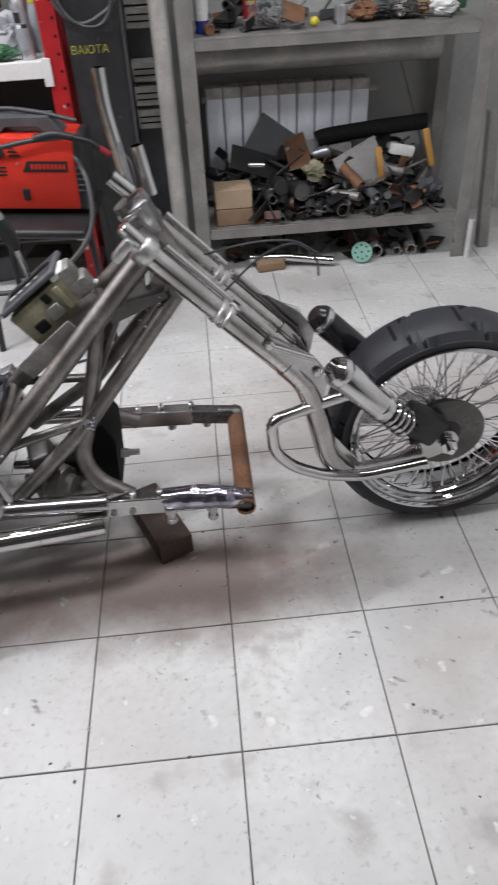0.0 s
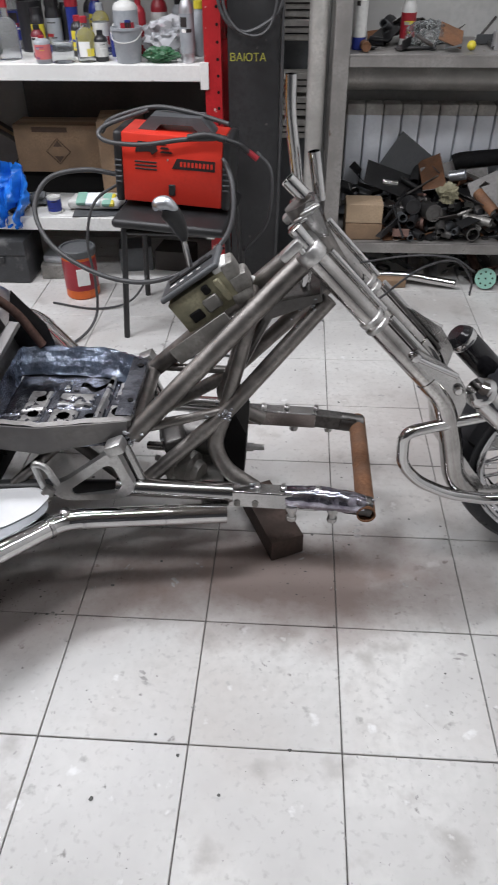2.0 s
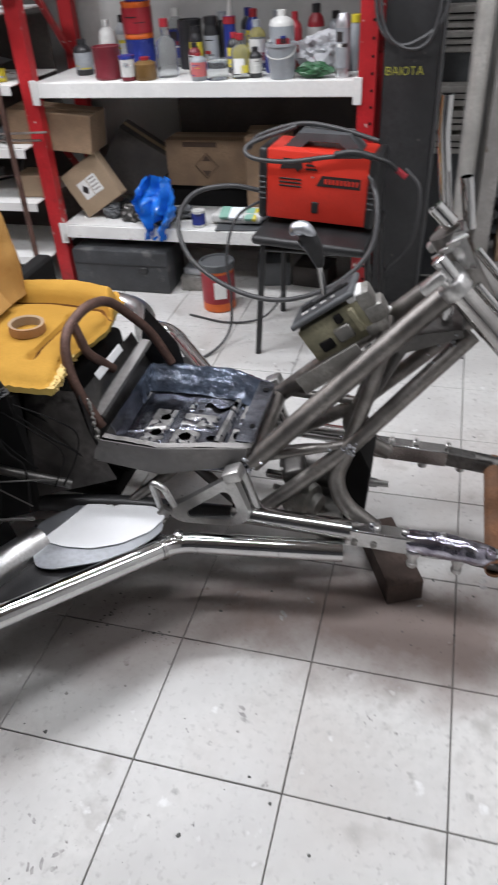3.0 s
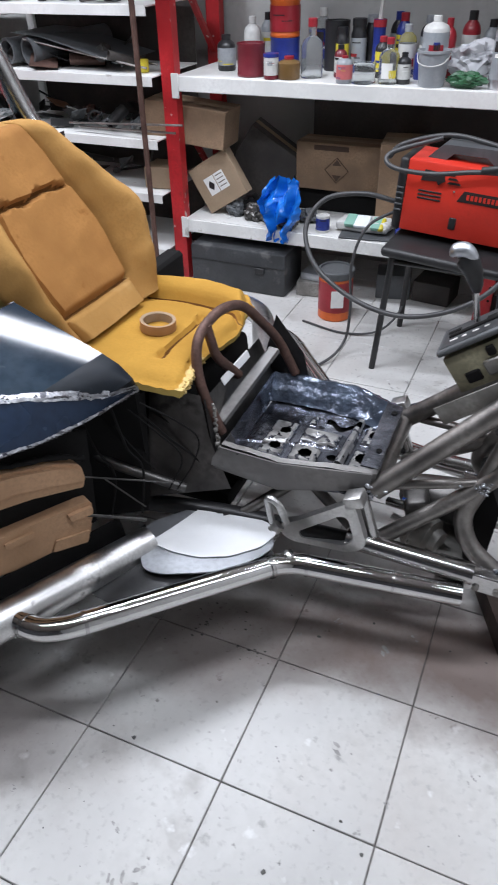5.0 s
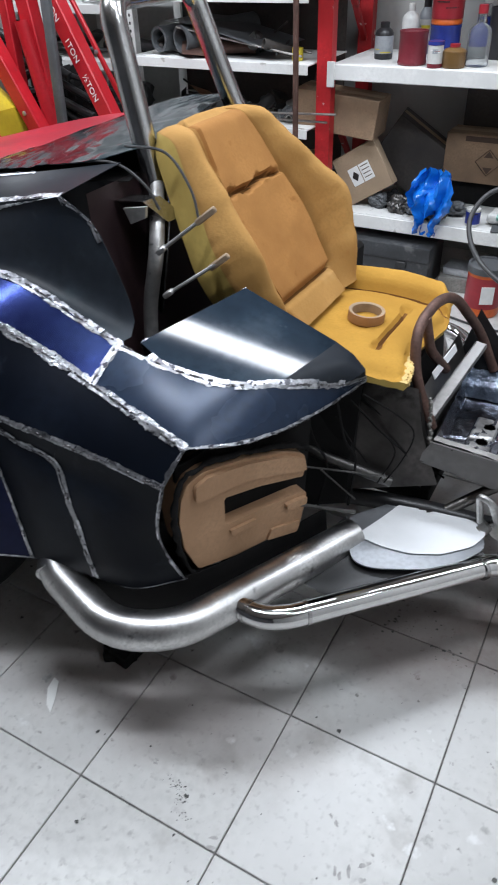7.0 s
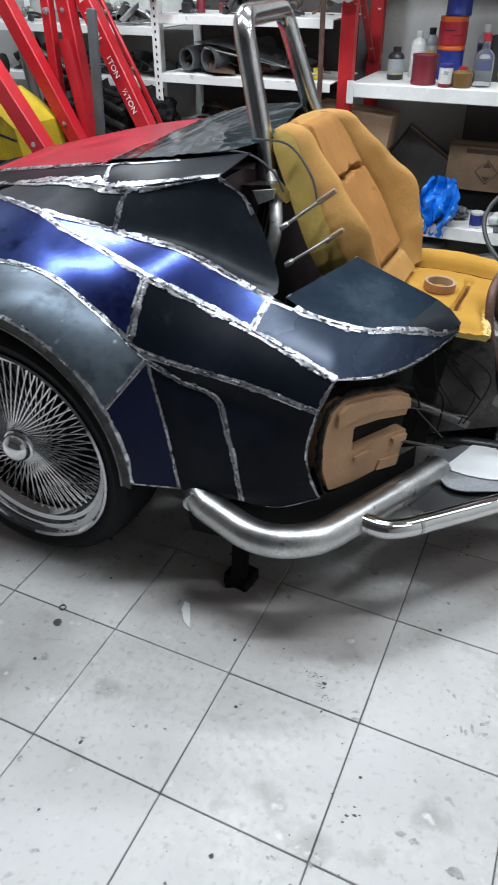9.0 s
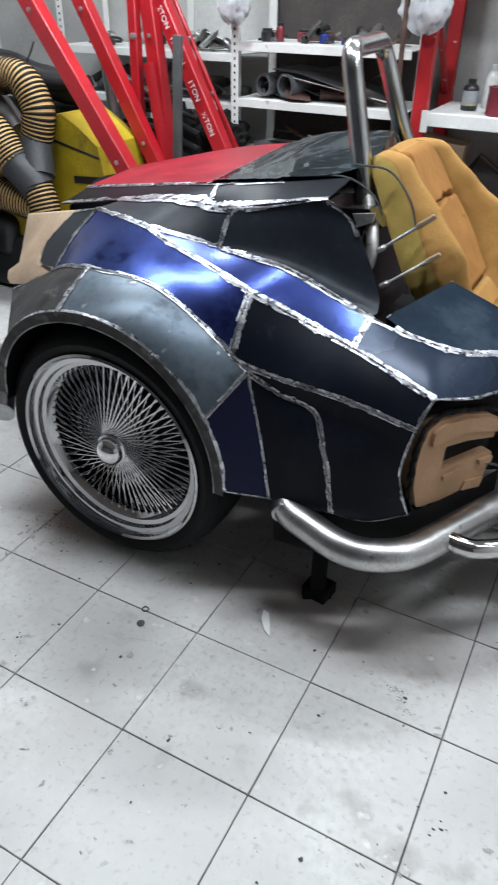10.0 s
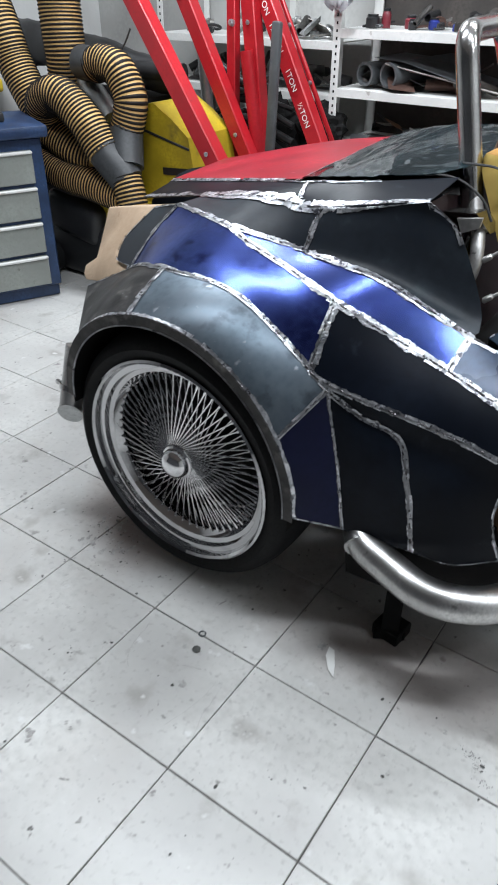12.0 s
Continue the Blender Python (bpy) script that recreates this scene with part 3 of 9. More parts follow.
# frame: twin backbone tubes, down tubes, cradle loops, rails
for s in (0, 1):
    f = far if s else (lambda p: p)
    bar("backbone_tube", [f(p) for p in ((0.235, 0.325, 0.845), (0.165, 0.315, 0.775), (-0.185, 0.215, 0.418))], 0.024, "steel", 0.1, label="bare steel backbone tube")
    bar("down_tube", [f(p) for p in ((0.275, 0.33, 0.735), (0.03, 0.27, 0.445), (-0.175, 0.20, 0.275))], 0.019, "steel", 0.03, label="bare steel down tube")
    bar("cradle_tube", [f(p) for p in ((0.035, 0.275, 0.455), (0.005, 0.255, 0.37), (0.035, 0.23, 0.31), (0.115, 0.215, 0.262))], 0.021, "steel", 0.05, label="curved bare steel cradle tube")
    bar("brace_tube", [f(p) for p in ((-0.175, 0.22, 0.43), (0.03, 0.275, 0.458))], 0.011, "steel")
    bar("upright_tube", [f(p) for p in ((0.035, 0.285, 0.455), (0.075, 0.30, 0.60), (0.10, 0.305, 0.71))], 0.017, "steel", 0.05)
    bar("lower_brace", [f(p) for p in ((-0.215, 0.20, 0.43), (-0.165, 0.19, 0.285))], 0.013, "stainless")
    # side rail: square section with a film-wrapped front length
    b = bmesh.new()
    beam(b, f((-0.02, 0.192, 0.264)), f((0.27, 0.192, 0.254)), 0.040, 0.050)
    rail = part("side_rail", b, M["stainless"], trike, "polished steel side rail")
    if s == 0:
        b = bmesh.new()
        path = spline([(0.19, 0.192, 0.262), (0.25, 0.190, 0.262), (0.32, 0.190, 0.256), (0.385, 0.192, 0.244)], 9)
        sweep(b, path, [0.024 + 0.007 * math.sin(math.pi * i / (len(path) - 1)) for i in range(len(path))], 18)
        for v in b.verts:
            v.co += noise.noise_vector(v.co * 45) * 0.0032 + noise.noise_vector(v.co * 120) * 0.0014
        part("film_wrap", b, M["tape"], rail, "crumpled clear film round the rail", 60)
    else:
        b = bmesh.new()
        beam(b, f((0.26, 0.192, 0.255)), f((0.385, 0.192, 0.240)), 0.036, 0.044)
        part("rail_end", b, M["darksteel"], rail)
    bar("rail_nose", [f(p) for p in ((0.34, 0.192, 0.245), (0.405, 0.192, 0.236))], 0.026, "darksteel", parent=rail)
    bar("side_tube", [f(p) for p in ((-0.23, 0.18, 0.285), (0.06, 0.18, 0.278))], 0.024, "stainless", n=16)
    for bx in (0.07, 0.115):
        b = bmesh.new()
        sgn = -1 if s == 0 else 1
        y0 = f((0, 0.192, 0))[1]
        lathe(b, [(0.008, 0.0), (0.008, 0.005), (0.004, 0.007), (0.0, 0.007)], (bx, y0 + sgn * 0.02, 0.250), (0, sgn, 0), 8)
        part("bolt", b, M["casting"], rail)
    for bx in (0.207, 0.309):
        b = bmesh.new()
        y0 = f((0, 0.192, 0))[1]
        lathe(b, [(0.016, 0), (0.016, 0.014), (0.010, 0.016), (0.010, 0.034), (0.013, 0.035), (0.013, 0.046), (0.007, 0.048)], (bx, y0 + 0.016 * sgn, 0.246), (0, 0, -1), 8)
        part("stud", b, M["alu"], rail)
    for bx in (0.125, 0.19, 0.275):
        b = bmesh.new()
        y0 = f((0, 0.192, 0))[1]
        b = bmesh.new()
        lathe(b, [(0.008, 0), (0.008, 0.008), (0.005, 0.010), (0.005, 0.016)], (bx - 0.005, y0, 0.284), (0, 0, 1), 8)
        part("stud", b, M["alu"], rail)
bar("cross_tube", [(0.392, 0.165, 0.232), (0.392, 0.575, 0.232)], 0.024, "rust", n=18, hollow=0.003, label="rusty brown cross tube")
bar("head_tube", [(0.195, YC, 0.935), (0.285, YC, 0.785)], 0.032, "steel", n=18, label="bare steel steering head")
bar("seat_cross_tube", [(-0.185, 0.215, 0.418), (-0.185, 0.525, 0.418)], 0.02, "steel")
bar("cross_brace", [(0.10, 0.305, 0.71), (0.10, 0.435, 0.71)], 0.014, "steel")
# narrow gusset plate, bright spacer cup and two inner braces under the steering head
part("gusset", soften(prism(bmesh.new(), [(0.124, 0.31, 0.700), (0.157, 0.31, 0.733), (0.252, 0.31, 0.754), (0.259, 0.31, 0.738), (0.182, 0.31, 0.706), (0.13, 0.31, 0.685)], (0, 0.12, 0)), 0.002), M["darksteel"], trike)
bar("spacer_cup", [(0.218, 0.352, 0.800), (0.218, 0.352, 0.745)], 0.013, "chrome", n=14)
for s in (0.325, 0.415):
    bar("inner_brace", [(0.045, s, 0.50), (0.135, s, 0.69)], 0.012, "darksteel", n=8)
# engine case and differential between the cradle loops
b = bmesh.new()
lathe(b, [(0.022, -0.13), (0.040, -0.12), (0.050, -0.07), (0.056, -0.02), (0.060, 0.05), (0.05, 0.07), (0.034, 0.085), (0.030, 0.10)], (-0.02, YC, 0.315), (1, 0, 0), 24)
gear = part("gearbox", b, M["darksteel"], trike, "dark greasy gearbox case")
b = bmesh.new()
lathe(b, [(0.030, -0.02), (0.046, -0.015), (0.046, 0.0), (0.055, 0.002), (0.055, 0.016), (0.047, 0.018), (0.044, 0.05), (0.030, 0.058), (0.026, 0.075)], (-0.095, YC - 0.085, 0.285), (0.85, -0.4, -0.1), 24)
fl = part("flange", b, M["casting"], gear, "dull alloy flange")
for k in range(7):
    a_ = 2 * math.pi * k / 7
    ax_ = V(0.85, -0.4, -0.1).normalized()
    o1_ = ax_.orthogonal().normalized()
    b = bmesh.new()
    lathe(b, [(0.006, 0), (0.006, 0.006), (0.0035, 0.007)], V(-0.095, YC - 0.085, 0.285) + ax_ * 0.016 + (o1_ * math.cos(a_) + ax_.cross(o1_) * math.sin(a_)) * 0.049, ax_, 6)
    part("flange_bolt", b, M["alu"], fl)
part("sump", boxed((-0.035, 0.30, 0.235), (0.11, 0.13, 0.045), turn(0, 6, 10), 0.012, 2), M["casting"], gear, "dull alloy sump with a rounded lower edge")
part("side_cover", boxed((-0.10, 0.30, 0.345), (0.06, 0.10, 0.06), turn(0, -12, 16), 0.014, 3), M["darksteel"], gear)
for p_, q_, r_, m_ in (((-0.165, 0.285, 0.335), (-0.115, 0.270, 0.345), 0.011, "stainless"), ((-0.125, 0.275, 0.365), (-0.10, 0.27, 0.325), 0.007, "chrome"), ((-0.15, 0.28, 0.30), (-0.12, 0.275, 0.295), 0.008, "alu")):
    bar("gearbox_fitting", [p_, q_], r_, m_, parent=gear, n=12)
b = bmesh.new()
cyl(b, (0.06, YC + 0.01, 0.268), (0.10, YC + 0.01, 0.268), 0.012)
cyl(b, (0.10, YC + 0.01, 0.268), (0.128, YC + 0.01, 0.268), 0.0085, n=10)
part("output_shaft", b, M["alu"], gear, "bright splined shaft")
part("shield", soften(prism(bmesh.new(), [(0.015, 0.30, 0.20), (0.02, 0.30, 0.40), (0.06, 0.30, 0.425), (0.085, 0.30, 0.37), (0.075, 0.30, 0.20)], (0, 0.15, 0)), 0.01, 2), M["inside"], gear)

# steering: yokes, nuts, fork legs
def along(t, y, off=0.0):
    """A place on a fork leg, t from its top to its foot; off: ahead of it."""
    return V(0.150 + 0.395 * t + 0.72 * off, y, 0.940 - 0.416 * t + 0.69 * off)


for y in (0.28, 0.465):
    bar("fork_leg", [along(0.20, y), along(0.56, y)], 0.0255, "forksteel", n=20, label="chromed fork leg")
    bar("fork_slider", [along(0.54, y), along(1.02, y)], 0.0265, "forksteel", n=20, label="polished fork slider")
    for t in (0.545, 0.580):
        b = bmesh.new()
        sweep(b, [along(t - 0.012, y), along(t - 0.008, y), along(t + 0.008, y), along(t + 0.012, y)], [0.027, 0.0295, 0.0295, 0.027], 18)
        part("fork_collar", b, M["alu"], trike)
    bar("fork_rod", [along(0.24, y + 0.012, 0.032), along(0.56, y + 0.012, 0.032)], 0.0075, "chrome", n=10)
    bar("fork_rod", [along(0.60, y - 0.010, 0.031), along(1.0, y - 0.010, 0.031)], 0.0045, "darksteel", n=8)
    bar("fork_rod", [along(0.60, y + 0.012, 0.033), along(0.98, y + 0.012, 0.036)], 0.0055, "chrome", n=8)
    b = bmesh.new()
    sweep(b, [along(0.075, y, 0.010), along(0.08, y, 0.010), along(0.17, y, 0.008), along(0.175, y, 0.008)], [0.012, 0.0165, 0.0165, 0.012], 12)
    part("top_nut", b, M["chrome"], trike)
    b = bmesh.new()
    sweep(b, [along(0.165, y), along(0.172, y), along(0.215, y), along(0.222, y)], [0.028, 0.031, 0.031, 0.028], 18)
    part("fork_clamp", b, M["alu"], trike, "cast aluminium clamp ring")
rot = Matrix(((0.72, 0, 0.69), (0, 1, 0), (-0.69, 0, 0.72)))
part("yoke", boxed(along(0.19, (0.28 + 0.465) / 2, 0.006), (0.050, 0.15, 0.026), rot, 0.007, 2), M["alu"], trike, "cast aluminium fork yoke")
for y in (0.262, 0.483):
    part("clamp_ear", boxed(along(0.125, y, -0.020), (0.020, 0.030, 0.055), rot, 0.005, 2), M["alu"], trike)
    part("clamp_web", boxed(along(0.16, y, -0.006), (0.040, 0.012, 0.012), rot, 0.003), M["alu"], trike)
part("riser", soften(prism(bmesh.new(), [(0.204, 0.338, 0.915), (0.212, 0.338, 0.945), (0.230, 0.338, 0.950), (0.250, 0.338, 0.910), (0.264, 0.338, 0.876), (0.240, 0.338, 0.872)], (0, 0.064, 0)), 0.006, 2), M["stainless"], trike, "aluminium handlebar riser block")
for k in range(3):
    part("riser_fin", boxed((0.196 + 0.012 * k, 0.330, 0.905 + 0.014 * k), (0.045, 0.010, 0.007), turn(0, -32, 0), 0.002), M["alu"], trike)
b = bmesh.new()
cyl(b, (0.207, 0.37, 0.950), (0.172, 0.37, 0.984), 0.0165, n=14, hollow=0.004)
part("riser_tube", b, M["chrome"], trike)
bar("handlebar", [(0.172, 0.455, 1.167), (0.172, 0.455, 1.10), (0.197, 0.455, 0.925)], 0.0125, "chrome", 0.03, hollow=0.002, label="chromed handlebar stub")
bar("handlebar", [(0.226, 0.44, 1.022), (0.244, 0.44, 0.92)], 0.0135, "chrome", hollow=0.002, label="chromed handlebar stub")
# control cables across the fork
bar("brake_hose", spline([(0.345, 0.44, 0.775), (0.45, 0.40, 0.81), (0.54, 0.38, 0.815), (0.60, 0.40, 0.775)], 6), 0.0026, "cable", n=6)
bar("brake_hose", spline([(0.385, 0.36, 0.72), (0.47, 0.38, 0.785), (0.55, 0.40, 0.80), (0.60, 0.42, 0.75), (0.61, 0.44, 0.70)], 6), 0.0026, "cable", n=6)


def weld_patch(c, size, seed, n=26):
    """Bright uneven weld build-up at a joint."""
    r_ = random.Random(seed)
    b = bmesh.new()
    for k in range(n):
        p = Vector(c) + V(r_.gauss(0, size[0]), r_.gauss(0, size[1]), r_.gauss(0, size[2]))
        q = r_.uniform(0.002, 0.0045)
        bmesh.ops.create_icosphere(b, subdivisions=1, radius=q, matrix=Matrix.Translation(p) @ Matrix.Diagonal((1.5, 0.8, 1.0, 1)))
    ob = part("weld_patch", b, M["ground"], trike, "bright lumpy weld build-up", 70)
    ob["kind"] = "stuff"


for c, sz in (((0.225, 0.312, 0.695), (0.018, 0.004, 0.02)), ((0.035, 0.255, 0.462), (0.016, 0.006, 0.008)), ((-0.185, 0.20, 0.425), (0.012, 0.008, 0.010)), ((-0.16, 0.20, 0.295), (0.012, 0.006, 0.006)), ((0.095, 0.20, 0.283), (0.02, 0.005, 0.004)), ((0.36, 0.19, 0.262), (0.025, 0.008, 0.004))):
    weld_patch(c, sz, int(1000 * c[0]) + 7)

# lower fork plates, rockers, coil springs, looped guard
for s in (0, 1):
    f = far if s else (lambda p: p)
    sg = 1 if s == 0 else -1
    y = 0.262
    # bent foot tube under the leg, thin web plate behind it, link arm to the axle
    bar("fork_foot", [f(p) for p in ((0.509, 0.279, 0.562), (0.554, 0.276, 0.512), (0.578, 0.272, 0.440), (0.594, 0.269, 0.370), (0.612, 0.266, 0.285), (0.660, 0.264, 0.232))], [0.0285] * 60, "forksteel", 0.05, n=18, label="bent satin steel fork foot")
    web = [(0.592, 0.44), (0.617, 0.363), (0.694, 0.255), (0.690, 0.222), (0.645, 0.222), (0.600, 0.30)]
    b = prism(bmesh.new(), [f((x, y + 0.006, z)) for x, z in web], (0, 0.008 * sg, 0))
    part("fork_web", soften(b, 0.002), M["stainless"], trike, "satin steel web plate")
    arm = [(0.645, 0.252), (0.70, 0.250), (0.80, 0.270), (0.89, 0.335), (0.93, 0.335), (0.950, 0.30), (0.905, 0.262), (0.80, 0.225), (0.70, 0.212), (0.645, 0.218)]
    b = prism(bmesh.new(), rounded([f((x, y + 0.002, z)) for x, z in arm], 0.015, 3), (0, 0.012 * sg, 0))
    part("link_arm", soften(b, 0.003), M["stainless"], trike, "flat steel link arm to the front axle")
    b = prism(bmesh.new(), rounded([f((x, y - 0.004, z)) for x, z in ((0.452, 0.637), (0.473, 0.651), (0.571, 0.588), (0.607, 0.534), (0.592, 0.453), (0.573, 0.445), (0.531, 0.51), (0.496, 0.58))], 0.012, 3), (0, 0.012 * sg, 0))
    rk = part("rocker_arm", soften(b, 0.003), M["stainless"], trike, "satin steel rocker plate")
    bar("rocker_rod", [f((0.470, y - 0.010, 0.632)), f((0.570, y - 0.010, 0.588))], 0.006, "chrome", parent=rk, n=10)
    for px, pz in ((0.47, 0.632), (0.578, 0.550), (0.659, 0.234)):
        b = bmesh.new()
        lathe(b, [(0.012, -0.008), (0.012, 0.004), (0.008, 0.008), (0.0, 0.009)], f((px, y - 0.008, pz)), (0, -sg, 0), 14)
        part("pivot_bolt", b, M["chrome"], rk)
    a, e = Vector(f((0.618, 0.243, 0.562))), Vector(f((0.800, 0.243, 0.380)))
    b = bmesh.new()
    d = (e - a).normalized()
    L = (e - a).length
    sweep(b, [a - d * 0.012, a, a + d * 0.005, a + d * L * 0.62, a + d * L * 0.63], [0.024, 0.033, 0.0365, 0.0365, 0.031], 22)
    sp = part("shock_absorber", b, M["chrome"] if s == 0 else M["glossblack"], trike, "chromed shock body" if s == 0 else "black shock body with chromed ends")
    for q in (0.03, 0.60):
        b = bmesh.new()
        sweep(b, [a + d * L * q, a + d * (L * q + 0.004), a + d * (L * q + 0.016), a + d * (L * q + 0.020)], [0.0360, 0.0385, 0.0385, 0.0360], 22)
        part("shock_collar", b, M["chrome"], sp)
    b = bmesh.new()
    o1 = d.orthogonal().normalized()
    o2 = d.cross(o1)
    coil = [a + d * (L * 0.60 + L * 0.40 * k / 90) + (o1 * math.cos(k * 0.42) + o2 * math.sin(k * 0.42)) * 0.031 for k in range(91)]
    sweep(b, coil, 0.0055, 7)
    part("coil_spring", b, M["chrome"], sp, "bright coil spring")
    b = bmesh.new()
    cyl(b, a + d * L * 0.55, e + d * 0.02, 0.020, n=14)
    part("damper_rod", b, M["glossblack"], sp)
bar("guard_loop", [(0.66, 0.285, 0.458), (0.54, 0.250, 0.450), (0.466, 0.232, 0.440), (0.472, 0.232, 0.345), (0.520, 0.234, 0.290), (0.600, 0.235, 0.252), (0.70, 0.236, 0.238), (0.86, 0.238, 0.262)], 0.0150, "chrome", 0.03, n=16, label="chromed looped guard tube")


def wheel(name, at, side, R, rim, width, hubr, spokes, cross, label, dish=0.0, tread=False, cap=False):
    """A spoked wheel whose outer face points along y * side: tyre, rim, hub and every spoke."""
    w = part(name, boxed(at, (0.02, width * 0.3, 0.02)), M["darksteel"], trike, label)
    x, y, z = at
    hw = width / 2
    b = bmesh.new()
    prof = [(rim - 0.012, -hw * 0.80), (rim + 0.004, -hw * 0.95), (rim + (R - rim) * 0.45, -hw * 1.04), (R - 0.03, -hw * 0.98), (R - 0.012, -hw * 0.80), (R - 0.002, -hw * 0.45), (R, 0),
            (R - 0.002, hw * 0.45), (R - 0.012, hw * 0.80), (R - 0.03, hw * 0.98), (rim + (R - rim) * 0.45, hw * 1.04), (rim + 0.004, hw * 0.95), (rim - 0.012, hw * 0.80)]
    if tread:
        # worn side grooves: alternating tread blocks, the groove shade painted near-black
        ax = V(0, side, 0)
        n = 192
        rings = []
        for k in range(n):
            a = 2 * math.pi * k / n
            ring = []
            for j, (r, h) in enumerate(prof):
                groove = 0.009 if 3 <= j <= 9 and j != 6 and (k + 3 * abs(j - 6)) % 16 == 0 else 0.0
                ring.append(b.verts.new((x + (r - groove) * math.cos(a), y + side * h, z + (r - groove) * math.sin(a))))
            rings.append(ring)
        for k in range(n):
            A, B = rings[k], rings[(k + 1) % n]
            for j in range(len(prof) - 1):
                b.faces.new((A[j], A[j + 1], B[j + 1], B[j])).material_index = 1 if 3 <= j <= 8 and int(k + 3 * abs(j - 5.5)) % 16 == 0 else 0
    else:
        lathe(b, prof, at, (0, side, 0), 96, caps=False)
    part("tyre", b, [M["tread"], M["inside"]] if tread else M["rubber"], w, "black rubber tyre", 30)
    b = bmesh.new()
    rp = [(rim - 0.055, -hw * 0.5), (rim - 0.012, -hw * 0.82), (rim + 0.008, -hw * 0.96), (rim + 0.008, -hw * 0.90), (rim - 0.05, -hw * 0.4), (rim - 0.060, hw * 0.10),
          (rim - 0.058, hw * 0.30), (rim - 0.052, hw * 0.50), (rim - 0.045, hw * 0.56), (rim - 0.038, hw * 0.68), (rim - 0.026, hw * 0.72), (rim - 0.022, hw * 0.84), (rim - 0.008, hw * 0.86), (rim - 0.004, hw * 1.0), (rim + 0.002, hw * 1.05), (rim + 0.008, hw * 1.02), (rim + 0.006, hw * 0.90)]
    rp = [(rim + (r_ - rim) * (1.0 if cap else 0.55), h_) for r_, h_ in rp]
    lathe(b, rp, at, (0, side, 0), 96, caps=False)
    part("rim", b, M["rimchrome"], w, "chromed steel rim", 25)
    b = bmesh.new()
    hp = [(hubr * 0.6, -hw * 0.6), (hubr, -hw * 0.55), (hubr * 0.6, -hw * 0.4), (hubr * 0.6, hw * 0.1 + dish), (hubr * 0.95, hw * 0.2 + dish), (hubr, hw * 0.3 + dish), (hubr * 0.6, hw * 0.42 + dish)]
    if cap:
        hp = hp[:3] + [(0.030, -hw * 0.3), (0.032, hw * 0.45), (0.044, hw * 0.52), (0.044, hw * 0.78), (0.047, hw * 0.80), (0.047, hw * 0.86), (0.042, hw * 0.88), (0.041, hw * 0.95), (0.038, hw * 1.03), (0.031, hw * 1.10), (0.021, hw * 1.15), (0.010, hw * 1.175), (0.0, hw * 1.18)]
    lathe(b, hp, at, (0, side, 0), 24)
    part("hub", b, M["hubchrome"] if cap else M["chrome"], w, "chromed hub with a round cap" if cap else "hub")
    if cap:
        # added near-black disc: the shade inside the wheel, behind the spokes
        b = bmesh.new()
        lathe(b, [(0.03, -hw * 0.50), (rim - 0.066, -hw * 0.50), (rim - 0.066, -hw * 0.44), (0.10, -hw * 0.40), (0.03, -hw * 0.38)], at, (0, side, 0), 48)
        part("brake_drum", b, M["inside"], w, "near-black disc added as the shade behind the spokes")
    if not spokes:
        return w
    # one spoke for each row and slant, then repeated round the hub
    for row, (hy, hr, ry, rr) in enumerate(((hw * (0.74 if cap else 0.24) + dish, hubr, hw * (0.52 if cap else 0.42), rim - (0.047 if cap else 0.026)), (hw * (0.52 if cap else 0.02) + dish, hubr * 0.95, hw * (0.32 if cap else 0.22), rim - (0.056 if cap else 0.031)), (-hw * 0.45, hubr, -hw * 0.1, rim - (0.056 if cap else 0.031)))[: 2 if cap else 3]):
        for slant in ((-1, 1) if not cap else (1 - 2 * row,)):
            b = bmesh.new()
            sa = slant * cross
            p0 = V(hr * math.cos(sa), side * hy, hr * math.sin(sa))
            p1 = V(rr, side * ry, 0)
            sweep(b, [p0, p1], [0.0020, 0.0022], 6)
            cyl(b, p1.lerp(p0, 0.09), p1, 0.0036, n=6)
            me = finish(b, "spoke", M["spoke"])
            n = spokes
            for k in range(n):
                a = 2 * math.pi * (k + (0.5 * row if cap else 0.25 * slant + 0.33 * row)) / n
                ob = new("spoke", me)
                ob.parent = w
                ob.matrix_basis = Matrix.Translation(Vector(at) - org(trike)) @ Matrix.Rotation(a, 4, "Y")
    return w


fw = wheel("front_wheel", (0.925, YC - 0.004, 0.305), -1, 0.305, 0.250, 0.158, 0.04, 14, 0.8, "chromed spoked front wheel with grooved black tyre", tread=True)
rw = wheel("rear_wheel", (-1.698, -0.385, 0.3605), -1, 0.362, 0.285, 0.228, 0.045, 56, 0.55, "chromed wire-spoked rear wheel with smooth black tyre", dish=0.002, cap=True)
wheel("rear_wheel", (-1.69, 2 * YC + 0.375, 0.362), 1, 0.362, 0.292, 0.225, 0.045, 0, 0.75, "chromed rear wheel with smooth black tyre", cap=True)
# brake disc, caliper and axle of the front wheel
b = bmesh.new()
lathe(b, [(0.03, 0), (0.098, 0.0), (0.098, 0.005), (0.03, 0.005)], (0.925, 0.296, 0.305), (0, 1, 0), 40)
part("brake_disc", b, M["darksteel"], fw, "thin dark brake disc")
b = bmesh.new()
lathe(b, [(0.03, 0), (0.074, 0.0), (0.080, 0.01), (0.080, 0.035), (0.062, 0.045), (0.03, 0.05)], (0.925, 0.345, 0.305), (0, -1, 0), 28)
part("hub_drum", b, M["black"], fw, "black hub drum")
b = boxed((0.845, 0.275, 0.36), (0.12, 0.055, 0.085), turn(0, 35, 0), 0.016, 2)
part("brake_caliper", b, M["black"], fw, "black brake caliper")
b = bmesh.new()
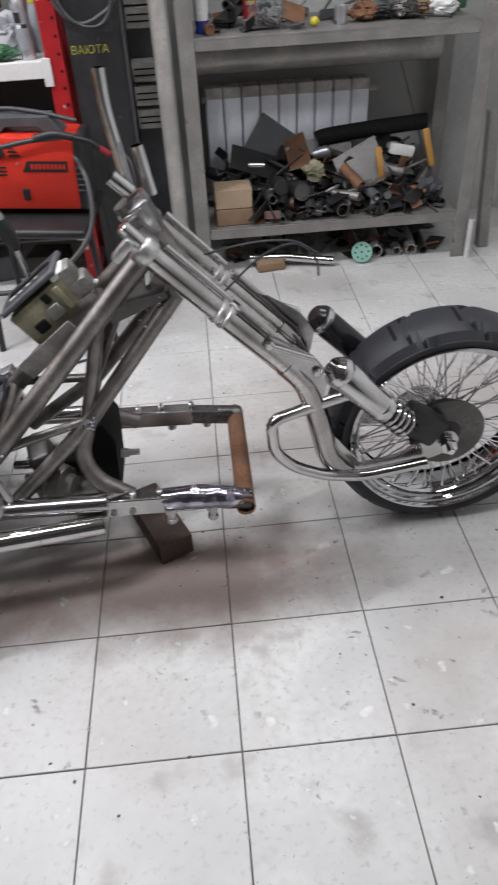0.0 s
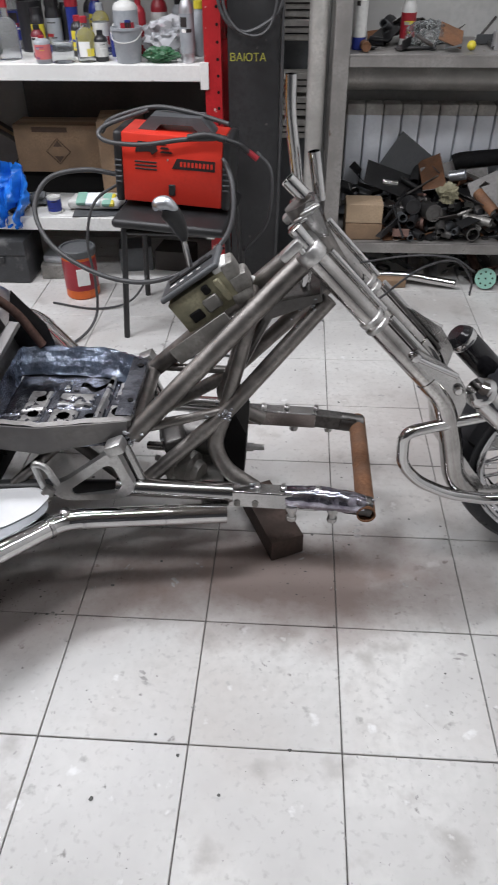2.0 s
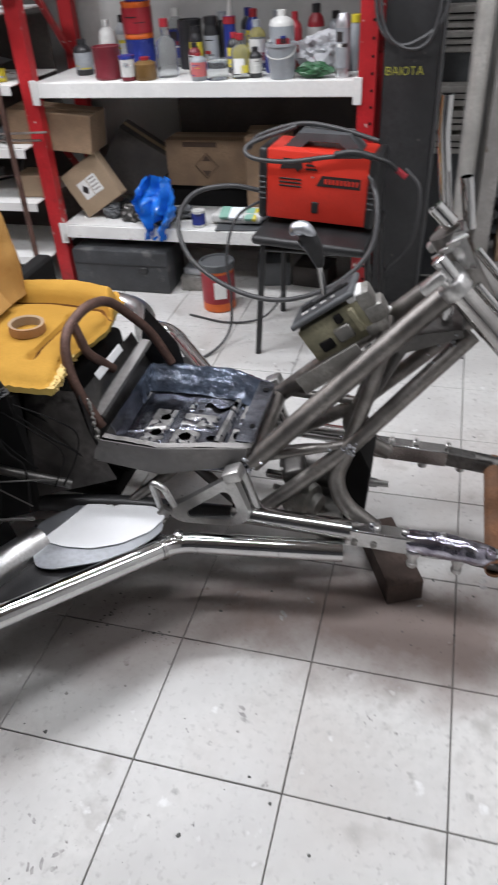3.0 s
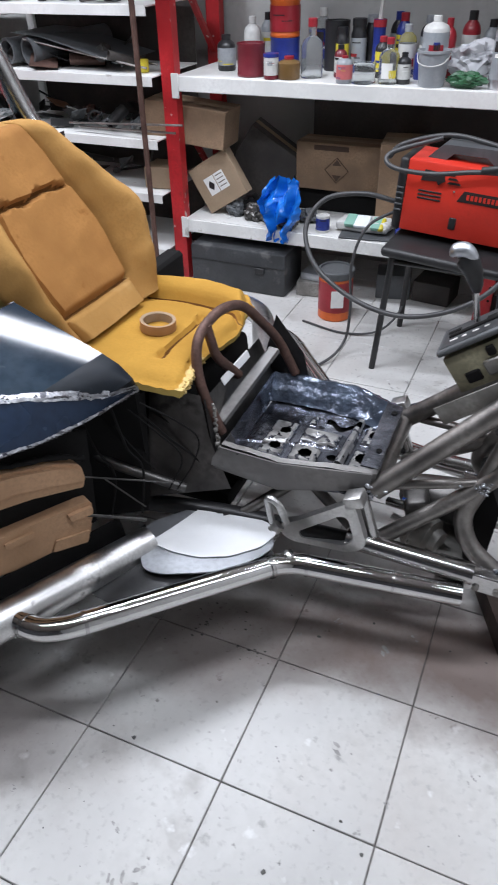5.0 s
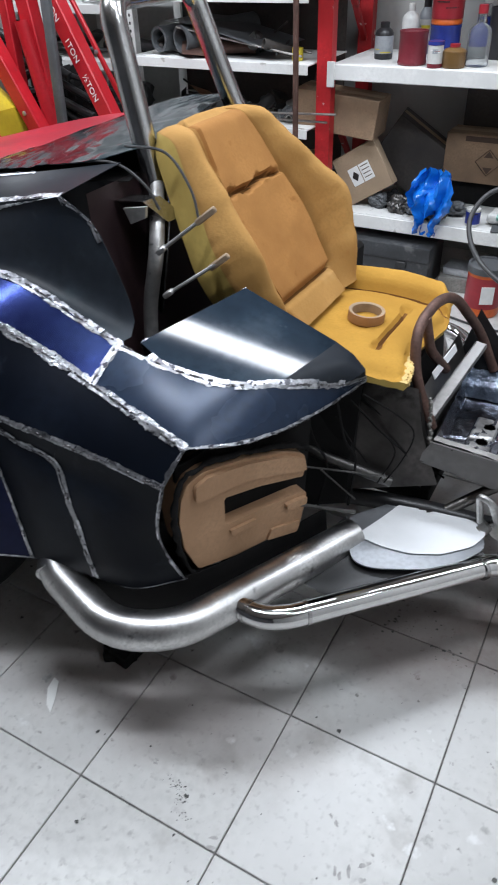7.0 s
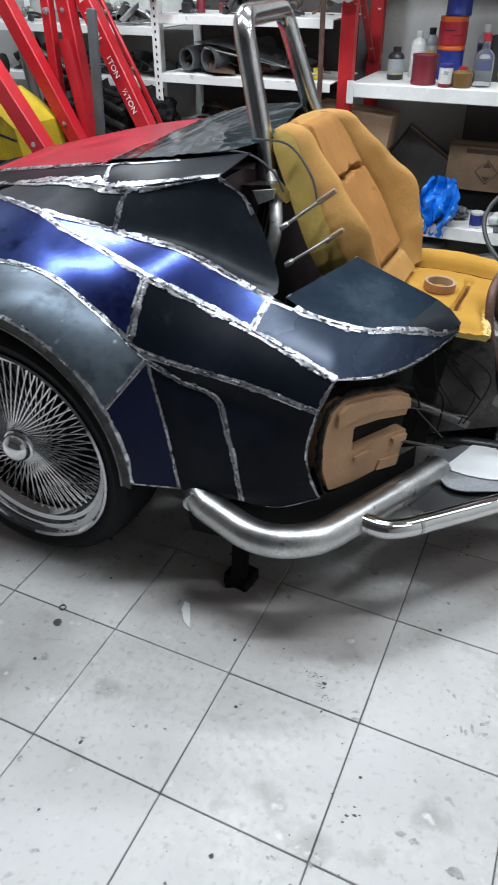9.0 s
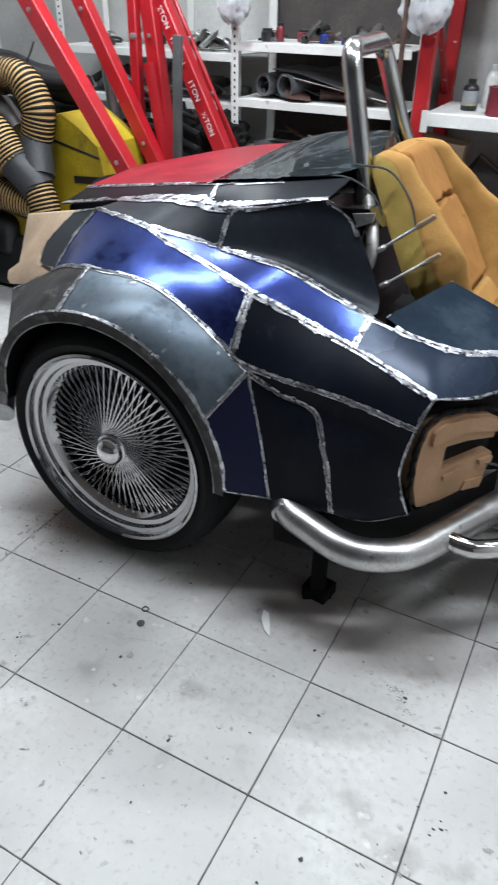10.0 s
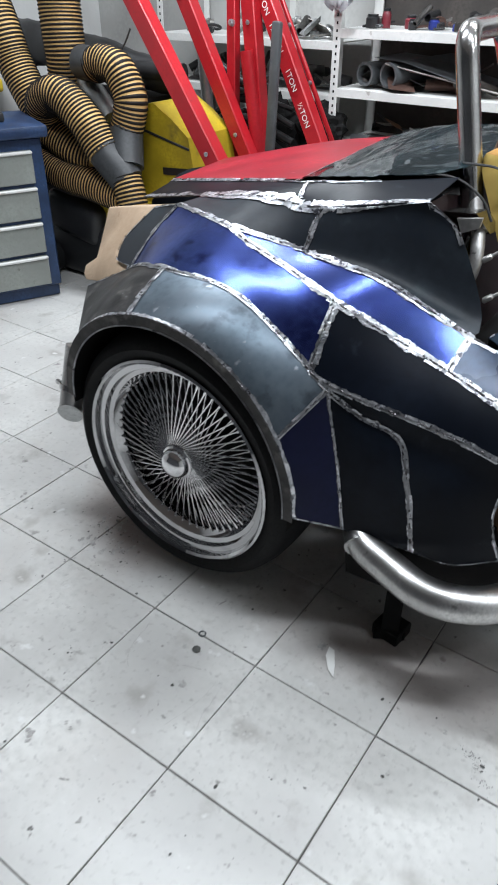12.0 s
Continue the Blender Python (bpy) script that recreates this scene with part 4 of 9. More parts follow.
lathe(b, [(0.016, 0.0), (0.016, 0.012), (0.022, 0.013), (0.022, 0.022), (0.009, 0.023), (0.009, 0.04)], (0.915, 0.262, 0.30), (0, -1, 0), 6)
part("axle_nut", b, M["chrome"], fw)
bar("rear_axle", [(-1.69, -0.30, 0.362), (-1.69, 1.04, 0.362)], 0.03, "darksteel")

# gear selector standing on the frame
sel = part("gear_selector", boxed((-0.010, 0.395, 0.709), (0.160, 0.098, 0.088), turn(0, -36, 0), 0.006, 2), M["olive"], trike, "olive drab selector mechanism")
part("selector_plate", boxed((-0.045, 0.395, 0.757), (0.165, 0.115, 0.014), turn(0, -36, 0), 0.006, 3), M["greyplast"], sel, "grey slotted plate")
for a_, y_, w_, h_, m_ in ((0.0, 0.395, 0.145, 0.095, "casegrey"), (-0.045, 0.372, 0.018, 0.006, "whiteink"), (-0.02, 0.370, 0.010, 0.006, "whiteink"), (0.005, 0.372, 0.014, 0.006, "whiteink"), (0.03, 0.372, 0.010, 0.006, "whiteink"), (-0.05, 0.418, 0.03, 0.012, "inside"), (0.035, 0.412, 0.022, 0.018, "inside")):
    part("gate_inlay", boxed(V(-0.045, y_, 0.757) + V(0.809, 0, 0.588) * a_ + V(-0.588, 0, 0.809) * (0.0072 + (0.0012 if m_ != "casegrey" else 0)), (w_, h_, 0.0016), turn(0, -36, 0), 0.0004), M[m_], sel)
part("selector_slot", boxed((-0.047, 0.395, 0.7665), (0.125, 0.014, 0.006), turn(0, -36, 0), 0.002), M["inside"], sel)
SP, SA, SN = V(-0.045, 0.395, 0.757), V(0.809, 0, 0.588), V(-0.588, 0, 0.809)
for a_, d_, w_, h_, mt_ in ((-0.035, 0.075, 0.034, 0.026, "inside"), (0.015, 0.068, 0.040, 0.034, "casting"), (0.015, 0.068, 0.028, 0.022, "inside"), (0.022, 0.034, 0.018, 0.022, "inside"), (0.056, 0.055, 0.016, 0.06, "olive")):
    part("selector_latch", boxed(SP + SA * a_ - SN * d_ + V(0, -0.047 - 0.004 * (mt_ != "inside") - 0.003 * (w_ < 0.03), 0), (w_, 0.012, h_), turn(0, -36, 0), 0.003), M[mt_], sel)
for a_, d_, w_, h_, mt_ in ((0.090, 0.030, 0.035, 0.045, "casting"), (0.095, 0.065, 0.045, 0.040, "casting"), (0.078, 0.095, 0.05, 0.03, "casting"), (0.075, 0.012, 0.04, 0.016, "paper")):
    part("selector_boss", boxed(SP + SA * a_ - SN * d_ + V(0, -0.02, 0), (w_, 0.06, h_), turn(0, -30, 8), 0.008, 2), M[mt_], sel)
bar("selector_cable", [(0.035, 0.40, 0.745), (0.06, 0.40, 0.757), (0.10, 0.40, 0.745)], 0.008, "paper", parent=sel)
bar("shift_lever", [(-0.05, 0.41, 0.77), (-0.063, 0.41, 0.84)], 0.007, "chrome", parent=sel)
def knob(name, pts, radii, squash, mat, label):
    P = spline(pts, 8)
    b = bmesh.new()
    sweep(b, P, [float(np.interp(k / (len(P) - 1), [q / (len(radii) - 1) for q in range(len(radii))], radii)) for k in range(len(P))], 20, squash=squash, up=(0, 1, 0))
    part(name, b, M[mat], sel, label)


knob("shift_knob", [(-0.060, 0.41, 0.832), (-0.064, 0.41, 0.848), (-0.073, 0.41, 0.872), (-0.086, 0.41, 0.893), (-0.100, 0.41, 0.905), (-0.110, 0.41, 0.906)], [0.008, 0.014, 0.019, 0.023, 0.020, 0.006], 0.9, "blackpaint", "worn black shift knob")
knob("knob_cap", [(-0.070, 0.407, 0.890), (-0.080, 0.406, 0.906), (-0.096, 0.406, 0.917), (-0.113, 0.406, 0.914), (-0.122, 0.406, 0.902)], [0.004, 0.012, 0.0165, 0.015, 0.004], 1.1, "zinc", "silver knob cap")
b = boxed((-0.015, 0.30, 0.64), (0.17, 0.004, 0.045), turn(0, -38, 0), 0.001)
part("selector_bracket", b, M["casting"], sel, "grey plate bracket")

# foot pan: pressed steel tray with raised ribs and holes
HOLES = ((-0.457, 0.367, 0.014), (-0.460, 0.299, 0.015), (-0.380, 0.294, 0.017), (-0.317, 0.310, 0.013), (-0.236, 0.425, 0.019), (-0.240, 0.322, 0.021), (-0.257, 0.252, 0.009), (-0.225, 0.262, 0.008), (-0.330, 0.248, 0.008), (-0.222, 0.475, 0.008))
PADS = (((-0.497, -0.432), (0.262, 0.412)), ((-0.418, -0.345), (0.262, 0.330)), ((-0.415, -0.318), (0.342, 0.405)), ((-0.268, -0.205), (0.385, 0.465)), ((-0.272, -0.208), (0.275, 0.360)), ((-0.415, -0.395), (0.42, 0.46)))


def pressed(x, y):
    """Height of the pressed floor tray."""
    z = 0.404 + 0.0015 * noise.noise(V(x * 30, y * 30, 0))
    for (x0, x1), (y0, y1) in PADS:
        k = min(x - x0, x1 - x, y - y0, y1 - y) / 0.007
        z += 0.009 * min(max(k, 0), 1)
    k = 1 - abs(x + 0.292 - 0.03 * (y - 0.35)) / 0.014
    z += 0.015 * min(max(k * 1.6, 0), 1)
    k = 1 - math.hypot(x + 0.376, y - 0.365) / 0.017
    z -= 0.007 * max(k, 0) ** 0.5 if k > 0 else 0
    k = 1 - abs(y - 0.335 - 0.25 * (x + 0.4)) / 0.006
    return z + (0.004 * max(k, 0) if x < -0.31 else 0)


b = bmesh.new()
gx, gy = 104, 92
rows = [[b.verts.new((-0.545 + 0.355 * i / gx, 0.195 + 0.325 * j / gy, pressed(-0.545 + 0.355 * i / gx, 0.195 + 0.325 * j / gy))) for i in range(gx + 1)] for j in range(gy + 1)]
for j in range(gy):
    for i in range(gx):
        c_ = (rows[j][i].co + rows[j + 1][i + 1].co) / 2
        slot_ = abs(c_.x + 0.328) < 0.045 and abs(c_.y - 0.443 + 0.012 * math.sin(c_.x * 90)) < 0.011
        tear_ = abs(c_.x + 0.305) < 0.026 and abs(c_.y - 0.275) < 0.009 + 0.006 * noise.noise(V(c_.x * 80, 0, 1))
        if slot_ or tear_ or any(math.hypot(c_.x - x, c_.y - y) < r for x, y, r in HOLES):
            continue
        f = b.faces.new((rows[j][i], rows[j][i + 1], rows[j + 1][i + 1], rows[j + 1][i]))
        f.material_index = 1 if c_.z > 0.4085 and noise.noise(c_ * 70) > -0.25 else 0
pan = part("foot_pan", b, [M["pan"], M["traypad"]], trike, "pressed bare steel floor tray with holes and ribs", 25)
part("pan_underside", boxed((-0.37, 0.36, 0.388), (0.33, 0.30, 0.006), None, 0.002), M["inside"], pan, "black sheet under the tray")
rim_in = [(-0.195, 0.225), (-0.205, 0.485), (-0.33, 0.55), (-0.558, 0.545), (-0.545, 0.20), (-0.40, 0.185)]
b = bmesh.new()
lo = [b.verts.new((x * 0.94 - 0.022, (y * 0.74 + 0.088 if y > 0.37 else y * 0.86 + 0.052), 0.408)) for x, y in rim_in]
hi = [b.verts.new((x, y, 0.468)) for x, y in rim_in]
ou = [b.verts.new((x * 1.0 + (0.012 if x > -0.3 else -0.004), y + (0.012 if y > 0.37 else -0.012), 0.464)) for x, y in rim_in]
dn = [b.verts.new((x * 1.0 + (0.010 if x > -0.3 else -0.004), y + (0.010 if y > 0.37 else -0.012), 0.395)) for x, y in rim_in]
for ra, rb in ((lo, hi), (hi, ou), (ou, dn)):
    for k in range(6):
        b.faces.new((ra[k], ra[(k + 1) % 6], rb[(k + 1) % 6], rb[k]))
bmesh.ops.subdivide_edges(b, edges=list(b.edges), cuts=11, use_grid_fill=True)
for v in b.verts:
    v.co += noise.noise_vector(v.co * 18) * 0.004 + noise.noise_vector(v.co * 60) * (0.0045 if v.co.y > 0.42 else 0.001)
for f_ in b.faces:
    c_ = f_.calc_center_median()
    f_.material_index = 1 if c_.y > 0.435 else 2 if c_.y < 0.24 and c_.z > 0.44 else 0
part("tray_wall", b, [M["pan"], M["bluefilm"], M["darksteel"]], pan, "pressed tray wall, crumpled smoky film over its far side", 50)
for hx, hy, hr in ((-0.212, 0.29, 0.007), (-0.217, 0.455, 0.008)):
    b = bmesh.new()
    lathe(b, [(hr, 0), (hr, 0.002), (hr * 0.5, 0.0024), (0.0, 0.0)], (hx + 0.012, hy, 0.4705), (0, 0, 1), 14)
    part("tray_hole", b, M["inside"], pan, "dark hole")
part("tray_flange", soften(prism(bmesh.new(), [(-0.225, 0.225, 0.466), (-0.185, 0.225, 0.466), (-0.190, 0.49, 0.466), (-0.232, 0.50, 0.466)], (0, 0, 0.004)), 0.001), M["pan"], pan, "drilled dark edge plate")
part("tray_side", soften(prism(bmesh.new(), [(-0.55, 0.174, 0.464), (-0.40, 0.163, 0.466), (-0.192, 0.203, 0.466), (-0.195, 0.201, 0.420), (-0.40, 0.161, 0.392), (-0.58, 0.164, 0.41)], (0, 0.004, 0)), 0.001), M["panside"], pan)
for s in (0, 1):
    f = far if s else (lambda p: p)
    bar("pan_support", [f(p) for p in ((-0.60, 0.21, 0.40), (-0.40, 0.23, 0.385), (-0.20, 0.215, 0.415))], 0.014, "darksteel", 0.05)
    bar("inner_strut", [f(p) for p in ((-0.50, 0.16, 0.28), (-0.36, 0.24, 0.385))], 0.014, "steel")
    bar("inner_strut", [f(p) for p in ((-0.38, 0.26, 0.385), (-0.24, 0.24, 0.27))], 0.014, "steel")

# brown hoop in front of the seat, with pale cross pieces and dark sheet sides
bar("hoop", [(-0.565, 0.222, 0.47), (-0.622, 0.222, 0.60), (-0.640, 0.26, 0.695), (-0.628, 0.37, 0.718), (-0.607, 0.45, 0.700), (-0.545, 0.535, 0.575), (-0.50, 0.55, 0.47)], 0.0125, "brownbar", 0.05, label="rusty brown bent hoop")
bar("hoop_brace", [(-0.632, 0.30, 0.705), (-0.615, 0.31, 0.62), (-0.585, 0.37, 0.545)], 0.012, "brownbar", 0.02)
b = bmesh.new()
beam(b, (-0.578, 0.235, 0.495), (-0.530, 0.47, 0.582), 0.028, 0.003)
for o_ in (-0.013, 0.013):
    beam(b, (-0.578 + o_, 0.235, 0.490), (-0.530 + o_, 0.47, 0.577), 0.003, 0.014)
part("pale_strip", b, M["panside"], trike, "pale grey steel strip")
b = bmesh.new()
beam(b, (-0.597, 0.30, 0.560), (-0.580, 0.42, 0.582), 0.022, 0.004, up=(1, 0, 0.4))
part("white_plate", b, M["white_sheet"], trike, "white plate behind the hoop")
b, fs = bmesh.new(), None
coons(b, [(-0.72, 0.17, 0.60), (-0.60, 0.19, 0.585)], [(-0.72, 0.11, 0.31), (-0.52, 0.165, 0.355)], [(-0.72, 0.17, 0.60), (-0.72, 0.14, 0.48), (-0.72, 0.11, 0.31)], [(-0.60, 0.19, 0.585), (-0.575, 0.175, 0.48), (-0.52, 0.165, 0.355)], 8, 8)
part("seat_base_side", b, M["seatside"], trike, "dull brown-black sheet side of the seat base")
b = bmesh.new()
coons(b, [(-0.60, 0.205, 0.565), (-0.60, 0.535, 0.565)], [(-0.56, 0.17, 0.41), (-0.55, 0.56, 0.41)], [(-0.60, 0.205, 0.565), (-0.56, 0.17, 0.41)], [(-0.60, 0.535, 0.565), (-0.55, 0.56, 0.41)], 6, 6)
part("seat_base_front", b, M["darksteel"], trike)
b = bmesh.new()
coons(b, [(-0.56, 0.558, 0.63), (-0.48, 0.558, 0.53)], [(-0.62, 0.558, 0.40), (-0.45, 0.558, 0.40)], [(-0.56, 0.558, 0.63), (-0.62, 0.558, 0.40)], [(-0.48, 0.558, 0.53), (-0.45, 0.558, 0.40)], 5, 5)
part("seat_base_wing", b, M["blackpaint"], trike)

rng = random.Random(7)
# weld beads down the corner of the seat base, thin rods and wires in the dark space beside it
b = bmesh.new()
for k in range(34):
    p = V(-0.572, 0.20, 0.56).lerp(V(-0.548, 0.172, 0.405), k / 33) + noise.noise_vector(V(k * 0.7, 3, 1)) * 0.005
    bmesh.ops.create_icosphere(b, subdivisions=1, radius=rng.uniform(0.003, 0.0075), matrix=Matrix.Translation(p))
part("weld_bead", b, M["casting"], trike, "lumpy weld down the seat base corner", 70)["kind"] = "stuff"
for a_, c_, r_, m_ in (((-0.775, -0.055, 0.478), (-0.62, 0.07, 0.415), 0.0022, "darksteel"), ((-0.74, -0.02, 0.455), (-0.67, 0.02, 0.365), 0.002, "darksteel"), ((-0.80, -0.10, 0.40), (-0.66, 0.0, 0.345), 0.004, "darksteel")):
    bar("thin_rod", [a_, c_], r_, m_, n=7)
for k, pts_ in enumerate((((-0.71, 0.06, 0.60), (-0.66, 0.09, 0.53), (-0.615, 0.11, 0.46), (-0.64, 0.08, 0.38)), ((-0.69, 0.08, 0.61), (-0.62, 0.12, 0.55), (-0.585, 0.14, 0.50), (-0.60, 0.13, 0.43), (-0.63, 0.10, 0.37)), ((-0.73, 0.03, 0.57), (-0.70, 0.05, 0.50), (-0.665, 0.07, 0.44)), ((-0.59, 0.23, 0.52), (-0.56, 0.19, 0.46), (-0.50, 0.17, 0.46)))):
    bar("loom_wire", spline(pts_, 6), 0.0020, "inside", n=5)

# cast aluminium foot bracket with two windows, and the folding peg
for s in (0, 1):
    f = far if s else (lambda p: p)
    y = 0.152
    outer = [(-0.390, 0.300), (-0.352, 0.316), (-0.236, 0.406), (-0.211, 0.409), (-0.179, 0.310), (-0.186, 0.287), (-0.221, 0.265), (-0.360, 0.253), (-0.387, 0.270)]
    window = [(-0.342, 0.290), (-0.242, 0.372), (-0.225, 0.368), (-0.207, 0.311), (-0.226, 0.284), (-0.336, 0.272)]
    b = bmesh.new()
    sg = 1 if s == 0 else -1
    A_ = even(rounded([f((x, y, z)) for x, z in outer] , 0.016, 4) + rounded([f((x, y, z)) for x, z in outer], 0.016, 4)[:1], 48)[:-1]
    B_ = even(rounded([f((x, y, z)) for x, z in window], 0.014, 4) + rounded([f((x, y, z)) for x, z in window], 0.014, 4)[:1], 48)[:-1]
    back = V(0, 0.022 * sg, 0)
    ra, rb = [b.verts.new(p) for p in A_], [b.verts.new(p) for p in B_]
    rc, rd = [b.verts.new(p + back) for p in A_], [b.verts.new(p + back) for p in B_]
    for k in range(48):
        m_ = (k + 1) % 48
        for p_, q_ in ((ra, rb), (rb, rd), (rd, rc), (rc, ra)):
            b.faces.new((p_[k], p_[m_], q_[m_], q_[k]))
    br = part("foot_bracket", soften(b, 0.004, 2, 50), M["alu"], trike, "cast aluminium triangular foot bracket with an open window")
    part("bracket_top", boxed(f((-0.215, y + 0.012, 0.422)), (0.045, 0.045, 0.030), turn(0, -25, 0), 0.006, 2), M["alu"], br)
    bar("peg_loop", [f(p) for p in ((-0.407, 0.150, 0.298), (-0.421, 0.150, 0.373), (-0.392, 0.150, 0.363), (-0.370, 0.150, 0.307))], 0.0085, "alu", 0.014, br, n=8)
    bar("foot_peg", [f((-0.389, 0.148, 0.298)), f((-0.424, 0.118, 0.240))], 0.015, "alu", parent=br, n=12, label="short ribbed foot peg")
    for k in range(4):
        c_ = V(*f((-0.389, 0.148, 0.298))).lerp(V(*f((-0.424, 0.118, 0.240))), 0.3 + 0.2 * k)
        d_ = (V(*f((-0.424, 0.118, 0.240))) - V(*f((-0.389, 0.148, 0.298)))).normalized() * 0.003
        bar("peg_ring", [c_ - d_, c_ + d_], 0.0168, "casting", parent=br, n=12)

# step plate with a white card taped on it, over a dark flare
for s in (0, 1):
    f = far if s else (lambda p: p)
    out = [(-0.596, 0.156), (-0.414, 0.150), (-0.372, 0.085), (-0.412, 0.018), (-0.478, -0.043), (-0.58, -0.092), (-0.625, -0.092), (-0.656, -0.045), (-0.692, 0.040)]
    st = part("step_plate", prism(bmesh.new(), rounded([f((x, y, 0.284)) for x, y in out], 0.03), (0, 0, 0.003)), M["zinc"], trike, "grey zinc sheet step plate")
    if s == 0:
        card = [(-0.583, 0.166), (-0.50, 0.162), (-0.417, 0.152), (-0.384, 0.125), (-0.402, 0.070), (-0.457, 0.015), (-0.521, -0.015), (-0.585, -0.022), (-0.650, -0.014), (-0.620, 0.060)]
        part("card_template", prism(bmesh.new(), rounded([(x, y, 0.2895) for x, y in card], 0.014), (0, 0, 0.0015)), M["white_sheet"], st, "white card template with curved edge")
        b = bmesh.new()
        for k in range(3):
            box(b, (-0.56 + 0.018 * k, 0.14, 0.2925), (0.014, 0.008, 0.001), turn(0, 0, 20 * k), 0)
        part("card_mark", b, M["blackink"], st, "short black pen marks")
    b = bmesh.new()
    coons(b, [f((-0.70, 0.05, 0.276)), f((-0.60, -0.07, 0.274)), f((-0.40, 0.09, 0.274))], [f((-0.76, -0.17, 0.268)), f((-0.62, -0.20, 0.266)), f((-0.36, 0.085, 0.258))], [f((-0.70, 0.05, 0.276)), f((-0.76, -0.17, 0.268))], [f((-0.40, 0.09, 0.274)), f((-0.36, 0.085, 0.258))], 10, 3)
    part("step_flare", b, M["blackpaint"], trike)
    # exhausts
    bar("silencer_pipe", [f(p) for p in ((-1.225, -0.36, 0.335), (-1.18, -0.435, 0.315), (-0.98, -0.50, 0.300), (-0.86, -0.44, 0.298), (-0.66, 0.0, 0.272))], 0.041, "brushed", 0.13, n=24, hollow=0.003, label="wide brushed stainless side pipe")
    b = tube([f(p) for p in ((-0.83, -0.318, 0.300), (-0.735, -0.330, 0.292), (-0.685, -0.300, 0.288), (-0.345, 0.085, 0.252), (0.045, 0.15, 0.236))], 0.0255, 0.045, 20, 0.002)
    ep = part("step_pipe", b, M["chrome"], trike, "slim polished stainless pipe with welded joints")
    for a, c in (((-0.765, -0.3265, 0.2945), (-0.758, -0.3275, 0.294)), ((-0.660, -0.2717, 0.2854), (-0.655, -0.266, 0.2848)), ((-0.375, 0.045, 0.2555), (-0.37, 0.052, 0.255)), ((-0.30, 0.092, 0.250), (-0.293, 0.0935, 0.2497)), ((-0.105, 0.125, 0.2432), (-0.099, 0.126, 0.2430))):
        bar("joint_weld", [f(a), f(c)], 0.0272, "stainless", parent=ep, n=20)
    b = bmesh.new()
    lathe(b, [(0.012, 0), (0.012, 0.010), (0.0, 0.012)], f((-0.338, 0.082, 0.276)), (0, 0, 1), 8)
    part("pipe_boss", b, M["stainless"], ep)
tp0, tp1 = V(-2.120, -0.402, 0.545), V(-2.122, -0.464, 0.352)
td, cutn = (tp1 - tp0).normalized(), V(0.36, -0.72, -0.45).normalized()
b = bmesh.new()
lathe(b, [(0.0345, 0.0), (0.0345, 0.10), (0.0345, 0.17), (0.0345, (tp1 - tp0).length)], tp0, td, 28)
for v in b.verts:
    if (v.co - tp1).dot(td) > -0.001:
        v.co -= td * ((v.co - tp1).dot(cutn) / td.dot(cutn))
part("tail_pipe", b, M["brushed"], trike, "dull stainless tail pipe stub with slash-cut end")
b = bmesh.new()
lathe(b, [(0.036, -0.003), (0.037, 0.0), (0.036, 0.003), (0.032, 0.004), (0.031, 0.001), (0.0, 0.001)], tp1, td, 28)
for v in b.verts:
    v.co -= td * ((v.co - tp1).dot(cutn) / td.dot(cutn)) * (1 - 0.02)
for v in b.verts:
    v.co += cutn * (0.003 if (v.co - tp1).length > 0.031 else 0.001)
part("pipe_end", b, M["galv"], trike, "grey end disc of the tail pipe")
b = bmesh.new()
lathe(b, [(0.0362, -0.008), (0.0395, -0.007), (0.0395, 0.007), (0.0362, 0.008)], tp0.lerp(tp1, 0.60), td, 24)
box(b, tp0.lerp(tp1, 0.60) + V(-0.047, -0.010, 0.004), (0.022, 0.010, 0.014), None, 0.002)
part("pipe_clamp", b, M["stainless"], trike, "band clamp with a bolted ear")
# dark underframe and stands
for s in (0, 1):
    f = far if s else (lambda p: p)
    bar("frame_beam", [f(p) for p in ((-2.1, 0.08, 0.30), (-0.9, 0.08, 0.28), (-0.55, 0.16, 0.28), (-0.2, 0.19, 0.27))], 0.022, "blackpaint", 0.1)
    bar("inner_bar", [f(p) for p in ((-0.62, 0.12, 0.36), (-0.78, 0.06, 0.43), (-1.02, 0.05, 0.52))], 0.012, "darksteel", 0.05)
    b = bmesh.new()
    for p_, q_, w_ in (((-1.10, -0.40, 0.012), (-1.09, -0.33, 0.012), 0.075), ((-1.095, -0.375, 0.02), (-1.12, -0.30, 0.20), 0.045), ((-1.12, -0.30, 0.18), (-1.13, -0.20, 0.40), 0.07), ((-1.06, -0.36, 0.012), (-1.13, -0.40, 0.012), 0.03)):
        beam(b, f(p_), f(q_), w_, w_ * 0.6 if w_ > 0.05 else w_)
    part("stand_leg", b, M["inside"], trike, "black support leg on a small foot")
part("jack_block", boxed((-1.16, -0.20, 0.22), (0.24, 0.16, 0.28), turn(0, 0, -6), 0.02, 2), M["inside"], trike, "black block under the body")
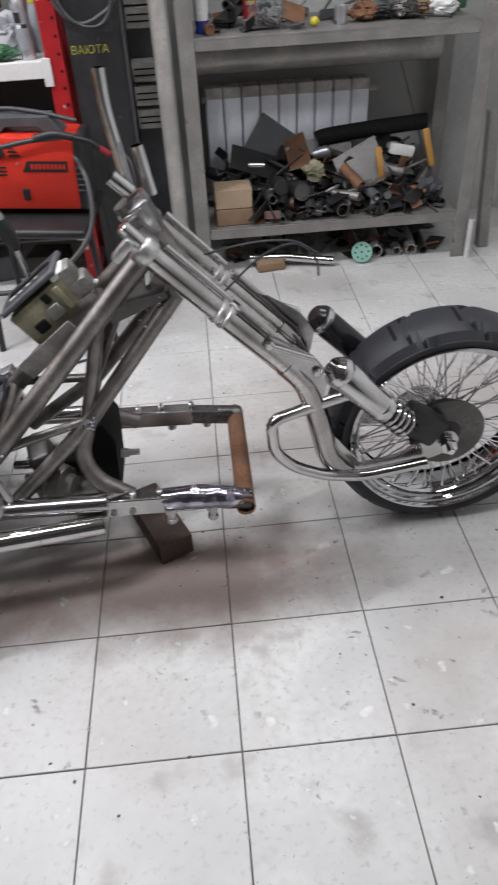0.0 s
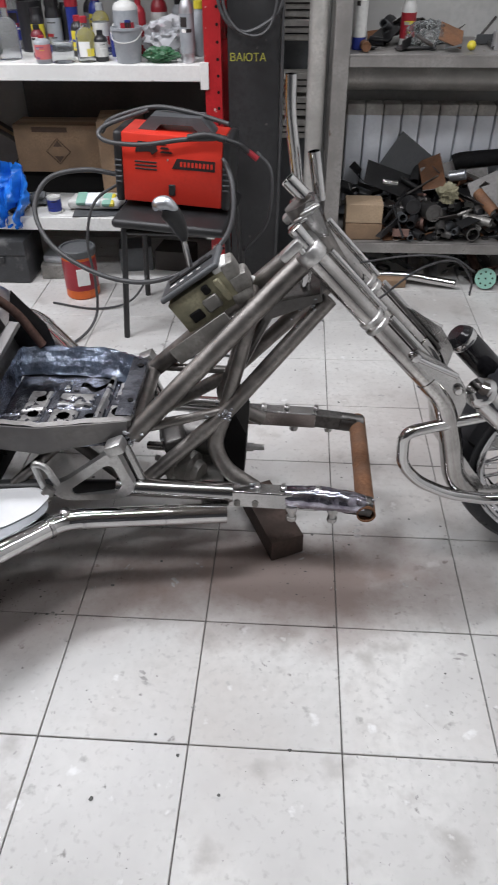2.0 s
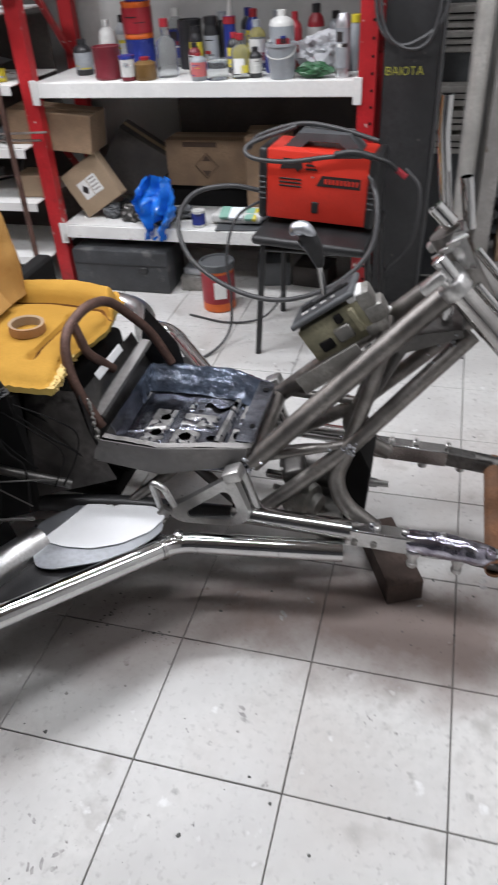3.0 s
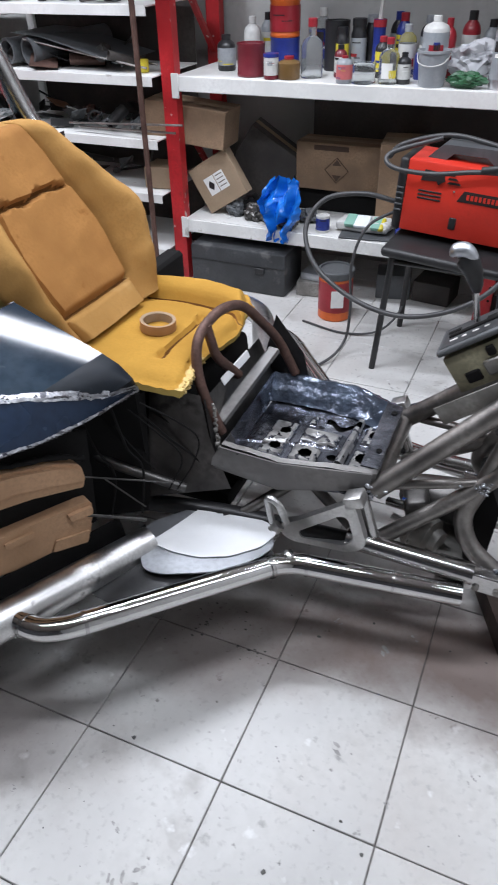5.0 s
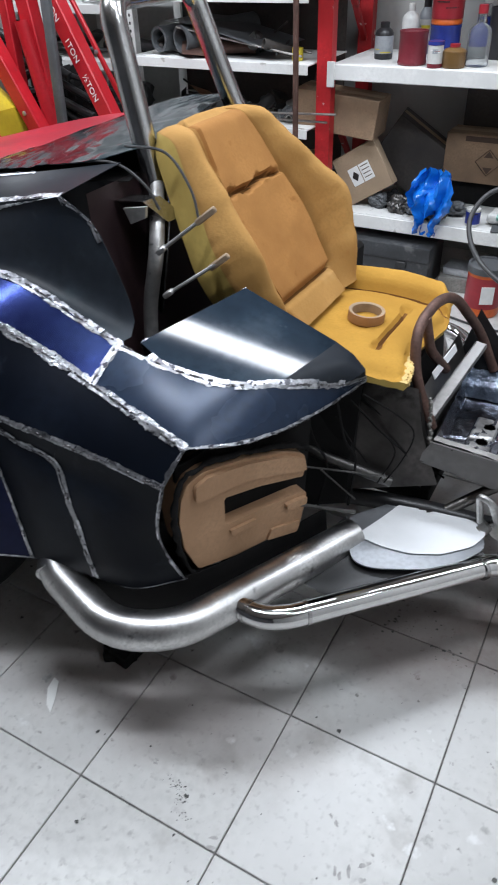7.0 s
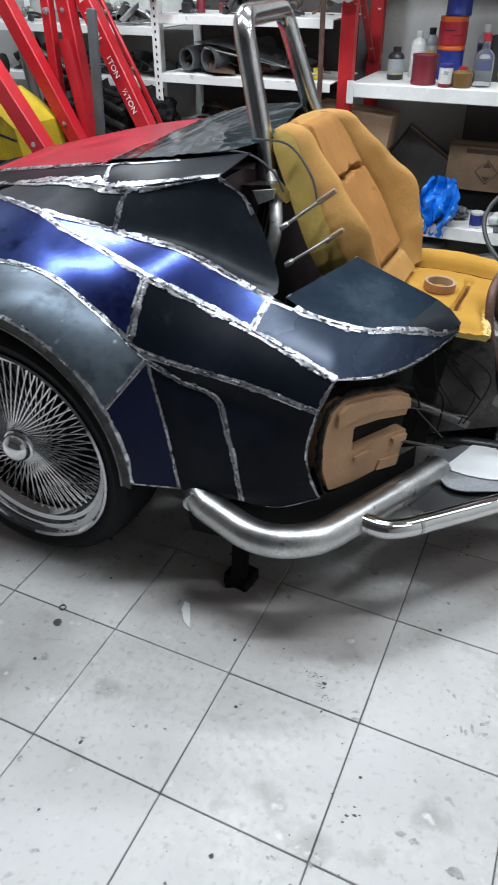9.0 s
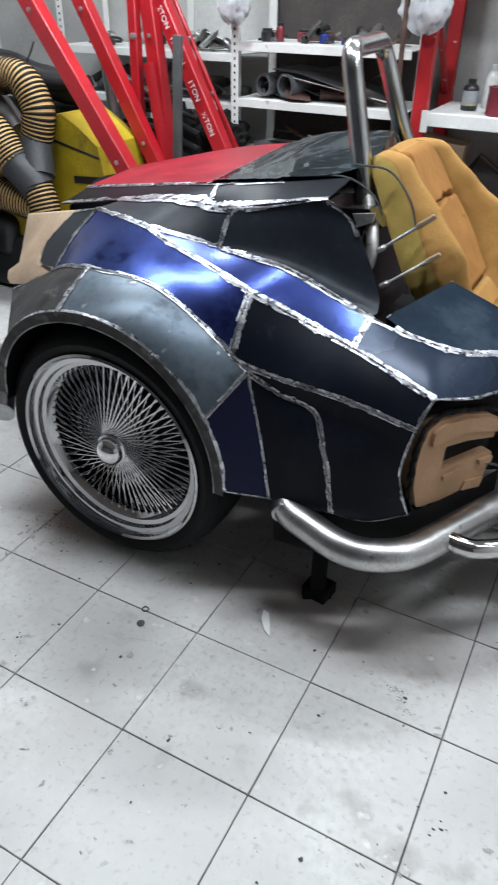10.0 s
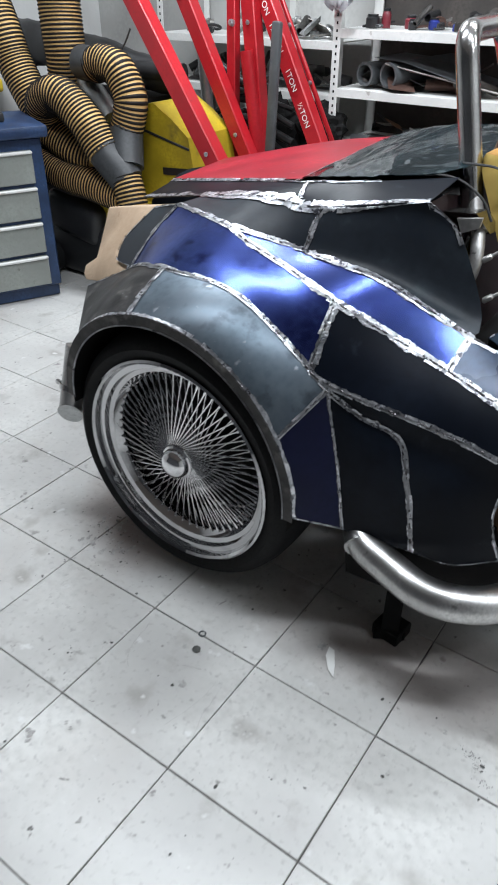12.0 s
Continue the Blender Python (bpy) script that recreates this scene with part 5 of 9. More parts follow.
# near-black sheet added for the shade between the body side and the seat base
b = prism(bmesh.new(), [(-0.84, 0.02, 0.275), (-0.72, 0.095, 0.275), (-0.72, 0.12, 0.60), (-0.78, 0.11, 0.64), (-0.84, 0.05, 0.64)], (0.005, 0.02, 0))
part("inner_liner", b, M["inside"], trike, "near-black sheet for the shade beside the seat base")
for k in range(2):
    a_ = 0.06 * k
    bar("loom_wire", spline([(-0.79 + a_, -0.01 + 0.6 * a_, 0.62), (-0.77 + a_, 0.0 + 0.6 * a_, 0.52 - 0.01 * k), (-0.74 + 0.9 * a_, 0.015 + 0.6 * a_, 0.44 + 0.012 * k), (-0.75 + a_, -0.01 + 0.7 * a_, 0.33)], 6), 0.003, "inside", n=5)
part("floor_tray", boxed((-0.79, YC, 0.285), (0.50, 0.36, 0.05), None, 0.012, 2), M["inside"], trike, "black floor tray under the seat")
# near-black box added as the shade in the space under the seat
part("seat_tunnel", boxed((-0.80, YC, 0.42), (0.34, 0.40, 0.26), turn(0, -6, 0), 0.02, 2), M["inside"], trike, "near-black box added as the shade under the seat")
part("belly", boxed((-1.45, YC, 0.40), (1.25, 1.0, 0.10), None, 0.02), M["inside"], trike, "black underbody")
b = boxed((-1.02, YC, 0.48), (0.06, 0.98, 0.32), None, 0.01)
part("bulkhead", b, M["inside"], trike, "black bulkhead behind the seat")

# roll bar behind the seat, and the thinner tube that carries it
bar("lower_tube", [(-1.246, 0.168, 0.965), (-1.198, 0.090, 0.905), (-1.180, 0.05, 0.850), (-1.213, 0.05, 0.728), (-1.225, 0.05, 0.60)], 0.017, "panlight", 0.04, n=16, label="bright tube below the roll hoop")
bar("roll_bar", [(-1.30, 0.165, 0.62), (-1.245, 0.17, 0.92), (-1.30, 0.19, 1.13), (-1.347, 0.205, 1.318), (-1.39, 0.58, 1.318), (-1.30, 0.61, 1.06), (-1.22, 0.62, 0.92)], 0.0275, "stainless", 0.055, n=20, label="polished stainless roll hoop")
part("roll_bar_plate", soften(prism(bmesh.new(), [(-1.285, 0.06, 0.955), (-1.20, 0.05, 0.965), (-1.175, 0.10, 0.91), (-1.23, 0.13, 0.885)], (0.01, 0.05, 0)), 0.002), M["stainless"], trike)

# ---- welded sheet body ----
from mathutils.bvhtree import BVHTree

REAR = dict(a0=(-2.28, 0.08, 0.83), a1=(-1.93, -0.05, 0.915), a2=(-1.50, -0.145, 0.974), a3=(-1.24, -0.148, 1.028), b1=(-1.942, -0.14, 0.912), b2=(-1.705, -0.23, 0.913),
            b3=(-1.511, -0.20, 0.882), l0=(-1.646, -0.25, 0.897), l00=(-1.492, -0.28, 0.862), bl=(-2.013, -0.27, 0.757), br=(-2.116, -0.222, 0.745), ct=(-2.064, -0.10, 0.876), f1=(-1.812, -0.36, 0.825), f2=(-1.608, -0.375, 0.823), f3=(-1.461, -0.397, 0.77), f4=(-1.36, -0.404, 0.70))
SIDE = dict(t=(-1.362, -0.305, 0.826), u1=(-1.284, -0.223, 0.863), u2=(-1.075, -0.237, 0.795), u3=(-0.97, -0.225, 0.762), u4=(-0.865, -0.19, 0.7355), u5=(-0.789, -0.129, 0.723), u6=(-0.702, -0.01, 0.680),
            l1=(-1.194, -0.302, 0.772), l2=(-1.085, -0.317, 0.747), l3=(-0.98, -0.325, 0.712), l4=(-0.875, -0.33, 0.672), l5=(-0.80, -0.24, 0.652), l6=(-0.69, 0.06, 0.648),
            m0=(-1.312, -0.408, 0.668), mb=(-1.224, -0.406, 0.631), m1=(-1.138, -0.402, 0.610), mc=(-1.105, -0.418, 0.556), m2=(-0.892, -0.383, 0.615), w1=(-1.113, -0.402, 0.660), d1=(-1.224, -0.445, 0.341), d2=(-1.057, -0.434, 0.352), d3=(-0.885, -0.36, 0.362), o1=(-0.912, -0.388, 0.49))
POD = dict(cut=(-1.047, -0.205, 0.790), back=(-0.96, 0.058, 0.812), in1=(-0.742, 0.043, 0.7405), in2=(-0.680, 0.050, 0.690), nose=(-0.678, 0.030, 0.693))
K = {k: Vector(v) for d in (REAR, SIDE, POD) for k, v in d.items()}
LIPC, LIPR, LIPY = (-1.715, 0.375), 0.392, -0.515


def lip(a0, a1, n=12, r=LIPR, y=LIPY):
    """Points of the wheel arch between two angles; it draws in a little towards the tail."""
    out = []
    for k in range(n + 1):
        d = a0 + (a1 - a0) * k / n
        q = r * (1 - 0.125 * (max(d - 112, 0) / 52) ** 2.2)
        out.append(V(LIPC[0] + q * math.cos(radians(d)), y, LIPC[1] + q * math.sin(radians(d))))
    return out


def curve(*names):
    return spline([K[n] if isinstance(n, str) else Vector(n) for n in names], 8)


skin = []


def panel(mat, top, bottom, left=None, right=None, nu=16, nv=10, bulge=0.0, out=(0, -1, 0.4), label=""):
    left = left or [top[0], bottom[0]]
    right = right or [top[-1], bottom[-1]]
    b = bmesh.new()
    coons(b, top, bottom, left, right, nu, nv, bulge, out)
    skin.append(([v.co.copy() for v in b.verts], [[v.index for v in f.verts] for f in (b.verts.index_update(), b.faces)[1]]))
    ob = part("body_panel", b, M[mat], trike, label, 60)
    m = ob.modifiers.new("thickness", "SOLIDIFY")
    m.thickness, m.offset = 0.0015, 0
    return ob


A = curve("a0", "a1", (-1.70, -0.115, 0.962), "a2", "a3")
P_A1 = curve("a1", (-1.70, -0.115, 0.962), "a2")
P_A2 = curve("a2", (-1.35, -0.155, 1.008), "a3")
B_top = curve("b1", (-1.80, -0.195, 0.914), "b2", "l0", "l00", "t")
G_low = curve("b2", (-1.62, -0.212, 0.900), "b3")
B_fender = curve("bl", (-1.92, -0.325, 0.800), "f1", "f2", "f3", "f4")
U_mid = curve("b3", (-1.40, -0.212, 0.875), "u1", "u2")
U_front = curve("u2", "u3", "u4", "u5", "u6")
L_mid = curve("b2", "l0", "l00", "t", "l1", "l2")
L_front = curve("l2", "l3", "l4")
M_seam = curve("f4", (-1.325, -0.405, 0.684), (-1.228, -0.405, 0.670), "w1", (-1.03, -0.398, 0.650), "m2")
cut_edge = curve("a3", (-1.185, -0.135, 0.995), (-1.132, -0.135, 0.90), "cut")

panel("navy", P_A1, curve("b1", (-1.80, -0.195, 0.914), "b2", (-1.62, -0.212, 0.900), "b3"), label="slim dark sheet panel")
panel("navy", P_A2, U_mid, curve("a2", "b3"), spline([K["a3"], V(-1.181, -0.142, 0.990), V(-1.150, -0.150, 0.955), V(-1.094, -0.165, 0.855), V(-1.070, -0.19, 0.80), K["u2"]], 8), bulge=0.004, label="dark blue-grey sheet panel behind the cockpit")
panel("blue", G_low + U_mid[1:], L_mid, [K["b2"], K["b2"] + V(0, -0.001, -0.002)], curve("u2", "l2"), 28, 5, 0.0, label="narrow deep blue sheet strip")
panel("blue", B_top, B_fender, curve("b1", (-1.99, -0.205, 0.835), "bl"), curve("t", (-1.36, -0.36, 0.765), "f4"), 24, 12, 0.0, label="deep blue sheet panel over the wheel")
panel("navy", curve("ct", "b1"), curve("br", "bl"), curve("ct", (-2.134, -0.16, 0.79), "br"), curve("b1", (-1.99, -0.205, 0.835), "bl"), 8, 8, label="small dark corner panel")
panel("blacknavy", curve("t", "l1", "l2") + L_front[1:], M_seam, curve("t", (-1.36, -0.36, 0.765), "f4"), curve("l4", "m2"), 20, 8, 0.005, label="dark blue-grey wedge panel")
panel("teal", U_front, L_front + curve("l4", "l5", (-0.735, -0.10, 0.645), "l6")[1:], curve("u2", "l2"), curve("u6", "l6"), 24, 10, 0.007, (0.2, -1, 0.1), "glossy blue nose side panel")
nose_top = panel("gloss_navy", [K["back"], K["in1"]], [K["cut"]] + U_front[8:25], None, None, 18, 10, 0.0, (0.1, -0.2, 1), "glossy dark flat nose top panel")
flat = (K["in1"] - K["back"]).cross(K["cut"] - K["back"]).normalized()
for v in nose_top.data.vertices:
    q = v.co + org(trike)
    v.co.z -= min(max((q - K["back"]).dot(flat) / flat.z, -0.012), 0.012)
panel("navy", [K["in1"], K["in1"].lerp(K["in2"], 0.5) + V(0.003, 0.001, 0.004), K["in2"]], U_front[24:], None, curve("in2", "nose", "u6"), 10, 10, 0.003, (0.5, -0.2, 1), "dark folded nose front")
panel("navy", curve("in2", "nose", "u6"), curve((-0.685, 0.075, 0.645), "l6"), curve("in2", (-0.685, 0.075, 0.645)), curve("u6", "l6"), 6, 4, label="dark nose end")
panel("blacknavy", curve("m0", "mb", "m1"), curve("d1", "d2"), curve("m0", (-1.26, -0.43, 0.50), "d1"), curve("m1", "mc", (-1.075, -0.432, 0.45), "d2"), 8, 12, 0.004, label="dark lower sheet panel")
panel("blacknavy", curve("f4", (-1.325, -0.405, 0.684), (-1.228, -0.405, 0.670), "w1"), curve("m0", "mb", "m1"), None, None, 14, 3, 0.0, label="thin dark wedge sheet")
panel("blacknavy", curve("w1", (-1.03, -0.398, 0.650), "m2"), curve("d2", (-0.97, -0.42, 0.350), "d3"), curve("w1", "m1", "mc", (-1.075, -0.432, 0.45), "d2"), curve("m2", "o1", "d3"), 16, 16, 0.0, label="large dark lower sheet panel")
front_lip = lip(30, 0, 6)
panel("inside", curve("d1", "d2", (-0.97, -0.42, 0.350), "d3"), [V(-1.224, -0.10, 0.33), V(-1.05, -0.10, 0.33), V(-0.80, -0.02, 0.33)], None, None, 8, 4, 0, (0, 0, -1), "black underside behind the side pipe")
# added sheet: the deep shade below the body edge, put in as near-black
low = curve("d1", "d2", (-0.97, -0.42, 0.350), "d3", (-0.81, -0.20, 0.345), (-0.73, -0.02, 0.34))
panel("inside", [p + V(0, 0.012, -0.004) for p in low], [V(p.x, p.y + 0.045, 0.17) for p in low], None, None, 20, 4, 0, (0, -1, 0), "added near-black sheet for the shade under the body side")
panel("indigo", [front_lip[0], K["m0"]], [front_lip[-1], K["d1"]], front_lip, curve("m0", (-1.26, -0.43, 0.50), "d1"), 6, 10, label="dark navy strip beside the wheel arch")
panel("grey_sheet", curve("f1", "f2", "f3", "f4", "m0"), lip(102, 30, 18), None, None, 24, 8, 0.014, (0, -0.7, 0.7), "curved blue-grey mudguard panel")
panel("archsteel", curve((-2.184, -0.28, 0.671), (-2.10, -0.277, 0.712), "bl", (-1.92, -0.325, 0.800), "f1"), lip(163, 102, 16), curve((-2.184, -0.28, 0.671), (-2.140, -0.34, 0.650), (-2.062, -0.455, 0.585), lip(163, 102, 16)[0]), None, 16, 12, 0.006, (-0.3, -0.8, 0.4), "dark scuffed rear mudguard panel")
# rolled flange round the wheel arch, and the dark wheel tunnel
b = bmesh.new()
coons(b, lip(164, -2, 40, LIPR + 0.004, LIPY - 0.003), lip(164, -2, 40, LIPR - 0.024, LIPY - 0.002), [lip(164, -2, 40, LIPR + 0.004, LIPY - 0.003)[0], lip(164, -2, 40, LIPR - 0.024, LIPY - 0.002)[0]], [lip(164, -2, 40, LIPR + 0.004, LIPY - 0.003)[-1], lip(164, -2, 40, LIPR - 0.024, LIPY - 0.002)[-1]], 60, 2)
part("arch_flange", b, M["archsteel"], trike, "rolled sheet flange round the wheel arch")
b = bmesh.new()
sweep(b, lip(164, -2, 60, LIPR - 0.024, LIPY - 0.002), 0.0022, 6)
part("arch_edge", b, M["groundgrey"], trike, "thin ground edge of the wheel arch", 60)
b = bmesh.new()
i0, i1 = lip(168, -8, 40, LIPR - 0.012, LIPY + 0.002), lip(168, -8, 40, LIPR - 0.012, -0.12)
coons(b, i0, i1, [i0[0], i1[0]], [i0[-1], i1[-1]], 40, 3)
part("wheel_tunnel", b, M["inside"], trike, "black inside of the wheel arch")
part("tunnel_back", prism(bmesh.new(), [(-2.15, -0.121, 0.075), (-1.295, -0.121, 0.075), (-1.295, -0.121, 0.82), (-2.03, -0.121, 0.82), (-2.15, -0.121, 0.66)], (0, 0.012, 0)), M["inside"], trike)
# deck: strip, red sheet, lifted dark hood sheet
C_seam = curve((-2.26, 0.20, 0.862), (-1.85, 0.04, 0.948), (-1.59, -0.065, 1.004), (-1.43, -0.04, 1.022), (-1.26, 0.07, 1.034))
panel("blacknavy", C_seam, curve("a0", "a1", (-1.70, -0.115, 0.962), "a2", "a3"), None, None, 24, 4, 0.004, (0, -0.2, 1), "dark narrow deck strip")
panel("primer_red", curve((-2.33, 0.58, 0.86), (-2.05, 0.85, 0.91), (-1.84, 0.95, 0.935)), curve((-2.26, 0.205, 0.867), (-1.95, 0.082, 0.932), (-1.62, -0.043, 1.002)), None, None, 14, 10, 0.012, (0, 0, 1), "bright red deck sheet")
hood = panel("green_sheet", curve((-1.84, 0.95, 0.94), (-1.60, 0.85, 1.01), (-1.36, 0.70, 1.055)), curve((-1.62, -0.040, 1.004), (-1.503, -0.025, 1.020), (-1.40, 0.0, 1.032), (-1.30, 0.06, 1.042), (-1.245, 0.20, 1.052)), None, None, 60, 40, 0.012, (0, 0, 1), "dark green-grey lifted deck sheet")
for v in hood.data.vertices:
    q = V(v.co.x * 14 + v.co.y * 3, v.co.y * 5, 1.7)
    fan = math.atan2(v.co.y + 0.35, v.co.x + 1.05)
    v.co.z += 0.004 * noise.noise(q) + 0.0015 * noise.noise(q * 2.6) + 0.005 * (0.35 - abs(noise.noise(V(fan * 9, v.co.y * 1.5, 4))))
panel("inside", curve((-2.33, 0.58, 0.85), (-1.84, 0.93, 0.92), (-1.50, 0.70, 0.99)), curve((-2.26, 0.20, 0.852), (-1.70, 0.02, 0.965), (-1.26, 0.09, 0.99)), None, None, 8, 8, 0, (0, 0, 1), "dark inner deck")
# the far side of the body, closed with plain sheets
mir = lambda pts: [V(p.x, 2 * YC - p.y, p.z) for p in pts]
panel("navy", mir(curve("a0", "a1", (-1.62, -0.12, 0.965))), [V(-2.18, 0.96, 0.40), V(-1.9, 1.10, 0.40), V(-1.62, 1.12, 0.40)], None, None, 10, 6, 0, (0, 1, 0.4), "dark sheet of the far side")
panel("navy", curve((-2.27, 0.11, 0.82), (-2.33, 0.37, 0.86), (-2.28, 0.66, 0.83)), [V(-2.14, -0.14, 0.45), V(-2.2, 0.37, 0.45), V(-2.16, 0.96, 0.45)], None, None, 8, 6, 0, (-1, 0, 0), "dark rear sheet")
panel("maroon", [V(-1.29, -0.02, 0.99), V(-1.29, 0.75, 0.99)], [V(-1.26, -0.04, 0.50), V(-1.26, 0.75, 0.50)], None, None, 4, 4, 0, (1, 0, 0), "dark maroon cockpit back")
panel("inside", [K["cut"], K["back"] - V(0, 0.004, 0.004), V(-0.80, 0.045, 0.75), K["in2"]], [V(-1.05, -0.10, 0.42), V(-0.96, 0.05, 0.42), V(-0.84, 0.08, 0.42), V(-0.72, 0.12, 0.42)], None, None, 8, 4, 0, (0, 1, 0), "black inner nose wall")

verts, faces = [], []
for vs, fs in skin:
    k = len(verts)
    verts += vs
    faces += [[i + k for i in f] for f in fs]
TREE = BVHTree.FromPolygons(verts, faces)
INNER = V(-1.5, 0.37, 0.55)


def on_skin(p, lift):
    q, nrm, _, _ = TREE.find_nearest(p)
    if q is None:
        return p, V(0, -1, 0)
    if nrm.dot(p - INNER) < 0:
        nrm = -nrm
    return q + nrm * lift, nrm


rng = random.Random(5)


def strip(P, width, lift, ph, gaps, offset=0.0):
    """A ragged band along the evenly spaced points P, laid on the skin; its edges wander slowly and are nicked by grinding."""
    b = bmesh.new()
    n = len(P) - 1
    last = None
    for i, p in enumerate(P):
        t = (P[min(i + 1, n)] - P[max(i - 1, 0)]).normalized()
        base, nrm = on_skin(p, 0.0)
        side = t.cross(nrm).normalized()
        drift = noise.noise(V(i * 0.06 + ph, 5, 0)) * 0.35 * width + offset
        wa, wb = (width * 0.5 * max(0.08, 1 + 1.1 * noise.noise(V(i * 0.07 + ph, q, 0)) + 0.55 * noise.noise(V(i * 0.31 + ph, q, 7)) + 0.25 * noise.noise(V(i * 0.83 + ph, q, 3))) for q in (20, 40))
        if noise.noise(V(i * 0.055 + ph, 11, 0)) < gaps:
            last = None
            continue
        row = [b.verts.new(on_skin(p + side * (drift + q), lift)[0]) for q in (-wa, -wa * 0.35, wb * 0.35, wb)]
        if last:
            for k in range(3):
                b.faces.new((last[k], last[k + 1], row[k + 1], row[k]))
        last = row
    return b


def seam(pts, width=0.022, bright=1.0):
    """A dull ground band along a joint, bright streaks ground on both sides of it, and a broken chain of dark weld beads."""
    pts = [Vector(p) for p in pts]
    width *= 0.86
    total = sum((b - a).length for a, b in zip(pts, pts[1:]))
    n = max(8, int(total / 0.0035))
    P = even(pts, n)
    ph = rng.random() * 50
    sm = part("weld_seam", strip(P, width * 0.70, 0.0022, ph, -9), M["groundgrey"], trike, "dull ground weld seam", 70)
    for q, (sd, gp, wd) in enumerate(((-0.24, -0.14, 0.50), (0.30, 0.02, 0.24))):
        b = strip(P, width * wd * bright, 0.0030 + 0.0002 * q, ph + 3 + 9 * q, gp - 0.25 * (bright - 0.5), sd * width)
        if len(b.faces):
            part("ground_streak", b, M["ground"], sm, "bright ragged ground metal", 70)["kind"] = "stuff"
        else:
            b.free()
    b = bmesh.new()
    step = rng.randint(1, 4)
    while step < n:
        if noise.noise(V(step * 0.05 + ph, 31, 0)) > -0.12:
            p, nrm = on_skin(P[step] + V(0, 0, rng.uniform(-0.001, 0.001)), 0.0038)
            t = (P[min(step + 1, n)] - P[max(step - 1, 0)]).normalized()
            r = rng.uniform(0.0018, 0.0034) * min(1.0, width / 0.018)
            m = Matrix((t, t.cross(nrm).normalized(), nrm)).transposed().to_4x4()
            bmesh.ops.create_icosphere(b, subdivisions=1, radius=1, matrix=Matrix.Translation(p) @ m @ Matrix.Diagonal((r * rng.uniform(1, 2.4), r * rng.uniform(0.7, 1.2), r * 0.6, 1)))
        step += rng.choice((1, 2, 2, 3, 5, 9))
    if len(b.verts):
        part("weld_bead", b, M["bead"], sm, "dark tack welds", 70)["kind"] = "stuff"


for pts, w in ((A, 0.044), (B_top, 0.022), (curve("t", "l1", "l2"), 0.026), (L_front, 0.024), (U_mid, 0.024), (G_low, 0.022), (curve("a2", "b3"), 0.020),
               (curve("t", (-1.36, -0.36, 0.765), "f4"), 0.026), (curve("b1", (-1.99, -0.205, 0.835), "bl"), 0.022), (curve("ct", (-2.134, -0.16, 0.79), "br", "bl"), 0.012), (curve("ct", "b1"), 0.016), (B_fender, 0.018), (M_seam, 0.020), (curve("u2", "l2"), 0.018), (U_front, 0.024),
               (curve("l4", "l5", (-0.735, -0.10, 0.645), "l6", (-0.683, 0.045, 0.672), "u6"), 0.018), (curve("m0", "mb", "m1", "mc", (-1.075, -0.432, 0.45), "d2"), 0.020), (curve("m0", (-1.26, -0.43, 0.50), "d1"), 0.015), (curve("l4", "m2", "o1", "d3"), 0.016),
               (lip(163, 0, 40), 0.022), ([front_lip[0], K["m0"]], 0.016), ([front_lip[-1], K["d1"]], 0.010), (curve("d1", "d2", (-0.97, -0.42, 0.350), "d3"), 0.007), (curve("f1", (-1.812, -0.44, 0.806), lip(102, 102, 1)[0]), 0.020),
               (curve("a3", (-1.185, -0.135, 0.995), (-1.155, -0.135, 0.95)), 0.022), (curve("cut", (-1.02, -0.06, 0.805), "back"), 0.006), (curve("f4", "m0"), 0.016), (curve("bl", (-2.10, -0.277, 0.712), (-2.184, -0.28, 0.671)), 0.012),
               (curve((-1.59, -0.065, 1.004), (-1.575, -0.13, 0.985)), 0.016), (curve((-1.62, -0.02, 1.003), (-1.74, 0.5, 0.99), (-1.84, 0.9, 0.945)), 0.005), (C_seam[:-7], 0.017)):
    seam(pts, w, 0.75 if max(p.z for p in pts) < 0.70 else 1.2 if pts is A else 1.0)

# carved foam plug in the side opening: a thick C with a slot
fo, fu, fv = V(-0.878, -0.333, 0.362), V(0.125, 0.28, -0.012), V(0.008, 0.0, 0.235)
outline = [(0.03, 0.0), (0.46, -0.10), (0.90, -0.20), (0.95, 0.06), (0.97, 0.30), (0.86, 0.32), (0.26, 0.37), (0.25, 0.68), (0.55, 0.63), (0.92, 0.50), (0.95, 0.60), (0.92, 0.76), (0.75, 0.88), (0.42, 1.00), (0.12, 1.06), (0.0, 1.02), (-0.06, 0.90), (-0.09, 0.64), (-0.07, 0.32)]
nrm = fu.cross(fv).normalized()
b = prism(bmesh.new(), rounded([fo + fu * u + fv * v for u, v in outline], 0.010), -nrm * 0.07)
soften(b, 0.009, 2, 50)
bmesh.ops.triangulate(b, faces=[f for f in b.faces if len(f.verts) > 4])
for v in b.verts:
    v.co += noise.noise_vector(v.co * 60) * 0.0022
foam_plug = part("foam_plug", b, M["pufoam"], trike, "tan carved foam plug with a slot in the body side", 40)
b = prism(bmesh.new(), [fo + fu * u + fv * v - nrm * 0.035 for u, v in ((0.20, 0.28), (1.0, 0.24), (1.0, 0.66), (0.20, 0.74))], -nrm * 0.03)
part("slot_back", b, M["inside"], foam_plug, "black board behind the slot")
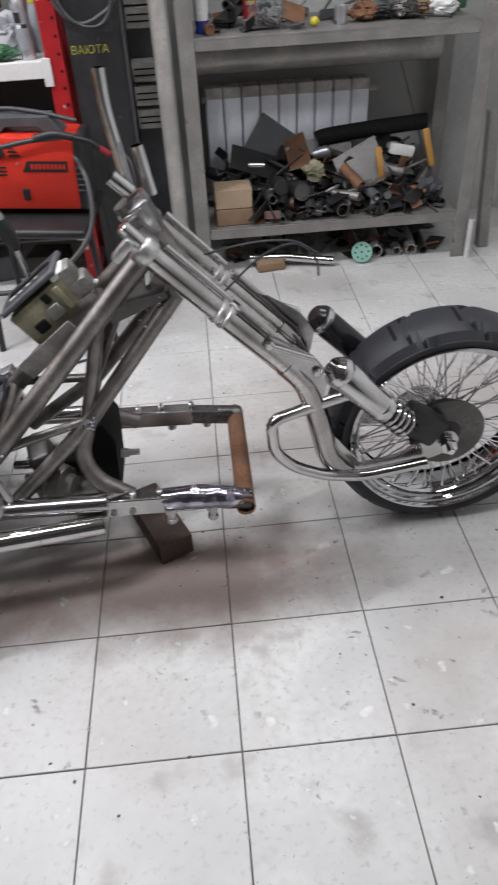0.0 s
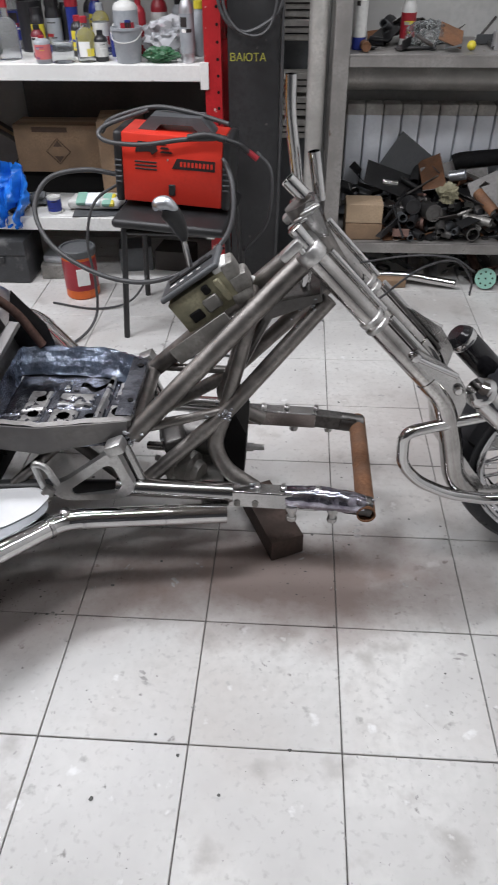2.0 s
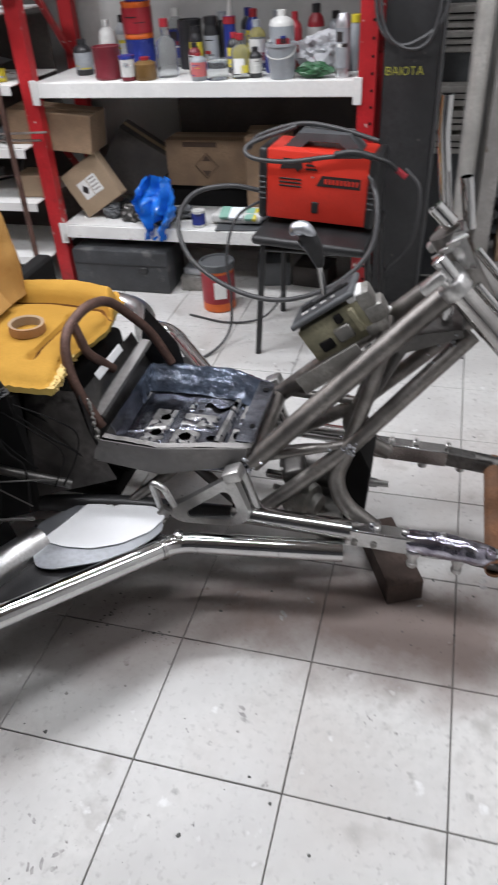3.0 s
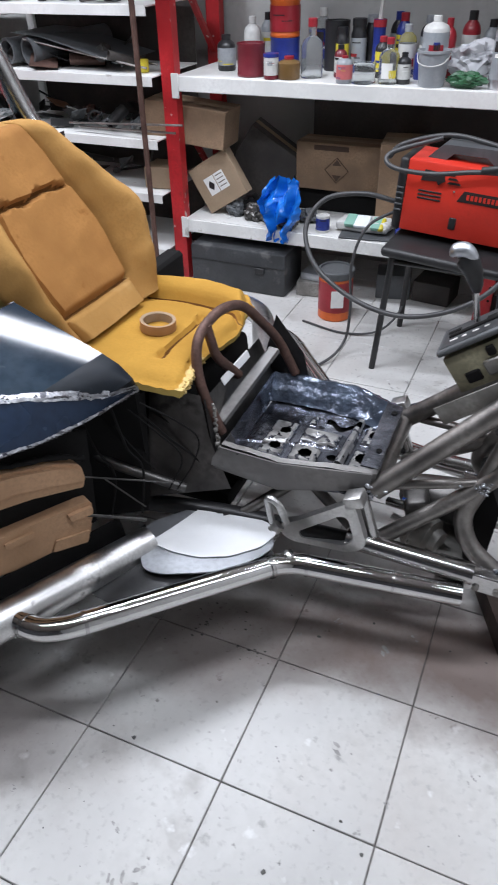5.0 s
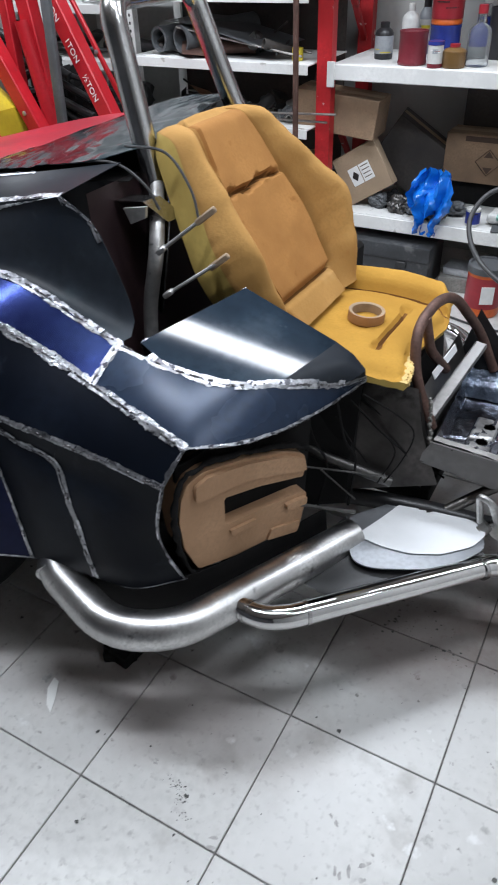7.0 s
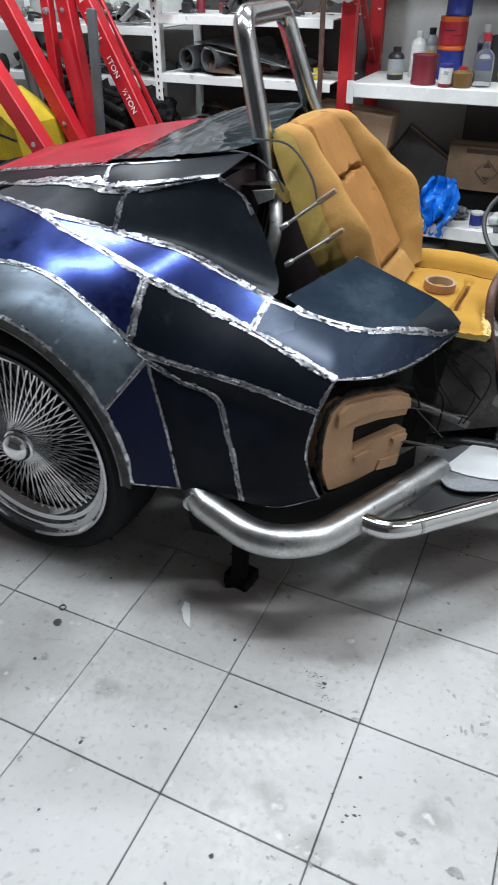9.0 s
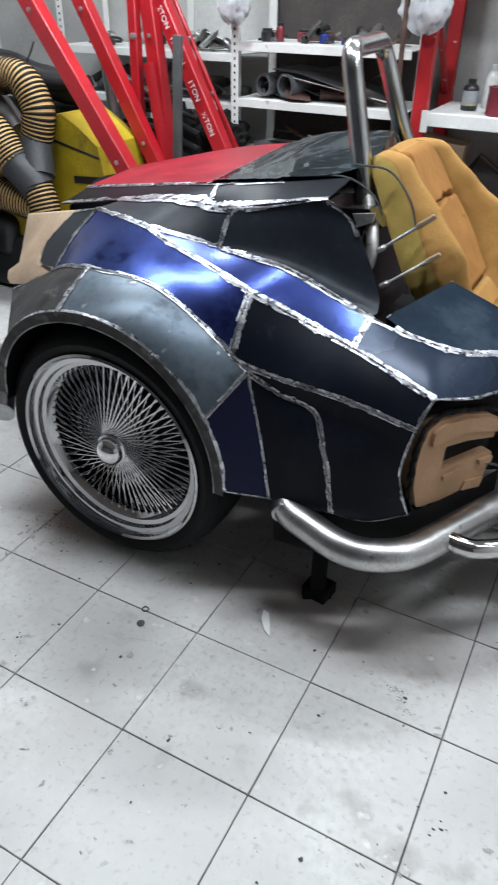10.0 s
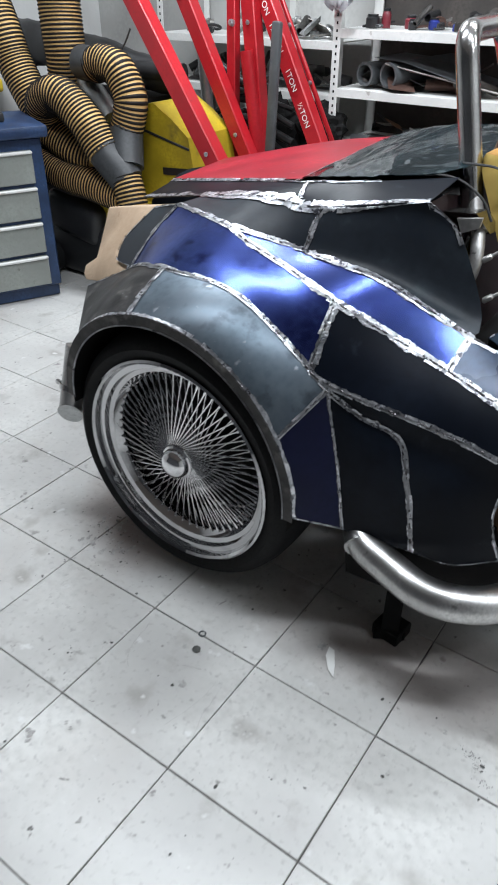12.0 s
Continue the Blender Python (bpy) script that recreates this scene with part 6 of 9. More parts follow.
# knife-cut ledges in the foam face: raised upper bar, step under the slot, notched end
for o_, lift_ in (([(0.02, 0.80), (0.42, 0.80), (0.93, 0.60), (0.91, 0.74), (0.74, 0.86), (0.42, 0.975), (0.12, 1.02), (0.02, 0.96)], 0.010), ([(0.28, 0.30), (0.50, 0.29), (0.49, 0.22), (0.29, 0.24)], 0.007), ([(0.76, 0.28), (0.955, 0.26), (0.95, 0.17), (0.78, 0.20)], 0.009), ([(0.60, -0.06), (0.88, -0.15), (0.91, -0.02), (0.64, 0.05)], 0.006)):
    b = prism(bmesh.new(), rounded([fo + fu * u + fv * v + nrm * lift_ for u, v in o_], 0.005, 2), -nrm * (lift_ + 0.004))
    part("foam_ledge", soften(b, 0.003, 1, 40), M["pufoam"], foam_plug, "knife-cut foam step", 40)
# black rubbery filler squeezed round the plug
ring = even([fo + fu * u + fv * v - nrm * 0.006 for u, v in ((0.95, -0.24), (0.46, -0.15), (0.0, -0.06), (-0.10, 0.30), (-0.125, 0.64), (-0.09, 0.94), (-0.01, 1.08), (0.13, 1.115), (0.42, 1.06), (0.80, 0.93), (0.97, 0.78))], 90)
b = bmesh.new()
sweep(b, [p + noise.noise_vector(p * 50) * 0.006 for p in ring], [0.0065 + 0.005 * noise.noise(p * 40) for p in ring], 8)
part("gap_filler", b, M["inside"], foam_plug, "ragged black filler round the foam", 70)
b = prism(bmesh.new(), [fo + fu * u + fv * v - nrm * 0.03 for u, v in ((-0.06, -0.06), (1.04, -0.10), (1.06, 1.0), (0.5, 1.22), (-0.04, 1.10))], -nrm * 0.01)
part("opening_back", b, M["inside"], trike, "black board behind the foam plug")
# tan foam wedge at the rear corner
b = bmesh.new()
prof = [(-2.350, -0.01, 0.810), (-2.20, -0.055, 0.846), (-2.066, -0.094, 0.878), (-2.105, -0.13, 0.835), (-2.140, -0.16, 0.788), (-2.150, -0.19, 0.757), (-2.130, -0.215, 0.738), (-2.080, -0.245, 0.737), (-2.020, -0.272, 0.744), (-2.030, -0.276, 0.726), (-2.177, -0.235, 0.670), (-2.300, -0.185, 0.634), (-2.331, -0.165, 0.640), (-2.340, -0.145, 0.662), (-2.300, -0.13, 0.69), (-2.318, -0.09, 0.725), (-2.335, -0.05, 0.765)]
prism(b, prof, (0.06, 0.13, -0.01))
bmesh.ops.triangulate(b, faces=[f for f in b.faces if len(f.verts) > 4])
part("foam_corner", soften(b, 0.006, 2, 25), M["palefoam"], trike, "tan carved foam corner block", 50)

# ---- seat: bare yellow foam ----
SO, SU, SF = V(-0.905, 0.325, 0.655), V(-0.53, 0, 0.848), V(0.848, 0, 0.53)
BACK_L = 0.531


def table(v, rows):
    for (a, x), (b_, y) in zip(rows, rows[1:]):
        if v <= b_:
            k = (v - a) / (b_ - a)
            k = k * k * (3 - 2 * k)
            return x + (y - x) * k
    return rows[-1][1]


def dent(x, at, w):
    return max(0.0, 1 - abs(x - at) / w) ** 0.6


def back_shape(u, v):
    """Width and depth of the backrest at u across (-1 to 1) and v up (0 to 1)."""
    hw = float(np.interp(v, (0, 0.10, 0.22, 0.34, 0.42, 0.48, 0.60, 0.78, 0.92, 0.97, 1.0), (0.205, 0.226, 0.248, 0.260, 0.261, 0.254, 0.234, 0.201, 0.174, 0.158, 0.135)))
    wing = table(v, ((0, 0.03), (0.2, 0.07), (0.40, 0.098), (0.62, 0.066), (0.85, 0.034), (1.0, 0.0))) * (0.78 if u < 0 else 1.0)
    cut_ = 0.60 if u < 0 else 0.56
    s = abs(u)
    d = 0.008 if s < cut_ else 0.0
    if s > cut_:
        k = min((s - cut_) / 0.24, 1)
        d = wing * (math.sin(k * math.pi / 2) ** 1.3)
        if s > 0.83:
            d -= wing * 0.75 * ((s - 0.83) / 0.17) ** 2 + 0.02 * ((s - 0.83) / 0.17) ** 2
    d -= 0.028 * dent(s, cut_ + 0.012 * noise.noise(V(v * 9, u, 3)), 0.040) * (1 if 0.13 < v < 0.97 else 0.15)
    if s < cut_:
        d -= 0.026 * dent(v, 0.64 + 0.008 * math.sin(u * 9), 0.019 + 0.005 * math.sin(u * 23)) * (1 if -0.62 < u < 0.50 else 0.3) + 0.020 * dent(v, 0.135, 0.022) + 0.012 * dent(v, 0.965, 0.02)
        d += 0.003 if v > 0.135 else 0.016 * (1 - v / 0.135)
    if v > 0.9:
        d -= 0.05 * ((v - 0.9) / 0.1) ** 2
    return hw, d


def loft(name, fn, nu, nv, mat, label, deep):
    """A closed foam form: front given by fn(u, v), pushed back to fn's own rear."""
    b = bmesh.new()
    F_, R_ = [], []
    for j in range(nv + 1):
        fr, rr = [], []
        for i in range(nu + 1):
            p, q = fn(2 * i / nu - 1, j / nv)
            w_ = noise.noise_vector(p * 11) * 0.0035 + noise.noise_vector(p * 34) * 0.0012
            fr.append(b.verts.new(p + w_))
            rr.append(b.verts.new(q))
        F_.append(fr)
        R_.append(rr)
    for j in range(nv):
        for i in range(nu):
            f_ = b.faces.new((F_[j][i], F_[j][i + 1], F_[j + 1][i + 1], F_[j + 1][i]))
            f_.material_index = deep((2 * i + 1) / nu - 1, (j + 0.5) / nv)
            b.faces.new((R_[j][i], R_[j + 1][i], R_[j + 1][i + 1], R_[j][i + 1])).material_index = 1
    for j in range(nv):
        for i in (0, nu):
            f_ = b.faces.new((F_[j][i], F_[j + 1][i], R_[j + 1][i], R_[j][i]))
            f_.material_index = 1
    for i in range(nu):
        for j in (0, nv):
            b.faces.new((F_[j][i], F_[j][i + 1], R_[j][i + 1], R_[j][i])).material_index = 1
    return part(name, b, [M[mat], M["foam_side"], M["foam_dark"], M["foam_centre"], M["foam_torn"]], trike if name == "seat" else seat, label, 55)


def back_fn(u, v):
    hw, d = back_shape(u, v)
    hw *= 1.05 if u > 0 else 1.0
    p = SO + SU * (BACK_L * v) + SF * d + V(0, hw * u, 0)
    q = SO + SU * (BACK_L * v * 0.985) - SF * (0.085 + 0.02 * math.cos(u * 1.4)) + V(0, hw * u * 0.93, 0)
    return p, q


def cushion_fn(u, v):
    """u across from the near to the far edge, v from the back to the front."""
    y = 0.125 + (u + 1) / 2 * (table(v, ((0, 0.50), (0.5, 0.535), (0.85, 0.515), (1, 0.46))))
    x = -0.952 + 0.331 * v + (0.0 if v < 0.8 else 0.012 * math.sin(u * 5))
    z = 0.652 - 0.010 * v
    s = (u + 1) / 2
    if s > 0.74:
        k = (s - 0.74) / 0.26
        z += 0.036 * math.sin(min(k * 1.25, 1) * math.pi) ** 0.7 - (0.045 * max(0, (k - 0.7) / 0.3) ** 2)
    z -= 0.020 * dent(s, 0.74, 0.03)
    z -= 0.018 * dent(v, 0.70, 0.028) * (1 if 0.22 < s < 0.62 else 0)
    z -= 0.022 * (dent(v, 0.70, 0.05) * (dent(s, 0.22, 0.04) + dent(s, 0.62, 0.04)))
    if s < 0.1:
        z -= 0.03 * (1 - s / 0.1) ** 2
    if v > 0.86:
        z -= 0.032 * ((v - 0.86) / 0.14) ** 2
    if v > 0.93 and s < 0.34:
        x -= 0.012 * abs(noise.noise(V(y * 60, z * 60, 2))) + 0.006 * noise.noise(V(y * 140, v * 60, 5))
        z -= 0.010 * abs(noise.noise(V(y * 75, v * 40, 9)))
    return V(x, y, max(z, 0.628 + 0.005 * noise.noise(V(y * 30, v * 25, 6)))), V(x * 0.99 - 0.012, y, 0.612 + 0.005 * noise.noise(V(y * 40, v * 9, 2)))


def back_zone(u, v):
    """Which foam shows on the backrest: 2 torn groove, 3 inset centre, 0 wing."""
    edge = 0.60 if u < 0 else 0.56
    if abs(u) < edge - 0.03 and 0.14 < v < 0.955:
        return 2 if abs(v - 0.64 - 0.008 * math.sin(u * 9)) < 0.009 + 0.004 * math.sin(u * 23) and -0.62 < u < 0.50 else 3
    return 2 if (abs(abs(u) - edge) < 0.012 and 0.13 < v < 0.955 and noise.noise(V(u, v * 14, 4)) > -0.2) or (abs(v - 0.135) < 0.007 and abs(u) < edge) else 0


def cushion_zone(u, v):
    s = (u + 1) / 2
    if v > 0.945 and s < 0.32 + 0.05 * noise.noise(V(u * 12, v * 30, 1)):
        return 4
    return 2 if (abs(v - 0.70) < 0.012 and 0.22 < s < 0.62) or (abs(s - 0.74) < 0.010 and v > 0.12) else 0


seat = loft("seat", back_fn, 120, 96, "foam", "bare yellow foam bucket seat with sculpted wings", back_zone)
loft("seat_cushion", cushion_fn, 72, 60, "foam_cushion", "flat yellow foam seat cushion with raised bolster", cushion_zone)
# torn pale crumbs along the front edge
b = bmesh.new()
for k in range(260):
    y = 0.14 + 0.15 * rng.random()
    p = V(-0.619 + 0.012 * math.sin(((y - 0.125) / 0.46 * 2 - 1) * 5) - rng.uniform(0.004, 0.016), y, rng.uniform(0.612, 0.630))
    bmesh.ops.create_icosphere(b, subdivisions=1, radius=rng.uniform(0.0012, 0.0042), matrix=Matrix.Translation(p) @ turn(rng.uniform(0, 90), rng.uniform(0, 90), 0).to_4x4() @ Matrix.Diagonal((rng.uniform(0.5, 1.2), 1, rng.uniform(0.5, 1.8), 1)))
part("torn_foam", b, M["foam_torn"], seat, "torn pale foam crumbs on the front edge", 60)["kind"] = "stuff"
# wires and struts beside the backrest
# bright mounting strip and triangular tab behind the seat
part("mounting_tab", soften(prism(bmesh.new(), [(-1.237, 0.028, 0.953), (-1.177, 0.028, 0.963), (-1.181, 0.028, 0.939), (-1.221, 0.028, 0.921)], (0, 0.008, 0)), 0.002), M["panlight"], trike)
for p, q in (((-1.036, 0.065, 0.963), (-1.159, 0.03, 0.867)), ((-1.008, 0.065, 0.869), (-1.132, 0.0, 0.784))):
    bar("seat_strut", [p, q], 0.0042, "panlight", n=8, label="thin pale rod beside the seat")
    b = boxed(Vector(p).lerp(Vector(q), 0.12), (0.055, 0.010, 0.014), turn(0, -37, 16), 0.003)
    part("strut_tape", b, M["cardpale"], trike, "pale strip of tape")
    b = boxed(Vector(p).lerp(Vector(q), 0.93), (0.026, 0.018, 0.012), turn(0, -37, 16), 0.003)
    part("strut_lug", b, M["panlight"], trike)
bar("bowden_wire", spline([(-1.27, 0.10, 1.06), (-1.18, 0.12, 1.05), (-1.11, 0.10, 0.99), (-1.08, 0.08, 0.93)], 8), 0.003, "cable", n=6)
bar("bowden_wire", spline([(-1.40, 0.02, 1.03), (-1.28, 0.06, 1.035), (-1.20, 0.06, 1.0), (-1.165, 0.06, 0.95)], 8), 0.003, "cable", n=6)
for k in range(4):
    y = 0.12 + 0.03 * k
    bar("loom_wire", spline([(-0.72, y, 0.55), (-0.66 + 0.02 * k, y + 0.02, 0.48), (-0.60, y + 0.04, 0.42 - 0.02 * k), (-0.56 + 0.02 * k, y + 0.05, 0.33)], 6), 0.0028, "inside", n=5)

# masking tape roll lying on the cushion
b = bmesh.new()
lathe(b, [(0.036, 0), (0.038, -0.0005), (0.0445, 0), (0.0450, 0.002), (0.0445, 0.0235), (0.043, 0.024), (0.038, 0.023), (0.036, 0.0225), (0.036, 0)], (-0.790, 0.345, 0.6485), (0.06, 0.02, 1), 36, mi=lambda i: 1 if i in (5, 6, 7) else 0, caps=False)
roll = solo("masking_tape_roll", b, [M["tan"], M["cardpale"]], "roll of tan masking tape lying on the seat cushion", "tape roll")
# brick lying on the floor under the frame
bx, by = V(0.085, 0.040, 0), V(-0.102, 0.228, 0)
b = prism(bmesh.new(), [V(0.158, 0.216, 0.0), V(0.158, 0.216, 0) + bx, V(0.158, 0.216, 0) + bx + by, V(0.158, 0.216, 0) + by], (0, 0.004, 0.062))
solo("brick_block", soften(b, 0.005, 2), M["brick"], "dark brown greasy brick lying on the tiles under the frame", "brick")

# ---- lettering ----
def letters(text, size, mat, parent, m, name="lettering", depth=0.0006, label=""):
    """Built-in font, as a thin mesh whose text runs along +x of the pose m and stands along its +y."""
    cu = bpy.data.curves.new(name, "FONT")
    cu.body, cu.size, cu.extrude, cu.align_x, cu.align_y = text, size, depth, "CENTER", "CENTER"
    tmp = new(name, cu)
    me = bpy.data.meshes.new_from_object(tmp)
    bpy.data.objects.remove(tmp)
    bpy.data.curves.remove(cu)
    me.transform(Matrix.Translation(-org(parent)) @ m)
    me.materials.append(M[mat])
    ob = new(name, me)
    ob.parent = parent
    ORIGIN[ob.name] = org(parent)
    if label:
        ob["label"] = label
    return ob


FACE_SOUTH = Matrix(((1, 0, 0), (0, 0, -1), (0, 1, 0))).to_4x4()

# ---- red and white shelving ----
RX0, RX1, RYF, RYB = -1.645, -0.16, 2.0, 2.5
rs = thing("storage_rack", ((RX0 + RX1) / 2, 2.25, 0), "red-posted steel rack with white shelves full of cans", "shelving rack")
for px in (RX0, RX1):
    for py in (RYF + 0.03, RYB):
        w_ = 0.034
        b = prism(bmesh.new(), [(px - w_, py - 0.028, 0), (px + w_, py - 0.028, 0), (px + w_, py + 0.024, 0), (px + w_ - 0.006, py + 0.024, 0), (px + w_ - 0.006, py - 0.022, 0), (px - w_ + 0.006, py - 0.022, 0), (px - w_ + 0.006, py + 0.024, 0), (px - w_, py + 0.024, 0)], (0, 0, 2.3))
        post = part("post", b, M["red"], rs, "red painted steel upright")
        if py < 2.2 and px == RX1:
            for k in range(22):
                b = bmesh.new()
                lathe(b, [(0.006, 0), (0.006, 0.0015), (0.0, 0.0016)], (px + 0.020, py - 0.028, 0.12 + 0.06 * k), (0, -1, 0), 8)
                part("post_hole", b, M["inside"], post, "dark punched hole")
    b = bmesh.new()
    for z0, z1 in ((0.35, 0.80), (0.98, 1.45)):
        beam(b, (px, RYF + 0.05, z1), (px, RYB - 0.03, z0), 0.03, 0.02)
    part("brace", b, M["red"], rs, "red diagonal brace")
# added dark board: the shade on the wall behind the lower bay
part("back_board", boxed((-0.66, RYB - 0.035, 0.60), (0.92, 0.012, 0.52), None, 0.003), M["darkboard"], rs, "dark brown board added for the shaded wall of the lower bay")
for zt in (0.940, 0.314, 1.62):
    b = bmesh.new()
    box(b, ((RX0 + RX1) / 2, 2.25, zt - 0.004), (RX1 - RX0 - 0.07, 0.47, 0.008), None, 0.001)
    box(b, ((RX0 + RX1) / 2, RYF + 0.004, zt - 0.031), (RX1 - RX0 - 0.06, 0.012, 0.062), None, 0.003)
    part("shelf", b, M["shelfwhite"], rs, "white painted steel shelf with grimy edge")
    for px in (RX0 + 0.035, RX1 - 0.035):
        part("shelf_clip", boxed((px, RYF - 0.004, zt - 0.04), (0.035, 0.008, 0.10), None, 0.002), M["shelfwhite"], rs)


def bottle(name, x, y, z, r, h, mat, label, category, capmat=None, neck=0.4, labelmat=None, shoulder=0.7, body="round"):
    """A can or bottle standing on z: turned body, cap, wrapped label."""
    t = thing(name, (x, y, z), label, category, "cans and bottles on the white shelf")
    b = bmesh.new()
    if capmat and neck < 0.9:
        lathe(b, [(r * 0.94, 0), (r, 0.006), (r, h * shoulder), (r * 0.85, h * (shoulder + 0.08)), (r * neck, h * (shoulder + 0.16)), (r * neck, h * 0.9)], (x, y, z), n=20)
    else:
        lathe(b, [(r * 0.96, 0), (r, 0.005), (r, 0.012), (r * 0.97, 0.016), (r * 0.97, h - 0.012), (r, h - 0.008), (r, h), (r * 0.9, h), (r * 0.88, h - 0.006)], (x, y, z), n=20)
    part("body", b, M[mat], t)
    if capmat:
        b = bmesh.new()
        rr = r * neck * 1.12
        lathe(b, [(rr, h * 0.86), (rr, h * 0.99), (rr * 0.85, h)], (x, y, z), n=16)
        part("cap", b, M[capmat], t)
    if labelmat:
        b = bmesh.new()
        top = h * (shoulder - 0.06) if capmat and neck < 0.9 else h * 0.85
        lathe(b, [(r * 1.012, h * 0.16), (r * 1.012, top)], (x, y, z), n=20)
        for f in [f for f in b.faces if len(f.verts) > 4]:
            b.faces.remove(f)
        lb_ = part("wrapper", b, M[labelmat], t, "printed paper label")
        r_ = random.Random(int(1000 * abs(x) + 77 * y))
        for q in range(r_.choice((2, 3, 3, 4))):
            a0 = radians(r_.uniform(-150, -75))
            a1 = a0 + radians(r_.uniform(25, 70))
            z0 = h * 0.18 + (top - h * 0.18) * r_.random() * 0.85
            z1 = min(z0 + h * r_.choice((0.02, 0.03, 0.06, 0.16)), top)
            b = bmesh.new()
            ring = [(x + r * 1.03 * math.cos(a0 + (a1 - a0) * i / 6), y + r * 1.03 * math.sin(a0 + (a1 - a0) * i / 6)) for i in range(7)]
            lo_, hi_ = [b.verts.new((px, py, z + z0)) for px, py in ring], [b.verts.new((px, py, z + z1)) for px, py in ring]
            for i in range(6):
                b.faces.new((lo_[i], lo_[i + 1], hi_[i + 1], hi_[i]))
            part("print_block", b, M[r_.choice(("blackink", "blackink", "can_grey", "can_red", "can_yellow", "can_blue", "paper"))], lb_)
    return t


SH = 0.941
bottle("paint_can", -1.284, 2.09, SH, 0.060, 0.125, "can_dred", "dark red metal paint can on the white shelf", "can")
bottle("paint_can", -1.215, 2.31, SH, 0.066, 0.125, "can_blue", "blue metal paint can under a red one", "can")
bottle("paint_can", -1.215, 2.31, SH + 0.126, 0.066, 0.14, "can_orange", "orange-red paint can stacked on a blue can", "can", labelmat="can_red")
bottle("paint_can", -1.20, 2.31, SH + 0.268, 0.060, 0.09, "can_blue", "small blue can on top of the stack", "can")
bottle("spray_bottle", -1.375, 2.32, SH, 0.038, 0.20, "can_white", "white aerosol can with conical tip", "can", "can_white", 0.35)
bottle("small_tin", -1.172, 2.04, SH, 0.031, 0.095, "can_dred", "small dark red tin with blue lid", "tin", "can_blue", 0.95, "can_white")
bottle("varnish_jar", -1.10, 2.06, SH, 0.046, 0.085, "can_brown", "brown jar with a red lid", "jar", "can_red", 0.4)
bottle("solvent_bottle", -1.022, 2.12, SH, 0.046, 0.215, "clear", "clear plastic bottle with red cap", "bottle", "can_red", 0.36, None, 0.55)
bottle("black_canister", -0.985, 2.34, SH, 0.055, 0.19, "can_black", "black plastic canister on the shelf", "canister")
bottle("aerosol_can", -0.945, 2.29, SH, 0.028, 0.17, "can_black", "black aerosol can with yellow band", "can", "can_black", 0.7, "can_yellow")
bottle("aerosol_can", -0.885, 2.33, SH, 0.034, 0.20, "can_black", "black aerosol can on the shelf", "can", "can_black", 0.8, "can_grey")
bottle("aerosol_can", -0.84, 2.38, SH, 0.034, 0.21, "can_black", "black aerosol can on the shelf", "can", "can_grey", 0.7)
t = bottle("sealant_cartridge", -0.79, 2.30, SH, 0.026, 0.20, "can_blue", "blue and white sealant cartridge with long nozzle", "cartridge", "can_red", 0.95)
b = bmesh.new()
cyl(b, (-0.79, 2.30, SH + 0.20), (-0.782, 2.30, SH + 0.32), 0.010, 0.004, 10)
part("nozzle", b, M["can_white"], t)
bottle("cleaner_bottle", -0.70, 2.36, SH, 0.032, 0.22, "can_blue", "blue bottle with red cap", "bottle", "can_red", 0.5, "can_yellow")
bottle("cleaner_bottle", -0.655, 2.24, SH, 0.036, 0.19, "clear", "clear bottle with white and yellow label", "bottle", "can_grey", 0.4, "can_white")
bottle("ink_bottle", -0.852, 2.03, SH, 0.033, 0.098, "can_grey", "small bottle with red cap and label", "bottle", "can_red", 0.35, "can_pink", 0.75)
bottle("glass_jar", -0.778, 2.05, SH, 0.048, 0.072, "clear", "low clear plastic jar", "jar")
t = bottle("thinner_bottle", -0.683, 2.07, SH, 0.040, 0.16, "clear", "clear bottle with red cap and yellow label", "bottle", "can_red", 0.34, None, 0.6)
for a0, a1, z0, z1, m_ in ((-120, -55, 0.02, 0.075, "paper"), (-75, -30, 0.022, 0.05, "can_yellow")):
    b = bmesh.new()
    ring = [(-0.683 + 0.0412 * math.cos(radians(a0 + (a1 - a0) * i / 8)), 2.07 + 0.0412 * math.sin(radians(a0 + (a1 - a0) * i / 8))) for i in range(9)]
    lo_, hi_ = [b.verts.new((px, py, SH + z0)) for px, py in ring], [b.verts.new((px, py, SH + z1)) for px, py in ring]
    for i in range(8):
        b.faces.new((lo_[i], lo_[i + 1], hi_[i + 1], hi_[i]))
    part("wrapper", b, M[m_], t, "small printed label")
bottle("dark_bottle", -0.625, 2.08, SH, 0.028, 0.11, "can_black", "small black bottle on the shelf", "bottle", "can_black", 0.4, "can_white")
t = bottle("white_canister", -0.525, 2.14, SH + 0.08, 0.05, 0.15, "can_white", "white plastic canister in a grey bucket", "canister", "can_white", 0.3, "can_grey", 0.7)
